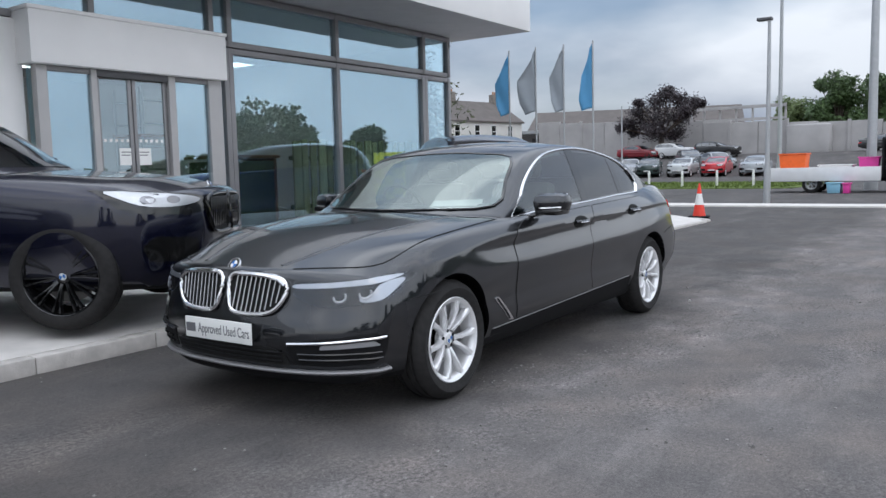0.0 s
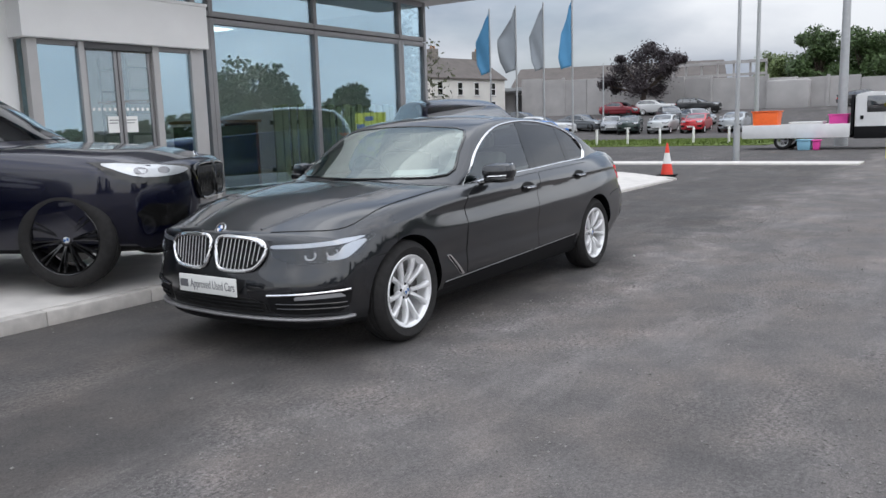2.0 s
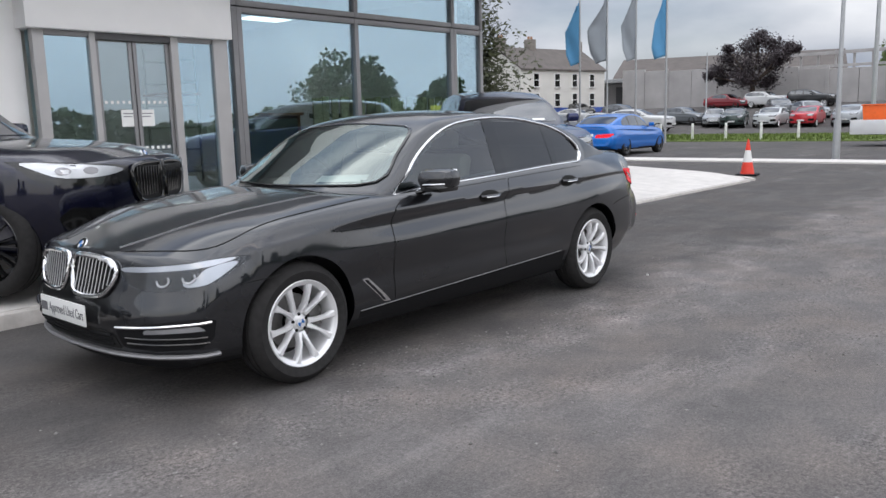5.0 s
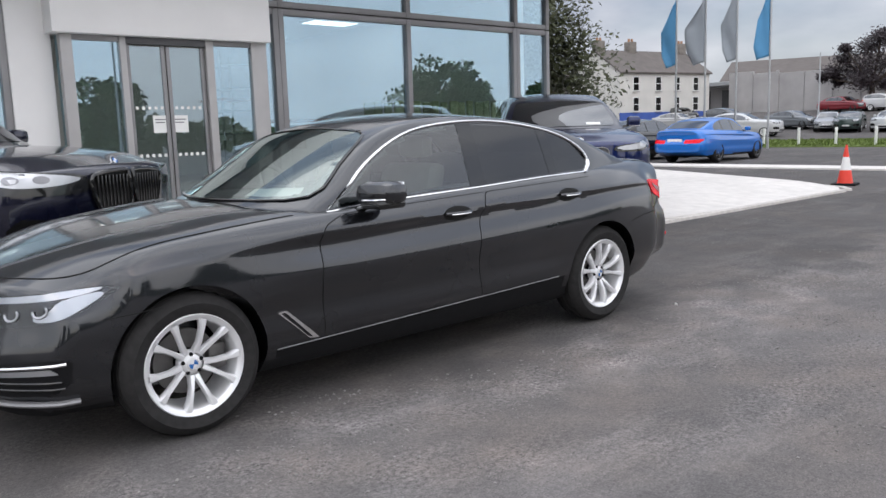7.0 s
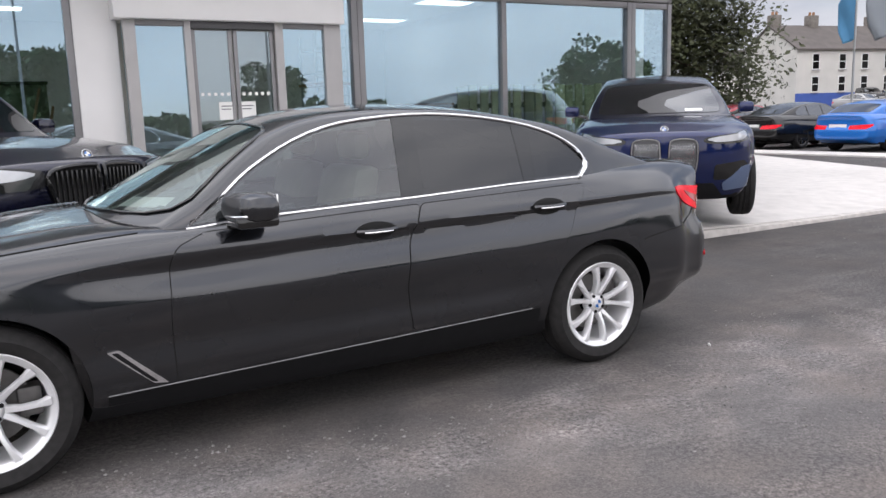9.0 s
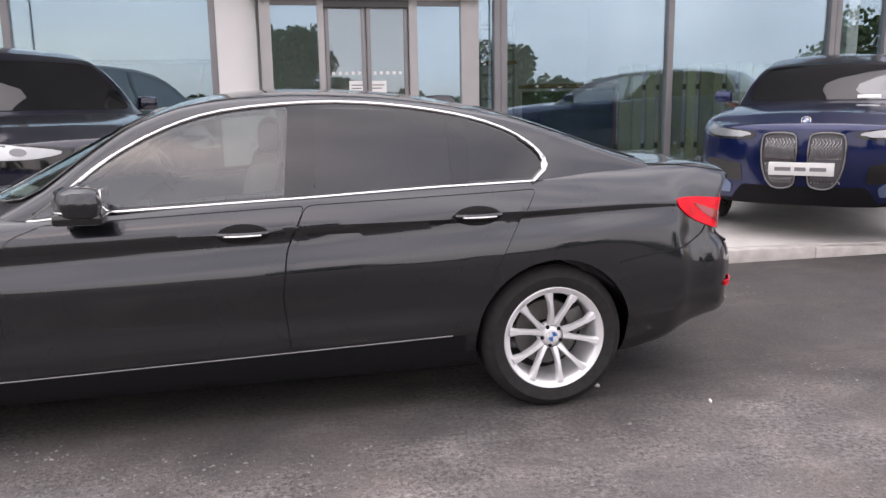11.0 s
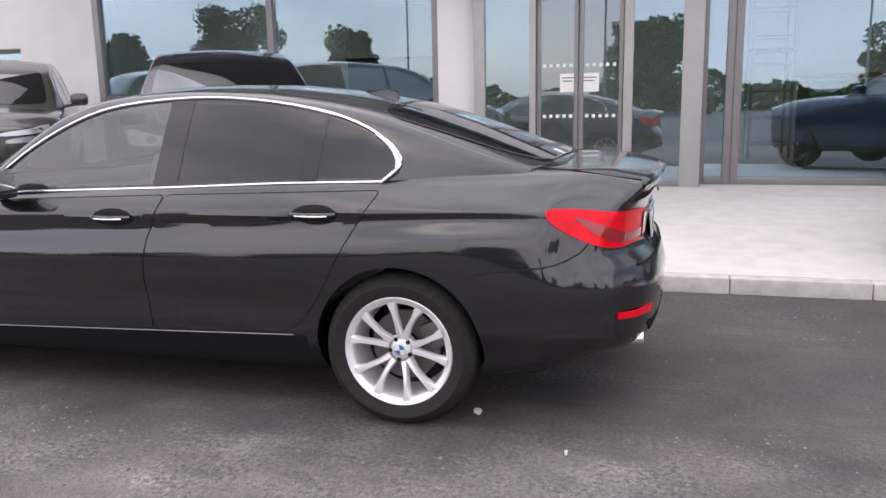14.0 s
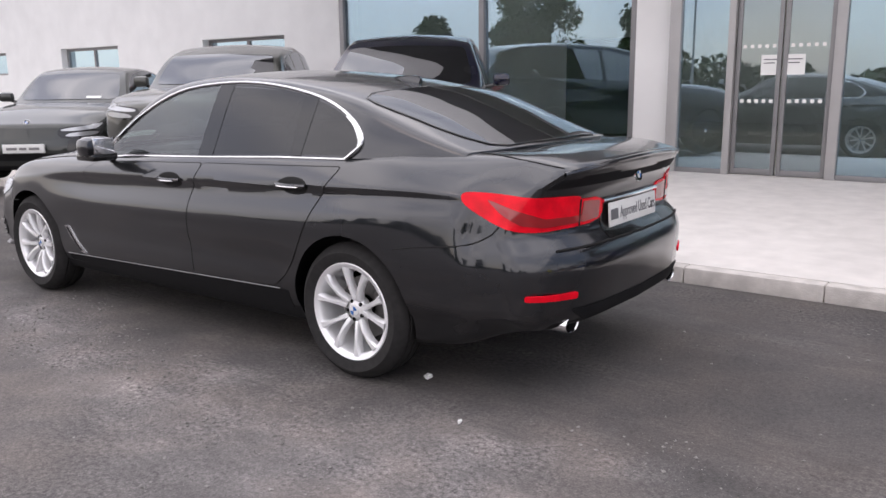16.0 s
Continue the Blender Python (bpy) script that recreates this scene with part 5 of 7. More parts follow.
for k, (xa, xb) in enumerate(((2.47, 2.985), (3.005, 3.54))):
    d = empty("sliding_door")
    d.parent = lob
    for a, b in ((xa, xa + 0.05), (xb - 0.05, xb)):
        part("stile", box(a, b, EY + 0.06, EY + 0.10, slab_z(EY) + 0.01, 2.58, 0.003), M["alu"], d)
    part("rail", box(xa + 0.05, xb - 0.05, EY + 0.06, EY + 0.10, slab_z(EY) + 0.01, slab_z(EY) + 0.08, 0.003), M["alu"], d)
    p = part("door_glass", box(xa + 0.05, xb - 0.05, EY + 0.075, EY + 0.085, slab_z(EY) + 0.08, 2.56), M["doorglass"], d, smooth=False)
    p.visible_shadow = False
    # two rows of white safety dots
    for z in (1.11, 1.74):
        for j in range(5):
            px = xa + 0.075 + 0.083 * j
            part("safety_dot", box(px, px + 0.04, EY + 0.0705, EY + 0.0735, z, z + 0.04), M["paper"], d, smooth=False)
    nx = 2.76 if k == 0 else 3.03
    n = part("door_notice", box(nx, nx + 0.215, EY + 0.066, EY + 0.070, 1.43, 1.66), M["paper"], d, "white paper notice on the glass", smooth=False)
    for r in range(2):
        part("notice_line", box(nx + 0.03, nx + 0.185 - 0.03 * (r % 2), EY + 0.0635, EY + 0.0655, 1.60 - 0.04 * r, 1.612 - 0.04 * r), M["ink"], n, smooth=False)
# lobby cheeks
for xa in (1.66, 4.44):
    p = part("cheek_glass", box(xa + 0.01, xa + 0.022, EY + 0.12, GY - 0.07, slab_z(EY), 2.66), M["shopglass"], lob, smooth=False)
    p.visible_shadow = False

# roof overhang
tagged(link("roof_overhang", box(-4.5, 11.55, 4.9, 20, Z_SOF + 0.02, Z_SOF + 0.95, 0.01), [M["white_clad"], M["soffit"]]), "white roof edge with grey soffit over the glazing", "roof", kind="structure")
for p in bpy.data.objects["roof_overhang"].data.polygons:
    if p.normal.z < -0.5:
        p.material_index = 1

# left wing of white wall with high windows
wing = tagged(link("wall_west", box(-40, -4.22, GY - 0.05, GY + 0.3, 0.1, 5.6), M["white_wall"], smooth=False), "long white rendered wall with small high windows", "wall", kind="structure")
cut(wing, [box(-7.93, -5.58, GY - 0.2, GY + 0.5, 1.70, 2.26), box(-13.3, -10.9, GY - 0.2, GY + 0.5, 1.70, 2.26), box(-18.4, -16.0, GY - 0.2, GY + 0.5, 1.70, 2.26)])
for xa, xb in ((-7.93, -5.58), (-13.3, -10.9), (-18.4, -16.0)):
    w = tagged(empty("high_window"), "long low window with grey frame in white wall", "window", kind="structure")
    part("frame", box(xa, xb, GY + 0.1, GY + 0.16, 1.70, 1.75), M["alu"], w)
    part("frame", box(xa, xb, GY + 0.1, GY + 0.16, 2.20, 2.26), M["alu"], w)
    for x in (xa + 0.03, (xa + xb) / 2, xb - 0.03):
        part("mullion", box(x - 0.03, x + 0.03, GY + 0.095, GY + 0.165, 1.75, 2.20), M["alu"], w)
    part("pane", box(xa, xb, GY + 0.125, GY + 0.135, 1.74, 2.21), M["shopglass"], w, smooth=False)

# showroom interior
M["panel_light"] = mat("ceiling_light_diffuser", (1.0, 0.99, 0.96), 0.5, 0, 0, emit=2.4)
tagged(link("floor", box(-4.2, 10.9, GY + 0.1, 18, FLOOR_Z - 0.2, FLOOR_Z), M["inside_floor"], smooth=False), "pale polished showroom floor", "floor", kind="structure")
tagged(link("ceiling", box(-4.1, 10.7, GY + 0.1, 18, Z_SOF - 0.12, Z_SOF - 0.004), M["inside"], smooth=False), "grey showroom ceiling", "ceiling", kind="structure")
tagged(link("wall_back", box(-4.1, 10.7, 18, 18.2, FLOOR_Z, Z_SOF), M["inside"], smooth=False), "grey back wall of the showroom", "wall", kind="structure")
tagged(link("wall_east", box(10.72, 10.92, GY + 0.6, 18.2, FLOOR_Z, Z_SOF), M["white_clad"], smooth=False), "white end wall of the showroom", "wall", kind="structure")
tagged(link("wall_inner", box(-4.3, -4.1, GY + 0.31, 18.2, FLOOR_Z, Z_SOF), M["inside"], smooth=False), "grey side wall of the showroom", "wall", kind="structure")

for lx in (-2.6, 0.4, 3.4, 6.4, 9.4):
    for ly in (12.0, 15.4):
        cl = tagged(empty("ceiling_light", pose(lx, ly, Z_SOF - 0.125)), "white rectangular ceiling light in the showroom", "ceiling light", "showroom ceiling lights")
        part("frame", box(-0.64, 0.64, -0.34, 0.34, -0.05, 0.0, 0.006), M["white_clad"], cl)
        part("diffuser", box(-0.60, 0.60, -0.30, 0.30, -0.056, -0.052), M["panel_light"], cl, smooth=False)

CARX = saloon("saloon_car", pose(0, 0, 0), M["paint_main"], "charcoal metallic four-door saloon with silver wheels on asphalt")


# ---------- other cars ----------
def suv_shells(L=0.0, low=0.0, tuck=0.36, flat=1.0):
    """A tall estate body; L lengthens the tail, low lowers the roof."""
    t = 4.22 + L
    body = Shell(
        [
            (curve((0, 0)), curve((-0.9, 0.28), (0.6, 0.25), (3.2, 0.25), (t, 0.36))),
            (curve((-0.9, 0.72), (0, 0.84), (3.2, 0.84), (t, 0.74)), curve((-0.9, 0.28), (0.6, 0.26), (3.2, 0.26), (t, 0.36))),
            (curve((-0.9, 0.84), (0, 0.94), (3.2, 0.94), (t, 0.86)), curve((-0.9, 0.36), (0.6, 0.38), (3.2, 0.40), (t, 0.46))),
            (curve((-0.9, 0.90), (0, 0.995), (1.5, 0.965), (3.1, 0.998), (t, 0.90)), curve((-0.9, 0.62), (0.6, 0.66), (3.2, 0.70), (t, 0.72))),
            (curve((-0.9, 0.90), (0, 0.985), (1.5, 0.955), (3.1, 0.98), (t, 0.88)), curve((-0.9, 0.86), (0.0, 0.95), (3.2, 0.98), (t, 0.98))),
            (curve((-0.9, 0.88), (0, 0.965), (1.5, 0.955), (3.1, 0.965), (t, 0.86)), curve((-0.9, 0.95), (0.0, 1.03), (3.2, 1.07), (t, 1.08))),
            (curve((-0.9, 0.82), (0, 0.905), (1.5, 0.915), (3.1, 0.905), (t, 0.80)), curve((-0.9, 1.00), (-0.4, 1.07), (0.2, 1.11), (1.0, 1.13), (3.2, 1.19), (t, 1.18))),
            (curve((-0.9, 0.62), (0, 0.74), (1.5, 0.82), (3.1, 0.80), (t, 0.66)), curve((-0.9, 1.03), (-0.4, 1.11), (0.4, 1.16), (0.95, 1.12), (3.2, 1.16), (t, 1.19))),
            (curve((0, 0.34)), curve((-0.9, 1.05), (-0.4, 1.14), (0.5, 1.185), (0.85, 1.10), (3.2, 1.12), (t, 1.19))),
            (curve((0, 0)), curve((-0.9, 1.055), (-0.4, 1.145), (0.5, 1.19), (0.85, 1.10), (3.2, 1.12), (t, 1.19))),
        ],
        -0.91, t,
        curve((0, 0), (0.35, 0.03), (0.65, 0.13), (0.85, 0.30), (1.0, 0.46)), curve((0, 0), (0.5, 0.03), (0.8, 0.12), (1.0, 0.34)),
        curve((0.25, 0.10), (0.45, 0.02), (0.7, 0.0), (0.95, 0.02), (1.08, 0.07)), curve((0.3, 0.10), (0.6, 0.0), (0.8, 0.0), (1.1, 0.06), (1.2, 0.10)),
        0.75, 0.5,
    )
    h = low
    zr = curve((0.45, 1.165), (0.7, 1.285 - h * 0.1), (1.0, 1.45 - h * 0.3), (1.3, 1.60 - h * 0.6), (1.6, 1.715 - h), (2.0, 1.785 - h), (2.7, 1.80 - h), (3.35 + L, 1.755 - h), (3.85 + L, 1.66 - h), (4.02 + L, 1.46 - h * 0.5), (4.15 + L, 1.22))
    drop = curve((0.45, 0.012), (1.3, 0.03), (2.0, 0.05), (3.8 + L, 0.05), (4.15 + L, 0.02))
    ybelt = curve((0.45, 0.86), (1.0, 0.908), (3.2, 0.90), (4.15 + L, 0.80))
    zbelt = curve((0.45, 1.10), (1.0, 1.125), (3.2, 1.18), (4.15 + L, 1.18))

    def ye(x, f):
        return ybelt(x) - tuck * f * max(zr(x) - drop(x) - zbelt(x), 0.0)

    def ze(x, f):
        return zbelt(x) + f * (zr(x) - drop(x) - zbelt(x))

    roof = Shell(
        [
            (curve((0, 0)), zbelt), (lambda x: ybelt(x) - 0.01, zbelt), (ybelt, lambda x: zbelt(x) + 0.004),
            (lambda x: ye(x, 0.4) + 0.008, lambda x: ze(x, 0.4)), (lambda x: ye(x, 0.75) + 0.007, lambda x: ze(x, 0.75)),
            (lambda x: ye(x, 0.94), lambda x: ze(x, 0.94)), (lambda x: ye(x, 1) - 0.035, lambda x: ze(x, 1) + 0.002),
            (lambda x: ye(x, 1) * 0.6, lambda x: zr(x) - drop(x) * 0.4), (curve((0, 0)), zr),
        ],
        0.45, 4.15 + L, curve((0, 0), (0.4, 0.06), (0.7, 0.20), (0.95, 0.36)), curve((0, 0), (0.5, 0.03), (0.9, 0.14)), curve((0, 0)), curve((0, 0)), 1.2, 0.6,
    )
    top = zr(2.2)
    dlo = [(0.98, 1.135), (2.0, 1.165), (3.3, 1.20), (3.82 + L, 1.235)] + [(3.84 + L, 1.34), (3.70 + L, 1.52 - h * 0.6), (3.3, 1.64 - h), (2.6, 1.69 - h), (2.0, 1.675 - h), (1.6, 1.575 - h * 0.8), (1.3, 1.42 - h * 0.5)]
    if flat != 1.0:
        for sh in (body, roof):
            sh.keys = [(fy, lambda x, fz=fz: 0.3 + (fz(x) - 0.3) * flat) for fy, fz in sh.keys]
        dlo = [(x, 0.3 + (z - 0.3) * flat) for x, z in dlo]
    return body, roof, dlo, (0.50, 1.42), (3.80 + L, 4.12 + L)


def coupe_shells():
    body, roof = saloon_shells()
    dlo = [tuple(p) for p in WIN_LOW] + list(WIN_TOP)
    return body, roof, dlo, (0.47, 1.255), (2.80, 3.58)


def plain_car(name, m, shells, body_paint, label, wheelbase, radius, rim, rim_mat, rim_style=(5, 0.22), step=0.07, lamps=True, kidneys="none", side_glass="tinted", group="", screen_card=False, roof_paint=None):
    """A parked car: body, roof, panes, wheels and lamps."""
    root = empty(name, m)
    tagged(root, label, "car", group)
    body, roof, dlo, scr, bck = shells
    half_w = max(p[0] for p in body.half(0.0))
    shell = part("body", body.mesh(step, 4, 0.04), [body_paint, M["blackmat"]], root)
    cut(shell, [tube((ax, s * (half_w - 0.33), radius + 0.01), (ax, s * 1.2, radius + 0.01), radius + 0.045, n=40) for ax in (0, wheelbase) for s in (-1, 1)])
    zmin = min(p[1] for p in body.half(1.5))
    for p in shell.data.polygons:
        c = p.center
        if c.z < zmin + 0.07 or (abs(p.normal.y) < 0.6 and any(math.hypot(c.x - ax, c.z - radius - 0.01) < radius + 0.0445 for ax in (0, wheelbase))):
            p.material_index = 1
    part("roof", roof.mesh(step * 0.7, 4, 0.004), roof_paint or body_paint, root)

    def top(sx, y, off):
        h = roof.half(sx)
        z = h[-1][1]
        for (ya, za), (yb, zb) in zip(h[::-1], h[-2::-1]):
            if ya <= abs(y) <= yb and za >= zb - 0.01:
                z = za + (zb - za) * (abs(y) - ya) / max(yb - ya, 1e-6)
                break
        return roof.at(sx, y, z), h

    def pane(a, b):
        def place(u, v, off):
            sx = a + v * (b - a)
            h = roof.half(sx)
            lim = max(p[0] for p in h[-(9 if len(roof.keys) < 10 else 13):])
            y = u * lim * 0.93
            p, q = top(sx, y, 0)[0], top(sx + 0.02, y, 0)[0]
            n = Vector((-(q.z - p.z), 0, q.x - p.x)).normalized()
            return p + n * off
        return place
    ol = rounded([(-1, 0.06), (1, 0.06), (1, 0.97), (-1, 0.97)], 0.12, 3)
    part("windscreen", patch(ol, pane(*scr), 0.14, 0.006, 0.008), M["screen"], root)
    part("rear_window", patch(ol, pane(*bck), 0.14, 0.006, 0.008), M["screen"], root)
    if screen_card:
        part("windscreen_card", patch([(-0.70, 0.10), (-0.42, 0.10), (-0.42, 0.17), (-0.70, 0.17)], pane(*scr), 0.14, 0.009, 0.003), M["paper"], root, "white price card")
    for s in (-1, 1):
        def flank(x, z, off=0.0):
            return roof.side(x, z, off, s)
        part("side_window", patch(shrink(dlo, 0.012), flank, 0.15, 0.005, 0.008), M["screen"], root)
        for f in (0.42, 0.74):
            xa = dlo[0][0] + f * (max(p[0] for p in dlo) - dlo[0][0])
            zt = [p for p in dlo if p[1] > 1.3]
            ztop = float(np.interp(xa, sorted(p[0] for p in zt), [q[1] for q in sorted(zt)]))
            zlow = float(np.interp(xa, [p[0] for p in dlo[:4]], [p[1] for p in dlo[:4]]))
            part("pillar", patch([(xa - 0.03, zlow + 0.01), (xa + 0.03, zlow + 0.01), (xa + 0.05, ztop - 0.02), (xa - 0.01, ztop - 0.02)], flank, 0.2, 0.008, 0.008), M["blackgloss"], root)
        wy_ = half_w - 0.12
        for ax in (0, wheelbase):
            wheel(root, ax, s * wy_, radius, radius, rim, 0.235, rim_style, s, rim_mat, 10 if ax else 27)
        zb = dlo[0][1]
        mo = part("door_mirror", box(dlo[0][0] + 0.10, dlo[0][0] + 0.24, s * (half_w - 0.02), s * (half_w + 0.17), zb + 0.03, zb + 0.17, 0.045), body_paint, root)
        part("mirror_stalk", sweep([(dlo[0][0] + 0.14, s * (half_w - 0.12), zb + 0.02), (dlo[0][0] + 0.17, s * (half_w + 0.02), zb + 0.05)], 0.022, 6), M["blackgloss"], mo)
        if lamps:
            zc = body.half(body.x0 + 0.1)
            zt = max(p[1] for p in zc)
            a, b = (zt - 0.14, zt - 0.06) if kidneys == "upright" else (zt - 0.19, zt - 0.055)
            far = 0.16 if kidneys == "wide" else 0.0
            h1 = [(0.44, a), (0.43, b - 0.02), (0.75, b + 0.012), (1.04 + far, b + 0.03), (1.10 + far, b + 0.02), (0.98 + far, a + 0.03), (0.8 + far * 0.5, a - 0.01)]
            hl = part("headlight", patch(spline2(h1, 3), lambda u, v, off: wrap(body, u, v, off, s), 0.08, 0.006, 0.012), M["blackgloss"], root)
            h2 = [(0.47, b - 0.055), (0.47, b - 0.025), (0.76, b + 0.005), (1.02 + far, b + 0.022), (0.96 + far, b - 0.015), (0.78, b - 0.045)]
            if kidneys == "wide":
                h2 = [(0.62, b - 0.080), (0.47, b - 0.035), (0.76, b + 0.005), (1.18, b + 0.022), (1.12, b - 0.035), (0.92, b - 0.090)]
            part("light_bar", patch(spline2(h2, 3), lambda u, v, off: wrap(body, u, v, off, s), 0.08, 0.011, 0.006), M["lamp_in"], hl)
            if kidneys == "upright":
                part("side_blade", patch(rounded([(0.62, zmin + 0.12), (0.60, zmin + 0.20), (0.86, zmin + 0.36), (0.99, zmin + 0.38), (0.98, zmin + 0.14)], 0.02), lambda u, v, off: wrap(body, u, v, off, s), 0.08, 0.008, 0.01), M["blade_blue"], root)
            h3 = [(0.52 + far, a + 0.012), (0.52 + far, a + 0.045), (0.70 + far, a + 0.065), (0.90 + far * 1.3, a + 0.060), (0.84 + far, a + 0.020)]
            if kidneys == "wide":
                for u in (0.74, 0.93):
                    part("lens", patch([(u + 0.055 * math.cos(t), b - 0.038 + 0.028 * math.sin(t)) for t in np.linspace(0, 2 * math.pi, 14, endpoint=False)], lambda u, v, off: wrap(body, u, v, off, s), 0.08, 0.013, 0.004), M["lamp_dark"], hl)
            else:
                part("reflector", patch(spline2(h3, 3), lambda u, v, off: wrap(body, u, v, off, s), 0.08, 0.010, 0.006), M["lamp_in"], hl)
            zm = zmin + 0.30
            ik = part("side_intake", patch(rounded([(0.50, zm - 0.06), (0.52, zm + 0.10), (0.90, zm + 0.13), (1.0, zm + 0.05), (0.92, zm - 0.06)], 0.03), lambda u, v, off: wrap(body, u, v, off, s), 0.08, 0.003, 0.006), M["blackgloss"], root)
            t = [(0.34, zt - 0.15), (0.34, zt - 0.04), (0.7, zt - 0.02), (1.0, zt - 0.01), (0.98, zt - 0.06), (0.8, zt - 0.14)]
            part("tail_light", patch(rounded(t, 0.03), lambda u, v, off: wrap(body, u, v, off, s, True), 0.08, 0.006, 0.012), M["red_lamp"], root)
        if kidneys != "none":
            zt = max(p[1] for p in body.half(body.x0 + 0.05)) - 0.045
            if kidneys == "upright":
                ko = [(0.09, zt - 0.50), (0.05, zt - 0.40), (0.05, zt - 0.12), (0.09, zt - 0.04), (0.28, zt - 0.04), (0.33, zt - 0.11), (0.32, zt - 0.34), (0.24, zt - 0.50)]
            else:
                ko = [(0.03, zt - 0.27), (0.025, zt - 0.04), (0.06, zt), (0.30, zt - 0.01), (0.40, zt - 0.06), (0.37, zt - 0.22), (0.30, zt - 0.30), (0.08, zt - 0.30)]
            kp = spline2([(s * y, z) for y, z in ko], 3)
            kg = part("kidney_grille", patch(kp, body.front, 0.08, 0.012, 0.02), M["void"] if kidneys == "wide" else M["alu_dark"], root)
            if kidneys == "upright":
                part("grille_surround", sweep([body.front(y, z, 0.012) for y, z in kp], 0.015, 8, 0.8, True), M["blackgloss"], kg)
            part("grille_frame", sweep([body.front(y, z, 0.026 if kidneys == "upright" else 0.02) for y, z in kp], 0.016 if kidneys == "wide" else 0.007, 8, 1.0, True), M["blackgloss"] if kidneys == "wide" else M["alu"], kg)
            for k in range(9):
                y = s * (0.06 + 0.036 * k)
                if kidneys == "upright":
                    for q in (-1, 1):
                        pts = [body.front(s * (0.075 + 0.027 * k + 0.012 * q * (-1) ** j), zt - 0.08 - 0.035 * j, 0.016) for j in range(12)]
                        part("grille_bar", sweep(pts, 0.0030, 5), M["chrome"], kg)
                    continue
                if abs(y) > (0.36 if kidneys == "wide" else 0.29):
                    continue
                z0, z1 = (zt - 0.26, zt - 0.03) if kidneys == "wide" else (zt - 0.36 + 0.3 * max(abs(y) - 0.2, 0), zt - 0.05)
                p = body.front(y, (z0 + z1) / 2, 0.018)
                part("grille_bar", box(p.x - 0.004, p.x + 0.02, y - 0.007, y + 0.007, z0, z1, 0.002), M["blackgloss"] if kidneys == "wide" else M["alu"], kg)
    if lamps:
        zp = max(q[1] for q in body.half(body.x0 + 0.05)) - 0.385 if kidneys == "upright" else zmin + 0.30
        p = body.front(0, zp, 0.045)
        pl = part("front_plate", box(p.x - 0.006, p.x + 0.03, -0.26, 0.26, zp - 0.055, zp + 0.055, 0.003), M["plate"], root)
        for ya, yb in ((-0.20, -0.07), (-0.04, 0.05), (0.08, 0.21)):
            part("plate_bar", box(p.x - 0.008, p.x - 0.0065, ya, yb, zp - 0.016, zp + 0.016), M["alu"], pl)
        part("lower_grille", patch(rounded([(-0.62, zmin + 0.04), (-0.50, zmin + 0.21), (0.50, zmin + 0.21), (0.62, zmin + 0.04)] if kidneys == "upright" else [(-0.42, zp - 0.16), (-0.40, zp - 0.075), (0.40, zp - 0.075), (0.42, zp - 0.16)], 0.02), body.front, 0.08, 0.004, 0.01), M["blackmat"], root)
        q = body.rear(0, zmin + 0.55, 0.015)
        part("rear_plate", box(q.x - 0.01, q.x + 0.006, -0.26, 0.26, zmin + 0.50, zmin + 0.61, 0.003), M["plate"], root)
        badge(root, Matrix.Translation(body.top(body.x0 + 0.14, 0, 0.01)) @ pose(0, 0, 0, 0, -55, 0) @ pose(0, 0, 0, 0, 0, 90))
    return root


M["screen_board"] = mat("pale_olive_boards", (0.42, 0.42, 0.27), 0.8, 0, 0.15, 4, random_tint=0.35)
M["lamp_dark"] = mat("smoked_headlight_lens", (0.26, 0.26, 0.28), 0.15, 0.4, 0, coat=1.0)
M["blade_blue"] = paint("pale_blue_trim_paint", (0.16, 0.22, 0.36), 0.6)
M["screen"] = glass("dark_car_window", (0.55, 0.6, 0.6), 0.12, 0.01, 2.5)
M["far_paint"] = paint("far_car_paint", (0.5, 0.5, 0.5), 0.2)
_n = M["far_paint"].node_tree
_o = _n.nodes.new("ShaderNodeObjectInfo")
_n.links.new(_o.outputs["Color"], _n.nodes["Principled BSDF"].inputs["Base Color"])


def on_slab(x, y, yaw):
    return pose(x, y, slab_z(y) + 0.045, 0, 0, yaw) @ pose(0, 0, 0, 0, -1.8, 0)


SUV = suv_shells(flat=0.955)
plain_car("large_suv", on_slab(0.27, 2.66, 90 + 33), SUV, M["paint_black"], "black seven-seat SUV with black wheels on the pale slab", 3.105, 0.395, 0.285, M["rimblack"], (10, 0.10), 0.06, kidneys="wide", group="cars on the forecourt")
plain_car("electric_suv", on_slab(6.84, 2.60, 90 - 42), suv_shells(-0.15, 0.08, 0.5, 0.925), M["paint_blue"], "dark blue electric SUV with tall kidney grille on the slab", 3.0, 0.38, 0.27, M["rimblack"], (5, 0.2), 0.06, kidneys="upright", group="cars on the forecourt", screen_card=True, roof_paint=M["paint_black"])
plain_car("grey_suv", on_slab(-2.75, 2.55, 90 + 37), suv_shells(-0.35, 0.08), M["paint_grey"], "bronze-grey SUV parked nose out by the white wall", 2.86, 0.36, 0.25, M["silver"], (5, 0.2), 0.08, kidneys="none", group="cars on the forecourt")
COUPE = coupe_shells()
plain_car("dark_saloon", on_slab(-5.45, 2.12, 90 + 40), COUPE, M["paint_green"], "dark grey-green saloon parked nose out with white plate", 2.975, 0.334, 0.226, M["silver"], (5, 0.22), 0.08, kidneys="none", group="cars on the forecourt", screen_card=True)

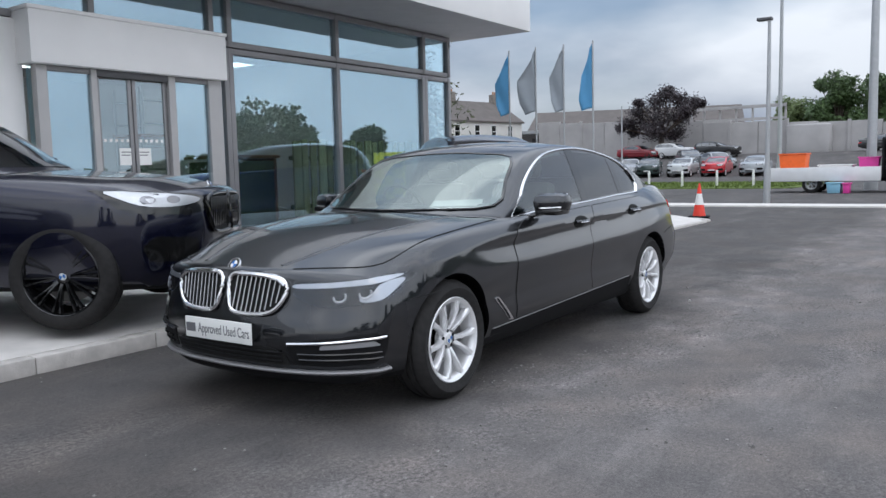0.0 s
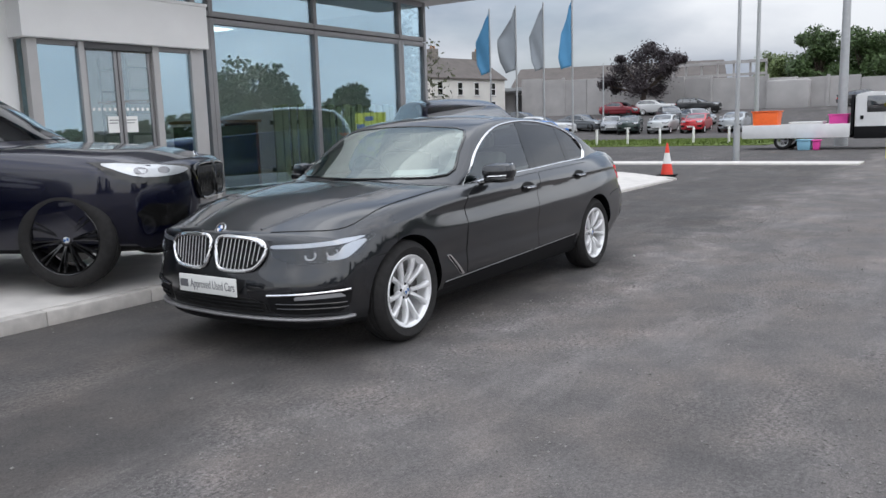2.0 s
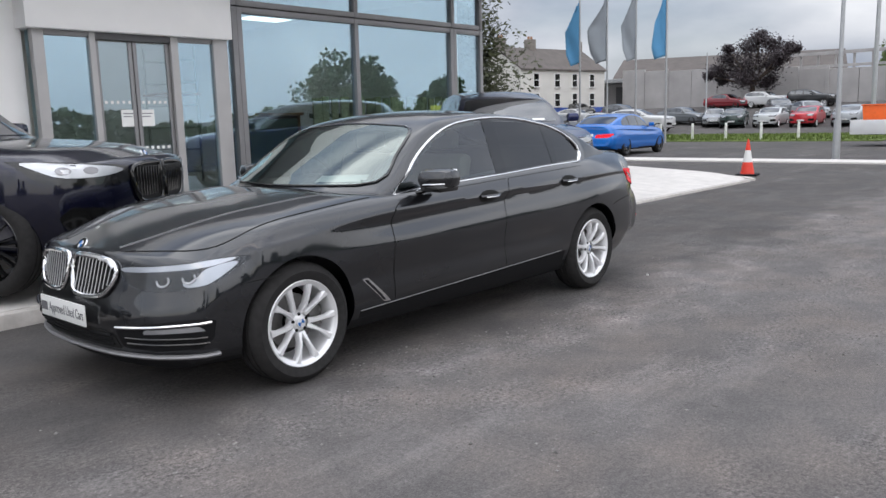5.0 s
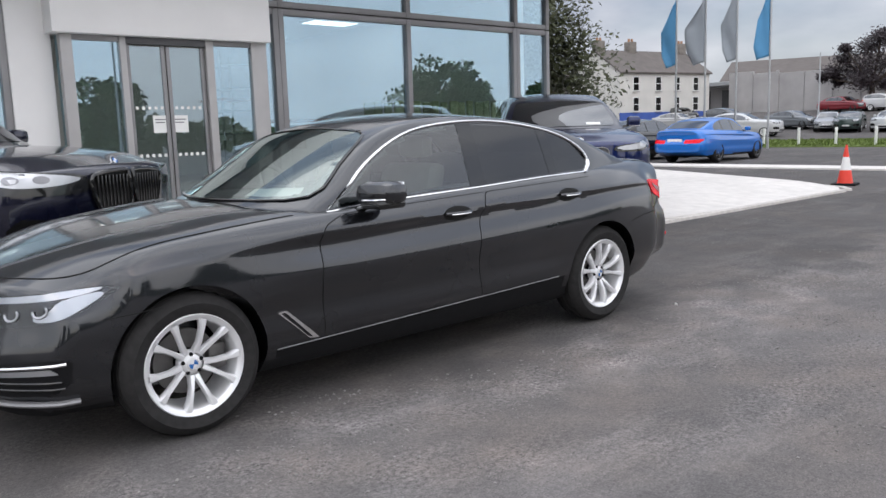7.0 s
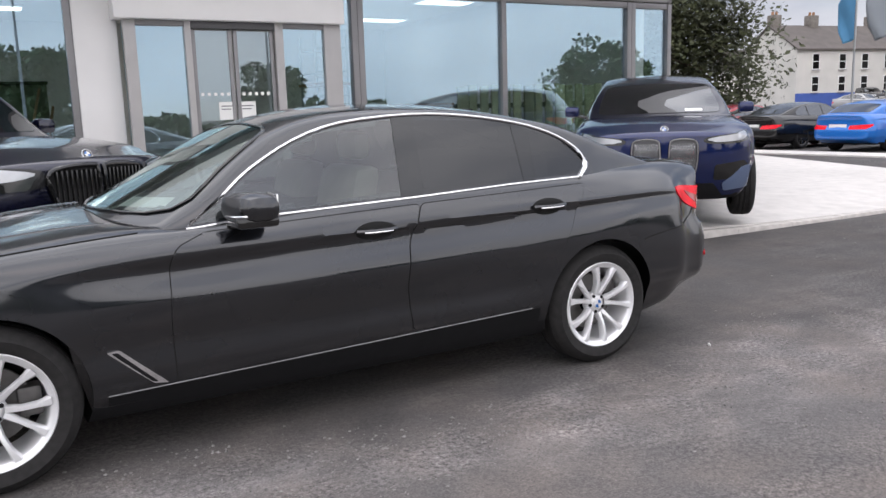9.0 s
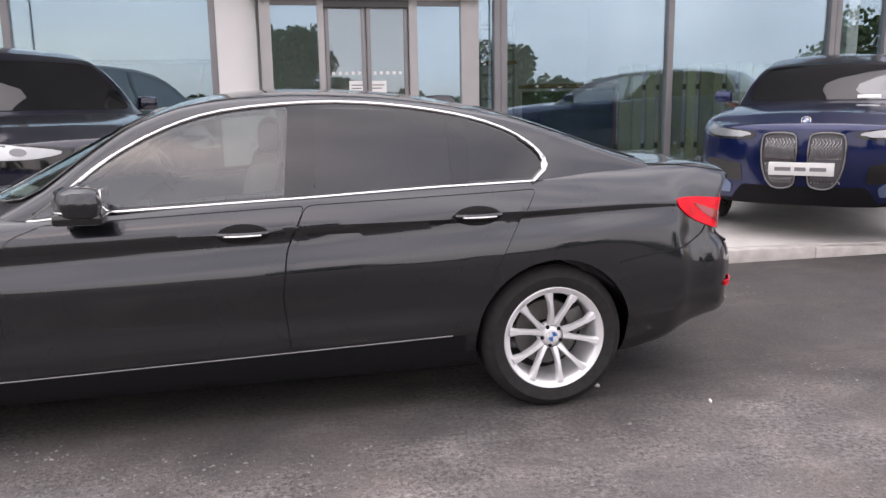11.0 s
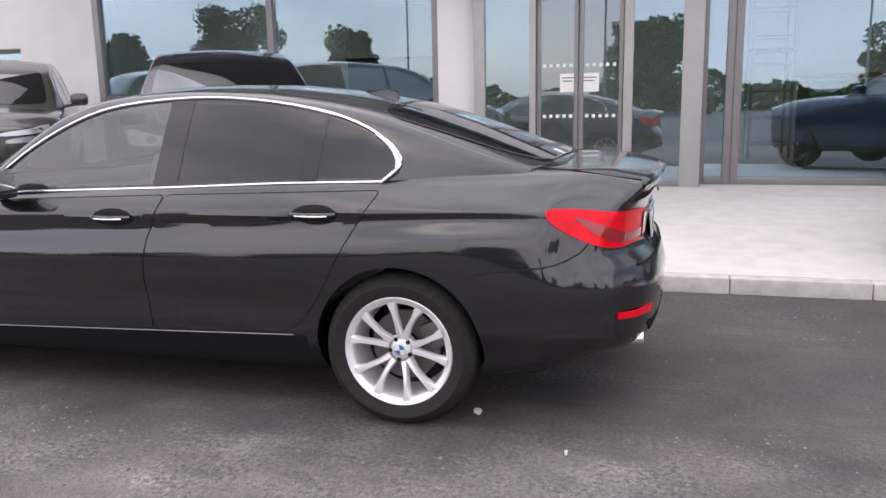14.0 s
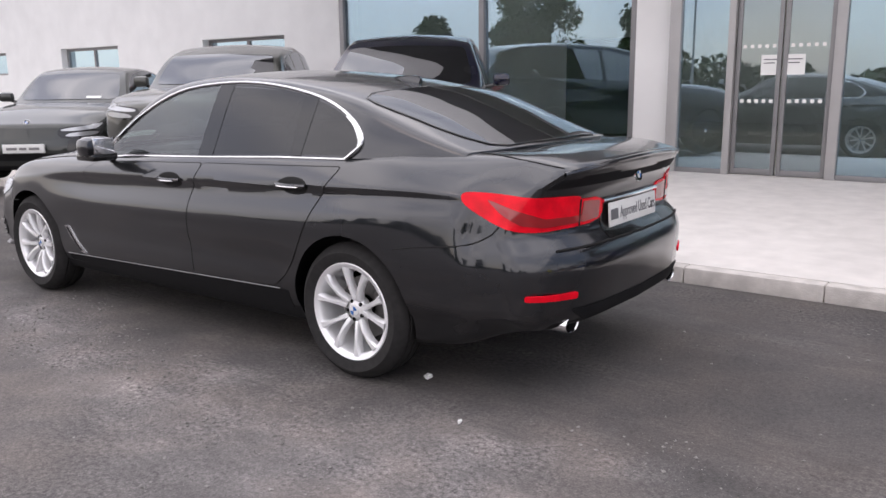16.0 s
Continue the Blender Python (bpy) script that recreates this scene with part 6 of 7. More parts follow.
far_coupe = plain_car("parked_coupe", pose(25.15, 10.45, 0, 0, 0, 183), COUPE, M["far_paint"], "bright blue coupe parked beyond the forecourt", 2.75, 0.334, 0.226, M["rimblack"], (5, 0.22), 0.10, group="cars beyond the forecourt")


def recolour(root, rgb):
    for o in (root, *root.children_recursive):
        o.color = (*rgb, 1)


recolour(far_coupe, (0.006, 0.15, 0.55))
for (x, y, rz), rgb, lb in (((25.4, 13.25, 178), (0.008, 0.008, 0.009), "black saloon parked beyond the forecourt"), ((25.6, 16.0, 180), (0.30, 0.01, 0.02), "dark red saloon parked beyond the forecourt")):
    k = copy_thing(far_coupe, pose(x, y, 0, 0, 0, rz))
    recolour(k, rgb)
    tagged(k, lb)

# rows of far parked cars across the road
far_suv = plain_car("parked_suv", pose(51, 22.2, ground_height(51, 0), 0, 0, 100), suv_shells(-0.4, 0.12), M["far_paint"], "white SUV parked in the far yard", 2.7, 0.34, 0.24, M["silver"], (5, 0.2), 0.12, group="cars in the far yard")
recolour(far_suv, (0.62, 0.62, 0.62))
far_rows = (
    # x, y, yaw, kind, colour, words
    (52, 25.6, 100, 1, (0.45, 0.46, 0.47), "silver estate car parked in the far yard"),
    (60, 33.5, 90, 0, (0.42, 0.42, 0.42), "silver saloon parked in the far yard"),
    (62, 30.2, 80, 1, (0.06, 0.065, 0.07), "dark grey car parked in the far yard"),
    (58, 22.6, 75, 0, (0.13, 0.14, 0.15), "grey saloon parked in the far yard"),
    (56, 20.5, 20, 0, (0.34, 0.35, 0.36), "silver-grey saloon parked in the far yard"),
    (55, 18.7, 15, 1, (0.035, 0.055, 0.05), "dark green car parked in the far yard"),
    (55, 16.3, 5, 1, (0.60, 0.62, 0.62), "white hatchback parked in the far yard"),
    (55, 13.8, 5, 1, (0.55, 0.03, 0.04), "red hatchback parked in the far yard"),
    (55, 11.1, 3, 1, (0.42, 0.44, 0.46), "silver hatchback parked in the far yard"),
    (60, 14.4, 40, 0, (0.30, 0.31, 0.32), "grey saloon parked in the far yard"),
    (62, 17.5, 30, 1, (0.14, 0.15, 0.16), "dark grey hatchback parked in the far yard"),
    (70, 23.9, 75, 0, (0.20, 0.012, 0.02), "dark red saloon parked high in the far yard"),
    (70, 20.4, 80, 1, (0.62, 0.62, 0.62), "white SUV parked high in the far yard"),
    (70, 16.6, 85, 1, (0.012, 0.012, 0.013), "black hatchback parked high in the far yard"),
    (72, 3.0, 85, 0, (0.03, 0.03, 0.03), "black car parked high in the far yard"),
    (66, 37.6, 60, 0, (0.02, 0.02, 0.022), "black saloon parked by the white house"),
)
for x, y, rz, kind, rgb, lb in far_rows:
    k = copy_thing(far_suv if kind else far_coupe, pose(x, y, ground_height(x, y), 0, 0, rz) @ Matrix.Scale(0.87 if kind else 0.93, 4))
    recolour(k, rgb)
    tagged(k, lb, group="cars in the far yard")

# ---------- kerbs, strips and grass ----------
kerb = tagged(empty("kerb"), "pale precast concrete kerb along the slab", "kerb", kind="structure")
bm = box(0, 0.905, KERB_Y, KERB_Y + 0.12, -0.06, slab_z(KERB_Y) + 0.003, 0.012)
kerb_stone = part("kerbstone", bm, M["kerb"], kerb)
kerb_stone.location.x = -20
for k in range(1, 37):
    o = new("kerbstone", kerb_stone.data)
    o.parent, o.location = kerb, Vector((-20 + 0.908 * k, 0, -kerb_drop(-20 + 0.908 * k + 0.45)))
    fall = kerb_drop(-20 + 0.908 * (k + 1)) - kerb_drop(-20 + 0.908 * k)
    o.rotation_euler.y = math.atan2(fall, 0.908)
for k, (x, y, a) in enumerate(((13.86, KERB_Y + 0.01, 35), (14.32, KERB_Y + 0.34, 66))):
    o = new("kerbstone", kerb_stone.data)
    o.parent, o.matrix_basis = kerb, pose(x, y, -0.07, 0, 0, a) @ Matrix.Translation((0, -KERB_Y, 0)) @ Matrix.Diagonal((0.55, 1, 1, 1))
tagged(link("pavement_strip", box(19.7, 20.9, -1.2, 26, -0.05, 0.045, 0.01), M["concrete"]), "narrow pale concrete footpath strip by the road", "pavement", kind="structure")
tagged(link("grass_bank", box(35.4, 46, 4.5, 44, -0.05, 0.05, 0.02), M["grass"]), "mown grass verge soil and thatch", "verge", kind="structure")

bm = bmesh.new()
rnd = random.Random(3)
for k in range(9000):
    x, y = rnd.uniform(35.45, 45.9), rnd.uniform(4.6, 30)
    a, hh = rnd.uniform(0, 6.28), rnd.uniform(0.05, 0.14)
    dx, dy = 0.05 * math.cos(a), 0.05 * math.sin(a)
    bm.faces.new((bm.verts.new((x - dx, y - dy, 0.045)), bm.verts.new((x + dx, y + dy, 0.045)), bm.verts.new((x + dy, y - dx, 0.045 + hh))))
tagged(link("grass", bm, M["grass"], smooth=False), "short green grass tufts on the verge", "grass", kind="stuff")

for k in range(9):
    o = tagged(link("verge_post", box(-0.05, 0.05, -0.05, 0.05, 0, 0.85, 0.01), M["plate"]), "short white wooden verge post", "post", "verge posts")
    o.location = (37.0, 6.6 + 1.75 * k, 0.03)

# ---------- cone, lamp posts, flags ----------
cone = tagged(empty("traffic_cone", pose(15.05, 2.42, 0.0, 0, 0, 12)), "red and white traffic cone beside the slab corner", "cone")
part("base", box(-0.23, 0.23, -0.23, 0.23, 0, 0.045, 0.02), M["blackmat"], cone)


def cone_ring(z0, z1):
    r = lambda z: 0.155 - 0.135 * z / 0.78
    bm = bmesh.new()
    add_tube(bm, (0, 0, z0), (0, 0, z1), r(z0), r(z1), 24)
    return bm


part("lower_body", cone_ring(0.045, 0.30), M["cone_red"], cone)
part("sleeve", cone_ring(0.301, 0.56), M["cone_white"], cone, "white reflective sleeve")
part("tip", cone_ring(0.561, 0.80), M["cone_red"], cone)


def lamp_post(x, y, h, r, head=0.5, label="tall grey steel lamp post"):
    p = tagged(empty("lamp_post", pose(x, y, ground_height(x, y))), label, "lamp post")
    part("pole", tube((0, 0, 0), (0, 0, h), r, r * 0.62, 14), M["steel"], p)
    part("base_sleeve", tube((0, 0, 0), (0, 0, 1.1), r * 1.35, r * 1.3, 14), M["steel"], p)
    if head:
        part("head", box(-0.12, 0.12, -0.08, head, h - 0.02, h + 0.07, 0.02), M["alu_dark"], p)
    return p


lamp_post(21.9, 2.5, 5.45, 0.075, 0.35)
lamp_post(46.8, 7.55, 11.0, 0.14, 0.0)
lamp_post(33.5, 1.10, 10.0, 0.20, 0.0, "thick pale grey steel mast")
lamp_post(58.0, 22.0, 5.4, 0.07, 0.0)

for k, (y, mt, sway) in enumerate(((13.64, "flag_blue", 0.5), (15.25, "flag_grey", 0.2), (16.86, "flag_grey", 0.9), (18.46, "flag_blue", 0.1))):
    f = tagged(empty("flagpole", pose(34.0, y, 0)), "grey flagpole with hanging banner flag", "flagpole", "row of flagpoles")
    part("pole", tube((0, 0, 0), (0, 0, 7.45), 0.055, 0.04, 12), M["steel"], f)
    bm = bmesh.new()
    rows = []
    for i in range(25):
        t = i / 24
        z = 7.35 - 3.2 * t
        wd = 0.16 + 0.80 * min(1, t * 2.6) * (1 - 0.35 * max(0, t - 0.8) / 0.2)
        row = []
        for j in range(9):
            u = j / 8
            row.append(bm.verts.new((0.10 * math.sin(5 * u + 6 * t + sway * 4) * u - 0.25 * u * sway, 0.05 + wd * u * (0.75 + 0.2 * math.sin(3 * t + sway * 7)), z - 0.35 * u * (1 - t) - 0.15 * u)))
        rows.append(row)
    for a, b in zip(rows, rows[1:]):
        for j in range(8):
            bm.faces.new((a[j], a[j + 1], b[j + 1], b[j]))
    fl = part("flag", bm, M[mt], f)
    fl.modifiers.new("cloth", "SOLIDIFY").thickness = 0.006


# ---------- flatbed truck ----------
tr = tagged(empty("flatbed_truck", pose(31.0, 0, 0)), "white flatbed truck loaded with plastic tubs", "truck")
part("chassis", box(-0.35, 0.35, -1.7, 4.1, 0.42, 0.56, 0.02), M["blackmat"], tr)
part("bed_floor", box(-1.0, 1.0, 0.35, 4.28, 0.56, 0.64, 0.01), M["truck_white"], tr)
for xa, xb in ((-1.04, -1.0), (1.0, 1.04)):
    part("side_board", box(xa, xb, 0.35, 4.28, 0.45, 0.98, 0.008), M["truck_white"], tr)
part("tail_board", box(-1.0, 1.0, 4.26, 4.30, 0.50, 0.98, 0.008), M["truck_white"], tr)
part("head_board", box(-1.0, 1.0, 0.26, 0.34, 0.56, 2.05, 0.01), M["blackmat"], tr)
bm = bmesh.new()
prof = [(0.20, 0.45), (0.20, 2.05), (-0.25, 2.15), (-0.95, 2.12), (-1.45, 1.50), (-1.95, 1.30), (-2.10, 0.95), (-2.10, 0.42)]
fr_ = [[bm.verts.new((sx, y, z)) for y, z in prof] for sx in (-0.98, 0.98)]
for k in range(len(prof)):
    bm.faces.new((fr_[0][k], fr_[0][(k + 1) % 8], fr_[1][(k + 1) % 8], fr_[1][k]))
bm.faces.new(fr_[0][::-1]), bm.faces.new(fr_[1])
bmesh.ops.recalc_face_normals(bm, faces=bm.faces)
bmesh.ops.bevel(bm, geom=bm.edges[:], offset=0.05, segments=2, affect="EDGES")
cab = part("cab", bm, M["truck_white"], tr)
part("cab_window", box(-0.995, -0.975, -0.95, -0.20, 1.38, 1.98, 0.008), M["screen"], cab)
part("cab_skirt", box(-0.995, -0.97, -1.30, 0.20, 0.40, 0.86, 0.01), M["blackmat"], cab)
part("cab_handle", box(-1.01, -0.985, -0.10, 0.02, 1.12, 1.26, 0.01), M["blackmat"], cab)
part("windscreen", box(-0.85, 0.85, -1.40, -1.0, 1.55, 2.0, 0.01), M["screen"], cab)
for y in (2.75, -1.35):
    wheel(tr, -0.82, y, 0.345, 0.345, 0.22, 0.22, (5, 0.2), -1, M["steel"]).rotation_euler = (0, 0, radians(-90))
    wheel(tr, 0.82, y, 0.345, 0.345, 0.22, 0.22, (5, 0.2), -1, M["steel"]).rotation_euler = (0, 0, radians(90))


def tub(name, x, y, z, w, d, h, material, label):
    bm = box(x - w / 2, x + w / 2, y - d / 2, y + d / 2, z, z + h, 0.03)
    for v in bm.verts:
        k = 0.86 + 0.14 * (v.co.z - z) / h
        v.co.x, v.co.y = x + (v.co.x - x) * k, y + (v.co.y - y) * k
    o = tagged(empty(name), label, "tub")
    part("tub_body", bm, material, o)
    part("rim", box(x - w / 2 - 0.03, x + w / 2 + 0.03, y - d / 2 - 0.03, y + d / 2 + 0.03, z + h + 0.003, z + h + 0.05, 0.012), material, o)


tub("orange_tub", 31.0, 3.55, 0.645, 0.9, 1.0, 0.85, M["orange"], "large orange plastic tub on the truck bed")
tub("pink_bag", 31.0, 0.85, 0.645, 0.6, 0.7, 0.65, M["pink"], "pink bundle on the truck bed")
tub("blue_crate", 29.6, 1.85, 0.0, 0.45, 0.5, 0.36, M["sky_blue"], "light blue plastic crate on the road")
tub("pink_crate", 29.6, 1.42, 0.0, 0.4, 0.25, 0.34, M["pink"], "pink plastic crate on the road")
tub("white_sack", 31.0, 2.0, 0.645, 0.9, 1.2, 0.38, M["paper"], "white sack on the truck bed")

# road sign board
sg = tagged(empty("road_sign_board", pose(20.2, -2.25, 0, 0, 0, 0)), "yellow and blue checked roadside sign board on feet", "sign")
part("board", box(-0.03, 0.03, -1.0, 0.48, 0.15, 1.95, 0.01), M["sign_yellow"], sg)
for k in range(6):
    for j in range(3):
        if (k + j) % 2 == 0:
            part("check", box(-0.036, -0.0305, -0.95 + 0.45 * j, -0.52 + 0.45 * j, 0.20 + 0.29 * k, 0.36 + 0.29 * k), M["sign_blue"], sg, smooth=False)
for y in (-0.9, 0.32):
    part("foot", box(-0.3, 0.3, y - 0.04, y + 0.04, 0, 0.10, 0.01), M["blackmat"], sg)
    part("leg", box(-0.025, 0.025, y - 0.025, y + 0.025, 0.10, 0.15), M["steel"], sg)


# ---------- far wall, sheds, house ----------
def building(name, label, m, wide, deep, eave, ridge, wall_mat, roof_mat, windows=(), chimneys=(), plinth=None):
    b = tagged(empty(name, m), label, "house")
    part("wall", box(0, wide, 0, deep, -0.5, eave), wall_mat, b, smooth=False)
    bm = bmesh.new()
    o = 0.25
    pr = [(-o, eave - 0.08), (deep / 2, ridge), (deep + o, eave - 0.08), (deep + o, eave + 0.06), (deep / 2, ridge + 0.16), (-o, eave + 0.06)]
    ends = [[bm.verts.new((x, y, z)) for y, z in pr] for x in (-0.15, wide + 0.15)]
    for k in range(6):
        bm.faces.new((ends[0][k], ends[0][(k + 1) % 6], ends[1][(k + 1) % 6], ends[1][k]))
    bm.faces.new(ends[0][::-1]), bm.faces.new(ends[1])
    bmesh.ops.recalc_face_normals(bm, faces=bm.faces)
    rf = part("roof", bm, roof_mat, b, smooth=False)
    for x in (0.0, wide):
        bm = bmesh.new()
        vs = [bm.verts.new((x + d, y, z)) for d in (0.0, 0.01 if x == 0 else -0.01) for y, z in ((0, eave - 0.01), (deep, eave - 0.01), (deep / 2, ridge))]
        bm.faces.new(vs[:3]), bm.faces.new(vs[3:][::-1])
        bm.faces.new((vs[0], vs[2], vs[5], vs[3])), bm.faces.new((vs[1], vs[4], vs[5], vs[2])), bm.faces.new((vs[0], vs[3], vs[4], vs[1]))
        bmesh.ops.recalc_face_normals(bm, faces=bm.faces)
        part("gable", bm, wall_mat, b, smooth=False)
    for x in chimneys:
        ch = part("chimney", box(x - 0.45, x + 0.45, deep / 2 - 0.4, deep / 2 + 0.4, ridge - 0.5, ridge + 1.0, 0.03), M["chimney"], rf)
        for q in (-0.2, 0.2):
            part("chimney_pot", tube((x + q, deep / 2, ridge + 1.0), (x + q, deep / 2, ridge + 1.3), 0.13, 0.11), M["timber"], ch)
    for x, z, w, h in windows:
        wd = empty("window")
        wd.parent = b
        part("frame", box(x - w / 2 - 0.08, x + w / 2 + 0.08, -0.05, 0.02, z - 0.08, z + h + 0.08), M["paper"], wd, smooth=False)
        part("pane", box(x - w / 2, x + w / 2, -0.07, -0.052, z, z + h), M["blackgloss"], wd, smooth=False)
        part("glazing_bar", box(x - w / 2, x + w / 2, -0.085, -0.0705, z + h / 2 - 0.03, z + h / 2 + 0.03), M["paper"], wd, smooth=False)
        part("window_sill", box(x - w / 2 - 0.12, x + w / 2 + 0.12, -0.14, -0.052, z - 0.16, z - 0.085), M["stone"], wd, smooth=False)
    if plinth:
        part("plinth", box(-0.02, wide + 0.02, -0.03, 0.03, -0.5, 0.75), plinth, b, smooth=False)
    return b


HA = -10
building("white_house", "two-storey white rendered house with slate roof and chimneys", pose(60.1, 41.1, 1.55, 0, 0, HA), 12.0, 6.8, 4.4, 6.6, M["house"], M["slate"],
         [(x, z, 0.62, 1.2) for x in (2.0, 4.9, 7.4, 10.0) for z in (0.9, 2.8)], (0.5, 4.6, 11.5), M["house_blue"])
building("grey_shed", "low grey shed with pitched roof behind the wall", pose(88, 47, 2.0, 0, 0, -72), 26, 14, 3.8, 6.4, M["stone"], M["slate"])
building("back_cottage", "small white cottage half hidden by the tree", pose(74, 62, 1.5, 0, 0, -52), 6, 5, 4.0, 6.2, M["house"], M["slate"])

wl_ = tagged(empty("far_wall"), "long grey concrete boundary wall behind the far yard", "wall", kind="structure")
for k in range(22):
    y0 = -18 + 2.6 * k
    top = 3.5 + 0.045 * (y0 + 18) + (0.12 if k % 3 == 0 else 0)
    part("wall_panel", box(76, 76.35, y0 + 0.02, y0 + 2.58, 1.2, top, 0.02), M["stone"], wl_, smooth=False)
    if k % 2 == 0:
        part("pier", box(75.85, 76.0, y0 - 0.12, y0 + 0.16, 1.2, top + 0.15, 0.02), M["stone"], wl_, smooth=False)
part("gatehouse", box(74.5, 78, 9.4, 13.0, 1.8, 4.5, 0.2), M["stone"], wl_)
shed = tagged(empty("open_shed"), "long flat-roofed grey store building behind the yard", "building", kind="")
part("back_wall", box(79, 79.3, 26, 46, 2.0, 4.8), M["stone"], shed, smooth=False)
part("roof", box(76.6, 84, 26, 46, 4.9, 5.3, 0.03), M["steel"], shed, smooth=False)
for y in (27, 31, 35, 39, 43):
    part("door_leaf", box(78.9, 78.98, y, y + 2.6, 2.2, 4.5), M["alu_dark"], shed, smooth=False)

fr = tagged(empty("steel_gantry"), "bare steel roof frame standing above the wall", "steel frame")
part("beam", box(80, 80.25, 14.2, 23.6, 6.55, 6.85), M["stone"], fr, smooth=False)
part("beam", box(80.05, 80.2, 14.2, 23.6, 5.35, 5.6), M["stone"], fr, smooth=False)
part("fascia", box(79.8, 80.0, 17.0, 23.6, 4.5, 5.2), M["house"], fr, smooth=False)
for y in (14.3, 15.8, 17.4, 19.0, 20.6, 22.2, 23.5):
    part("column", box(80.26, 80.45, y - 0.09, y + 0.09, 2.0, 6.9), M["stone"], fr, smooth=False)


# ---------- trees ----------
def tree(x, y, z, h, r, leaf, seed, label, trunk=0.3, crown_low=0.25, squash=1.0, count=5200, size=0.22, full=0.14, arms=()):
    rd = random.Random(seed)
    t = tagged(empty("tree", pose(x, y, z)), label, "tree")
    bm = bmesh.new()
    add_tube(bm, (0, 0, -0.2), (0, 0, h * 0.45), trunk, trunk * 0.6, 9)
    lobes = []
    for k in range(0 if arms else 46):
        a, e = rd.uniform(0, 6.28), rd.uniform(0.0, 1.0)
        rr = r * math.sqrt(rd.uniform(0.02, 0.86))
        c = Vector((rr * math.cos(a), rr * math.sin(a), h * (crown_low + (0.90 - crown_low) * e) * 1.0))
        c.x *= 1 - 0.45 * e
        c.y *= 1 - 0.45 * e
        lobes.append((c, r * rd.uniform(full, full + 0.2)))
        add_tube(bm, (0, 0, h * rd.uniform(0.2, 0.44)), c, trunk * 0.26, 0.03, 6)
    for y_, z_, r_ in arms:
        lobes.append((Vector((rd.uniform(-1.2, 1.2), y_, z_)), r_))
        add_tube(bm, (0, 0, h * 0.3), lobes[-1][0], trunk * 0.3, 0.03, 6)
    part("trunk", bm, M["bark"], t)
    vs, fs = [], []
    for k in range(count):
        c, lr = lobes[rd.randrange(len(lobes))]
        d = Vector((rd.gauss(0, 1), rd.gauss(0, 1), rd.gauss(0, 1) * squash))
        d = d * lr * 0.52 if arms else d.normalized() * lr * rd.uniform(0.55, 1.08)
        p = c + d
        u = Vector((rd.gauss(0, 1), rd.gauss(0, 1), rd.gauss(0, 1))).normalized()
        w = u.orthogonal().normalized()
        s = size * rd.uniform(0.5, 1.3)
        i = len(vs)
        vs += [p - u * s, p + w * s * 0.6, p + u * s, p - w * s * 0.6]
        fs.append((i, i + 1, i + 2, i + 3))
    me = bpy.data.meshes.new("crown")
    me.from_pydata([tuple(v) for v in vs], [], fs)
    me.materials.append(leaf)
    cr = new("crown", me)
    cr.parent = t
    return t


BEECH = ((3.3, 3.3, 0.8), (2.4, 4.4, 0.9), (0.9, 5.3, 0.95), (-0.5, 5.9, 0.85), (-1.7, 5.3, 0.9), (-3.1, 5.0, 0.6), (-4.0, 4.8, 0.35), (0.1, 4.0, 1.4), (-1.5, 3.6, 1.2), (1.6, 3.2, 1.1), (-2.6, 4.2, 0.8), (4.0, 2.9, 0.4), (0.3, 2.4, 1.2), (-1.0, 2.2, 0.9), (3.0, 2.5, 0.5), (1.9, 5.2, 0.4), (-0.2, 6.4, 0.4))
tree(72, 23.7, 1.9, 6.3, 5.6, M["leaf_dark"], 11, "dark copper beech tree with ragged crown", 0.3, squash=0.75, count=17000, size=0.12, arms=BEECH)
tree(86, 10.4, 2.0, 7.9, 3.6, M["leaf"], 12, "broad green tree behind the wall", 0.3, 0.3, count=12000, size=0.17)
tree(86, 6.2, 2.0, 7.5, 3.8, M["leaf"], 13, "broad green tree behind the wall", 0.3, 0.3, count=12000, size=0.17)
tree(88, 14.6, 2.0, 5.8, 3.2, M["leaf_light"], 14, "pale green tree behind the wall", 0.25, 0.2, count=10000, size=0.16)
tree(25.6, 24.2, 0, 11.0, 6.6, M["leaf_olive"], 15, "tall green tree beside the showroom corner", 0.35, 0.22, count=60000, size=0.13, full=0.24)
tree(31.0, 33.0, 0, 8.0, 3.8, M["leaf"], 16, "green tree beside the showroom corner", 0.3, 0.08, count=16000, size=0.14)
# trees and masts across the yard, seen mirrored in the glazing
for k, (x, y, h, r) in enumerate(((48.5, -40, 7.6, 5.2), (56, -44, 6.0, 4.0), (62.5, -40, 5.9, 3.4), (3, -40, 6.4, 4.0), (-28, -40, 8.9, 4.6), (-38, -40, 7.0, 3.0), (-19, -42, 6.6, 3.2), (19.5, -44, 5.6, 3.2))):
    tree(x, y, 0, h, r, M["leaf"], 30 + k, "broad green tree across the yard", 0.3, 0.12, count=9000, size=0.22)
hd = bmesh.new()
rd = random.Random(5)
for k in range(9000):
    x = rd.uniform(-60, 70)
    p = Vector((x, -48 + rd.uniform(-1.5, 1.5), rd.uniform(0, 1) ** 0.8 * (2.2 + 0.7 * math.sin(x * 0.3) + 0.4 * math.sin(x * 1.1))))
    u = Vector((rd.gauss(0, 1), rd.gauss(0, 1), rd.gauss(0, 1))).normalized() * 0.35
    w = u.orthogonal().normalized() * 0.25
    hd.faces.new([hd.verts.new(q) for q in (p - u, p + w, p + u, p - w)])
tagged(link("hedge", hd, M["leaf"], smooth=False), "overgrown green hedge along the far side of the yard", "hedge", kind="stuff")
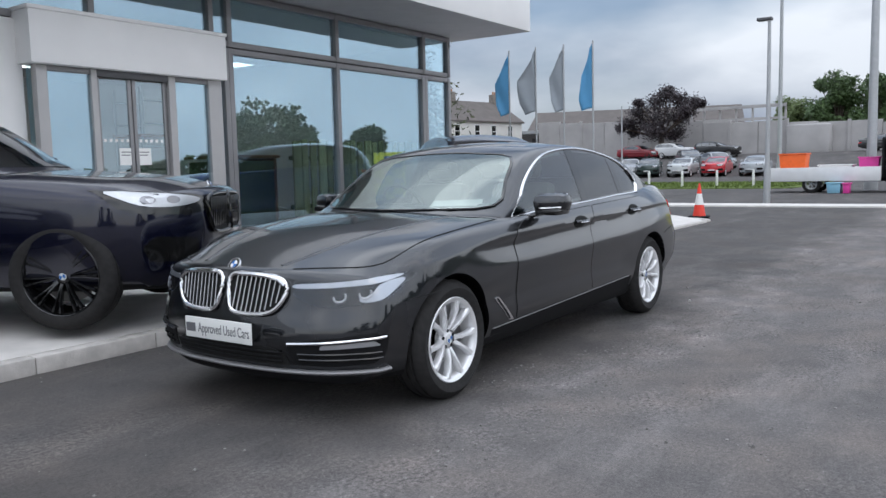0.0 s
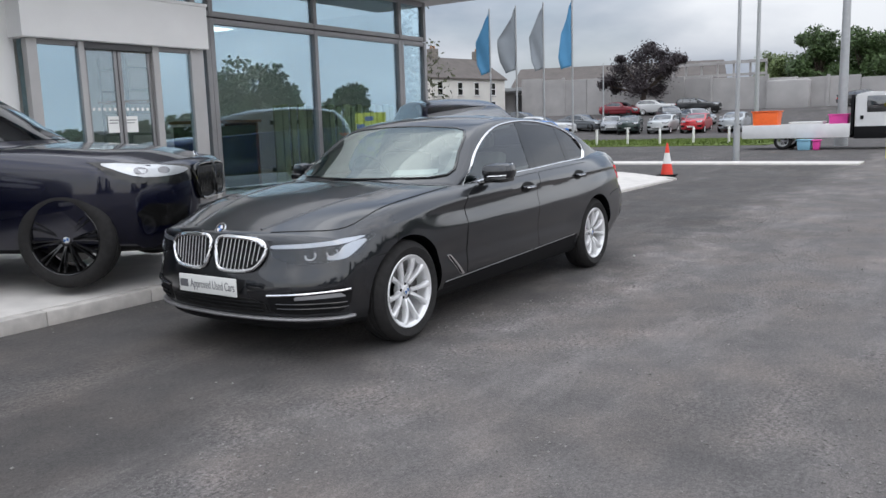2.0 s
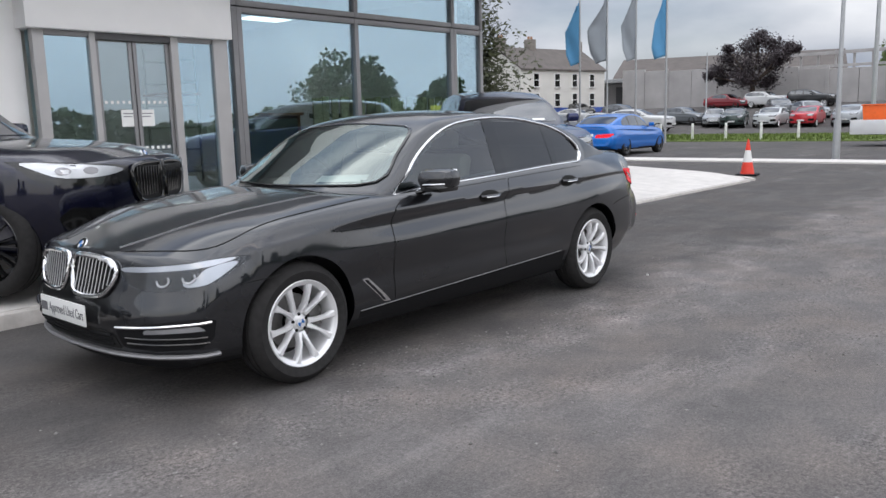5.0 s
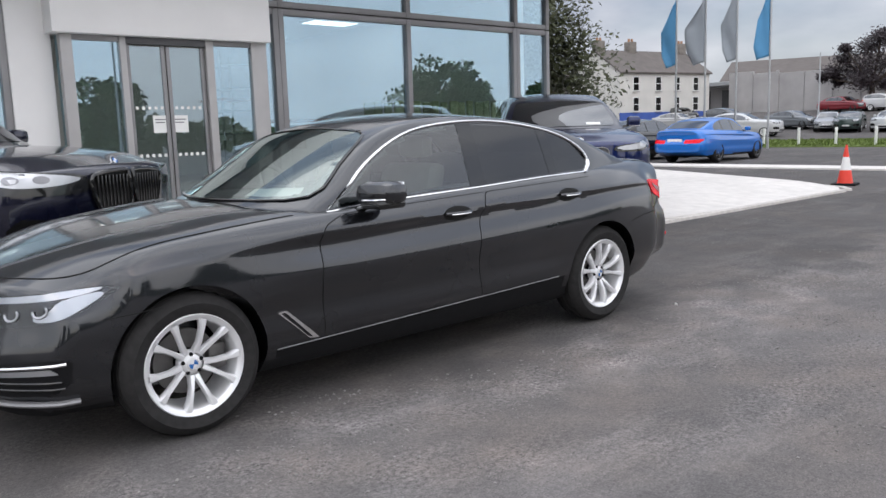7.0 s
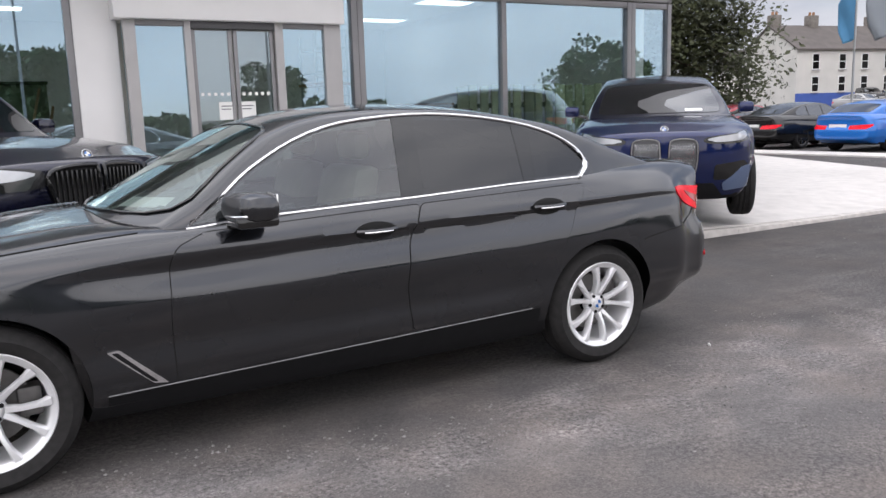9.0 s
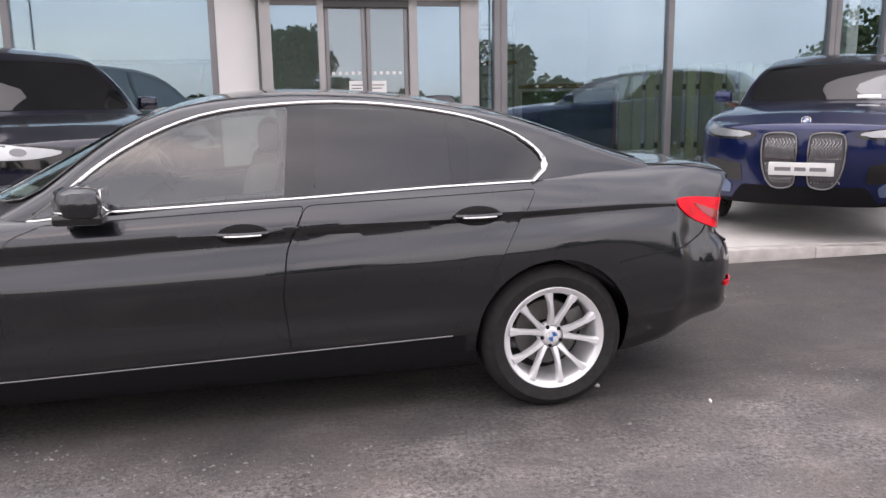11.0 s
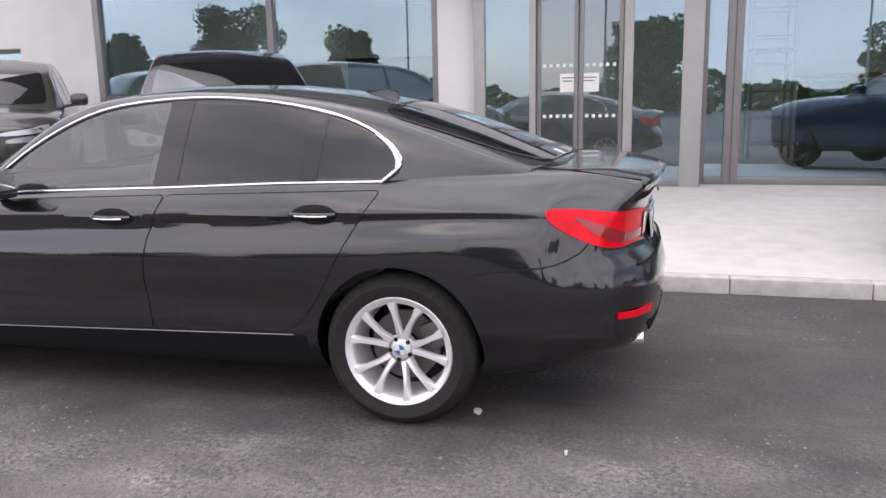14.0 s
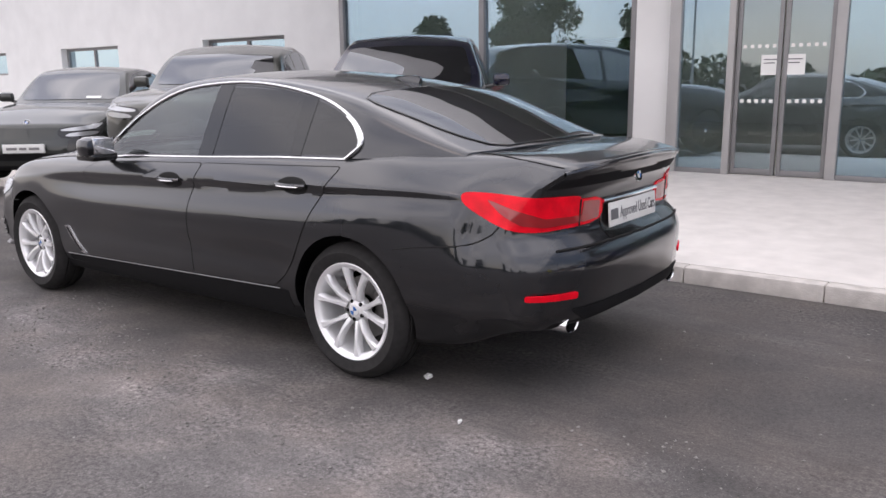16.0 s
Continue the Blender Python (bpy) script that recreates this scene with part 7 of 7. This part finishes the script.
for x, y in ((1.5, -20), (13, -24), (-9, -24)):
    lamp_post(x, y, 8.0, 0.07, 1.2)

# ---------- inside the showroom ----------
bl = tagged(empty("timber_partition"), "low boxed counter with timber end panel inside the showroom", "counter")
part("body", box(5.95, 7.2, 8.15, 9.1, FLOOR_Z, FLOOR_Z + 1.25, 0.02), M["green_wall"], bl)
part("end_panel", box(7.21, 7.27, 8.15, 9.1, FLOOR_Z, FLOOR_Z + 1.3, 0.01), M["timber"], bl)
part("top", box(5.9, 7.32, 8.1, 9.15, FLOOR_Z + 1.303, FLOOR_Z + 1.36, 0.01), M["timber"], bl)
scr = tagged(empty("slatted_screen"), "olive vertical board screen behind the showroom window", "screen")
for k in range(17):
    x = 6.95 + 0.225 * k
    part("board", box(x, x + 0.15 + 0.05 * (k % 3 == 0), 7.35, 7.39, FLOOR_Z + 0.02, 1.86 + 0.03 * (k % 2), 0.004), M["screen_board"], scr)
for z in (0.6, 1.5):
    part("batten", box(6.9, 10.7, 7.40, 7.44, z, z + 0.08, 0.004), M["green_wall"], scr)
tw = tagged(empty("scaffold_tower"), "narrow steel scaffold tower inside the showroom", "scaffold")
for x in (5.35, 5.95):
    for y in (9.6, 10.4):
        part("standard", tube((x, y, FLOOR_Z), (x, y, 2.9), 0.024), M["steel"], tw)
for k in range(6):
    for y in (9.6, 10.4):
        part("rung", tube((5.35, y, FLOOR_Z + 0.3 + 0.42 * k), (5.95, y, FLOOR_Z + 0.3 + 0.42 * k), 0.02), M["steel"], tw)
part("platform", box(5.3, 6.0, 9.55, 10.45, 2.0, 2.05), M["timber"], tw)
pt = tagged(empty("board_partition"), "olive board partition leaning in the showroom", "partition")
part("board", box(-1.0, 0.9, 8.6, 8.7, FLOOR_Z, 2.0, 0.01), M["green_wall"], pt)
part("top_rail", box(-1.02, 0.92, 8.58, 8.72, 2.003, 2.05, 0.005), M["blackmat"], pt)
for a, b in (((0.35, 8.3, FLOOR_Z), (0.80, 8.5, 1.95)), ((0.62, 8.25, FLOOR_Z), (0.95, 8.5, 1.7))):
    tagged(link("leaning_pole", tube(a, b, 0.018), M["timber"]), "thin pale pole leaning on the partition", "pole")

# ---------- loose stones on the asphalt ----------
STONE = mat("loose_stone_chips", (0.21, 0.20, 0.19), 0.9, 0, 0.5, 40.0)
rd = random.Random(9)
vs, fs, tries = [], [], 0
while len(fs) < 8 * 22000 and tries < 400000:
    tries += 1
    x, y = rd.uniform(-6, 9), rd.uniform(-5.6, 1.7)
    if -0.9 < x < 4.0 and abs(y) < 0.75:
        continue
    w = noise.fractal(Vector((x * 0.5, y * 1.1, 3.1)), 0.9, 2.1, 5) + 0.42 * math.exp(-(((y + 1.45) / 0.32) ** 2)) + 0.12 * math.exp(-(((y + 3.0) / 0.5) ** 2)) - 0.15 * (y > -0.9)
    if w < rd.uniform(0.10, 0.95) and rd.random() > 0.012:
        continue
    s = 0.0025 + 0.0105 * rd.random() ** 5
    a = rd.uniform(0, 3.14)
    ca, sa = math.cos(a) * s, math.sin(a) * s
    k, e, t = len(vs), rd.uniform(0.5, 1.0), rd.uniform(0.5, 1.0)
    vs += [(x + ca, y + sa, s * 0.3), (x - sa * e, y + ca * e, s * 0.2), (x - ca, y - sa, s * 0.35), (x + sa * e, y - ca * e, s * 0.25), (x, y, s * t), (x, y, -s * 0.3)]
    fs += [(k, k + 1, k + 4), (k + 1, k + 2, k + 4), (k + 2, k + 3, k + 4), (k + 3, k, k + 4), (k + 1, k, k + 5), (k + 2, k + 1, k + 5), (k + 3, k + 2, k + 5), (k, k + 3, k + 5)]
me = bpy.data.meshes.new("gravel")
me.from_pydata(vs, [], fs)
me.materials.append(STONE)
tagged(new("gravel", me), "scattered pale stone chips on the asphalt", "gravel", kind="stuff")
for x, y, s in ((3.27, -0.68, 0.020), (3.70, -1.02, 0.010)):
    bm = bmesh.new()
    for k in range(7):
        a = rd.uniform(0, 6.28)
        add_box(bm, x - s * rd.random(), x + s * rd.uniform(0.2, 1), y + rd.uniform(-s, s), y + rd.uniform(-s, s) + s * 0.5, 0.001 * k, 0.001 * k + 0.012, 0.002)
    tagged(link("paper_scrap", bm, M["paper"]), "crumpled white scrap lying on the asphalt", "litter", "litter scraps")
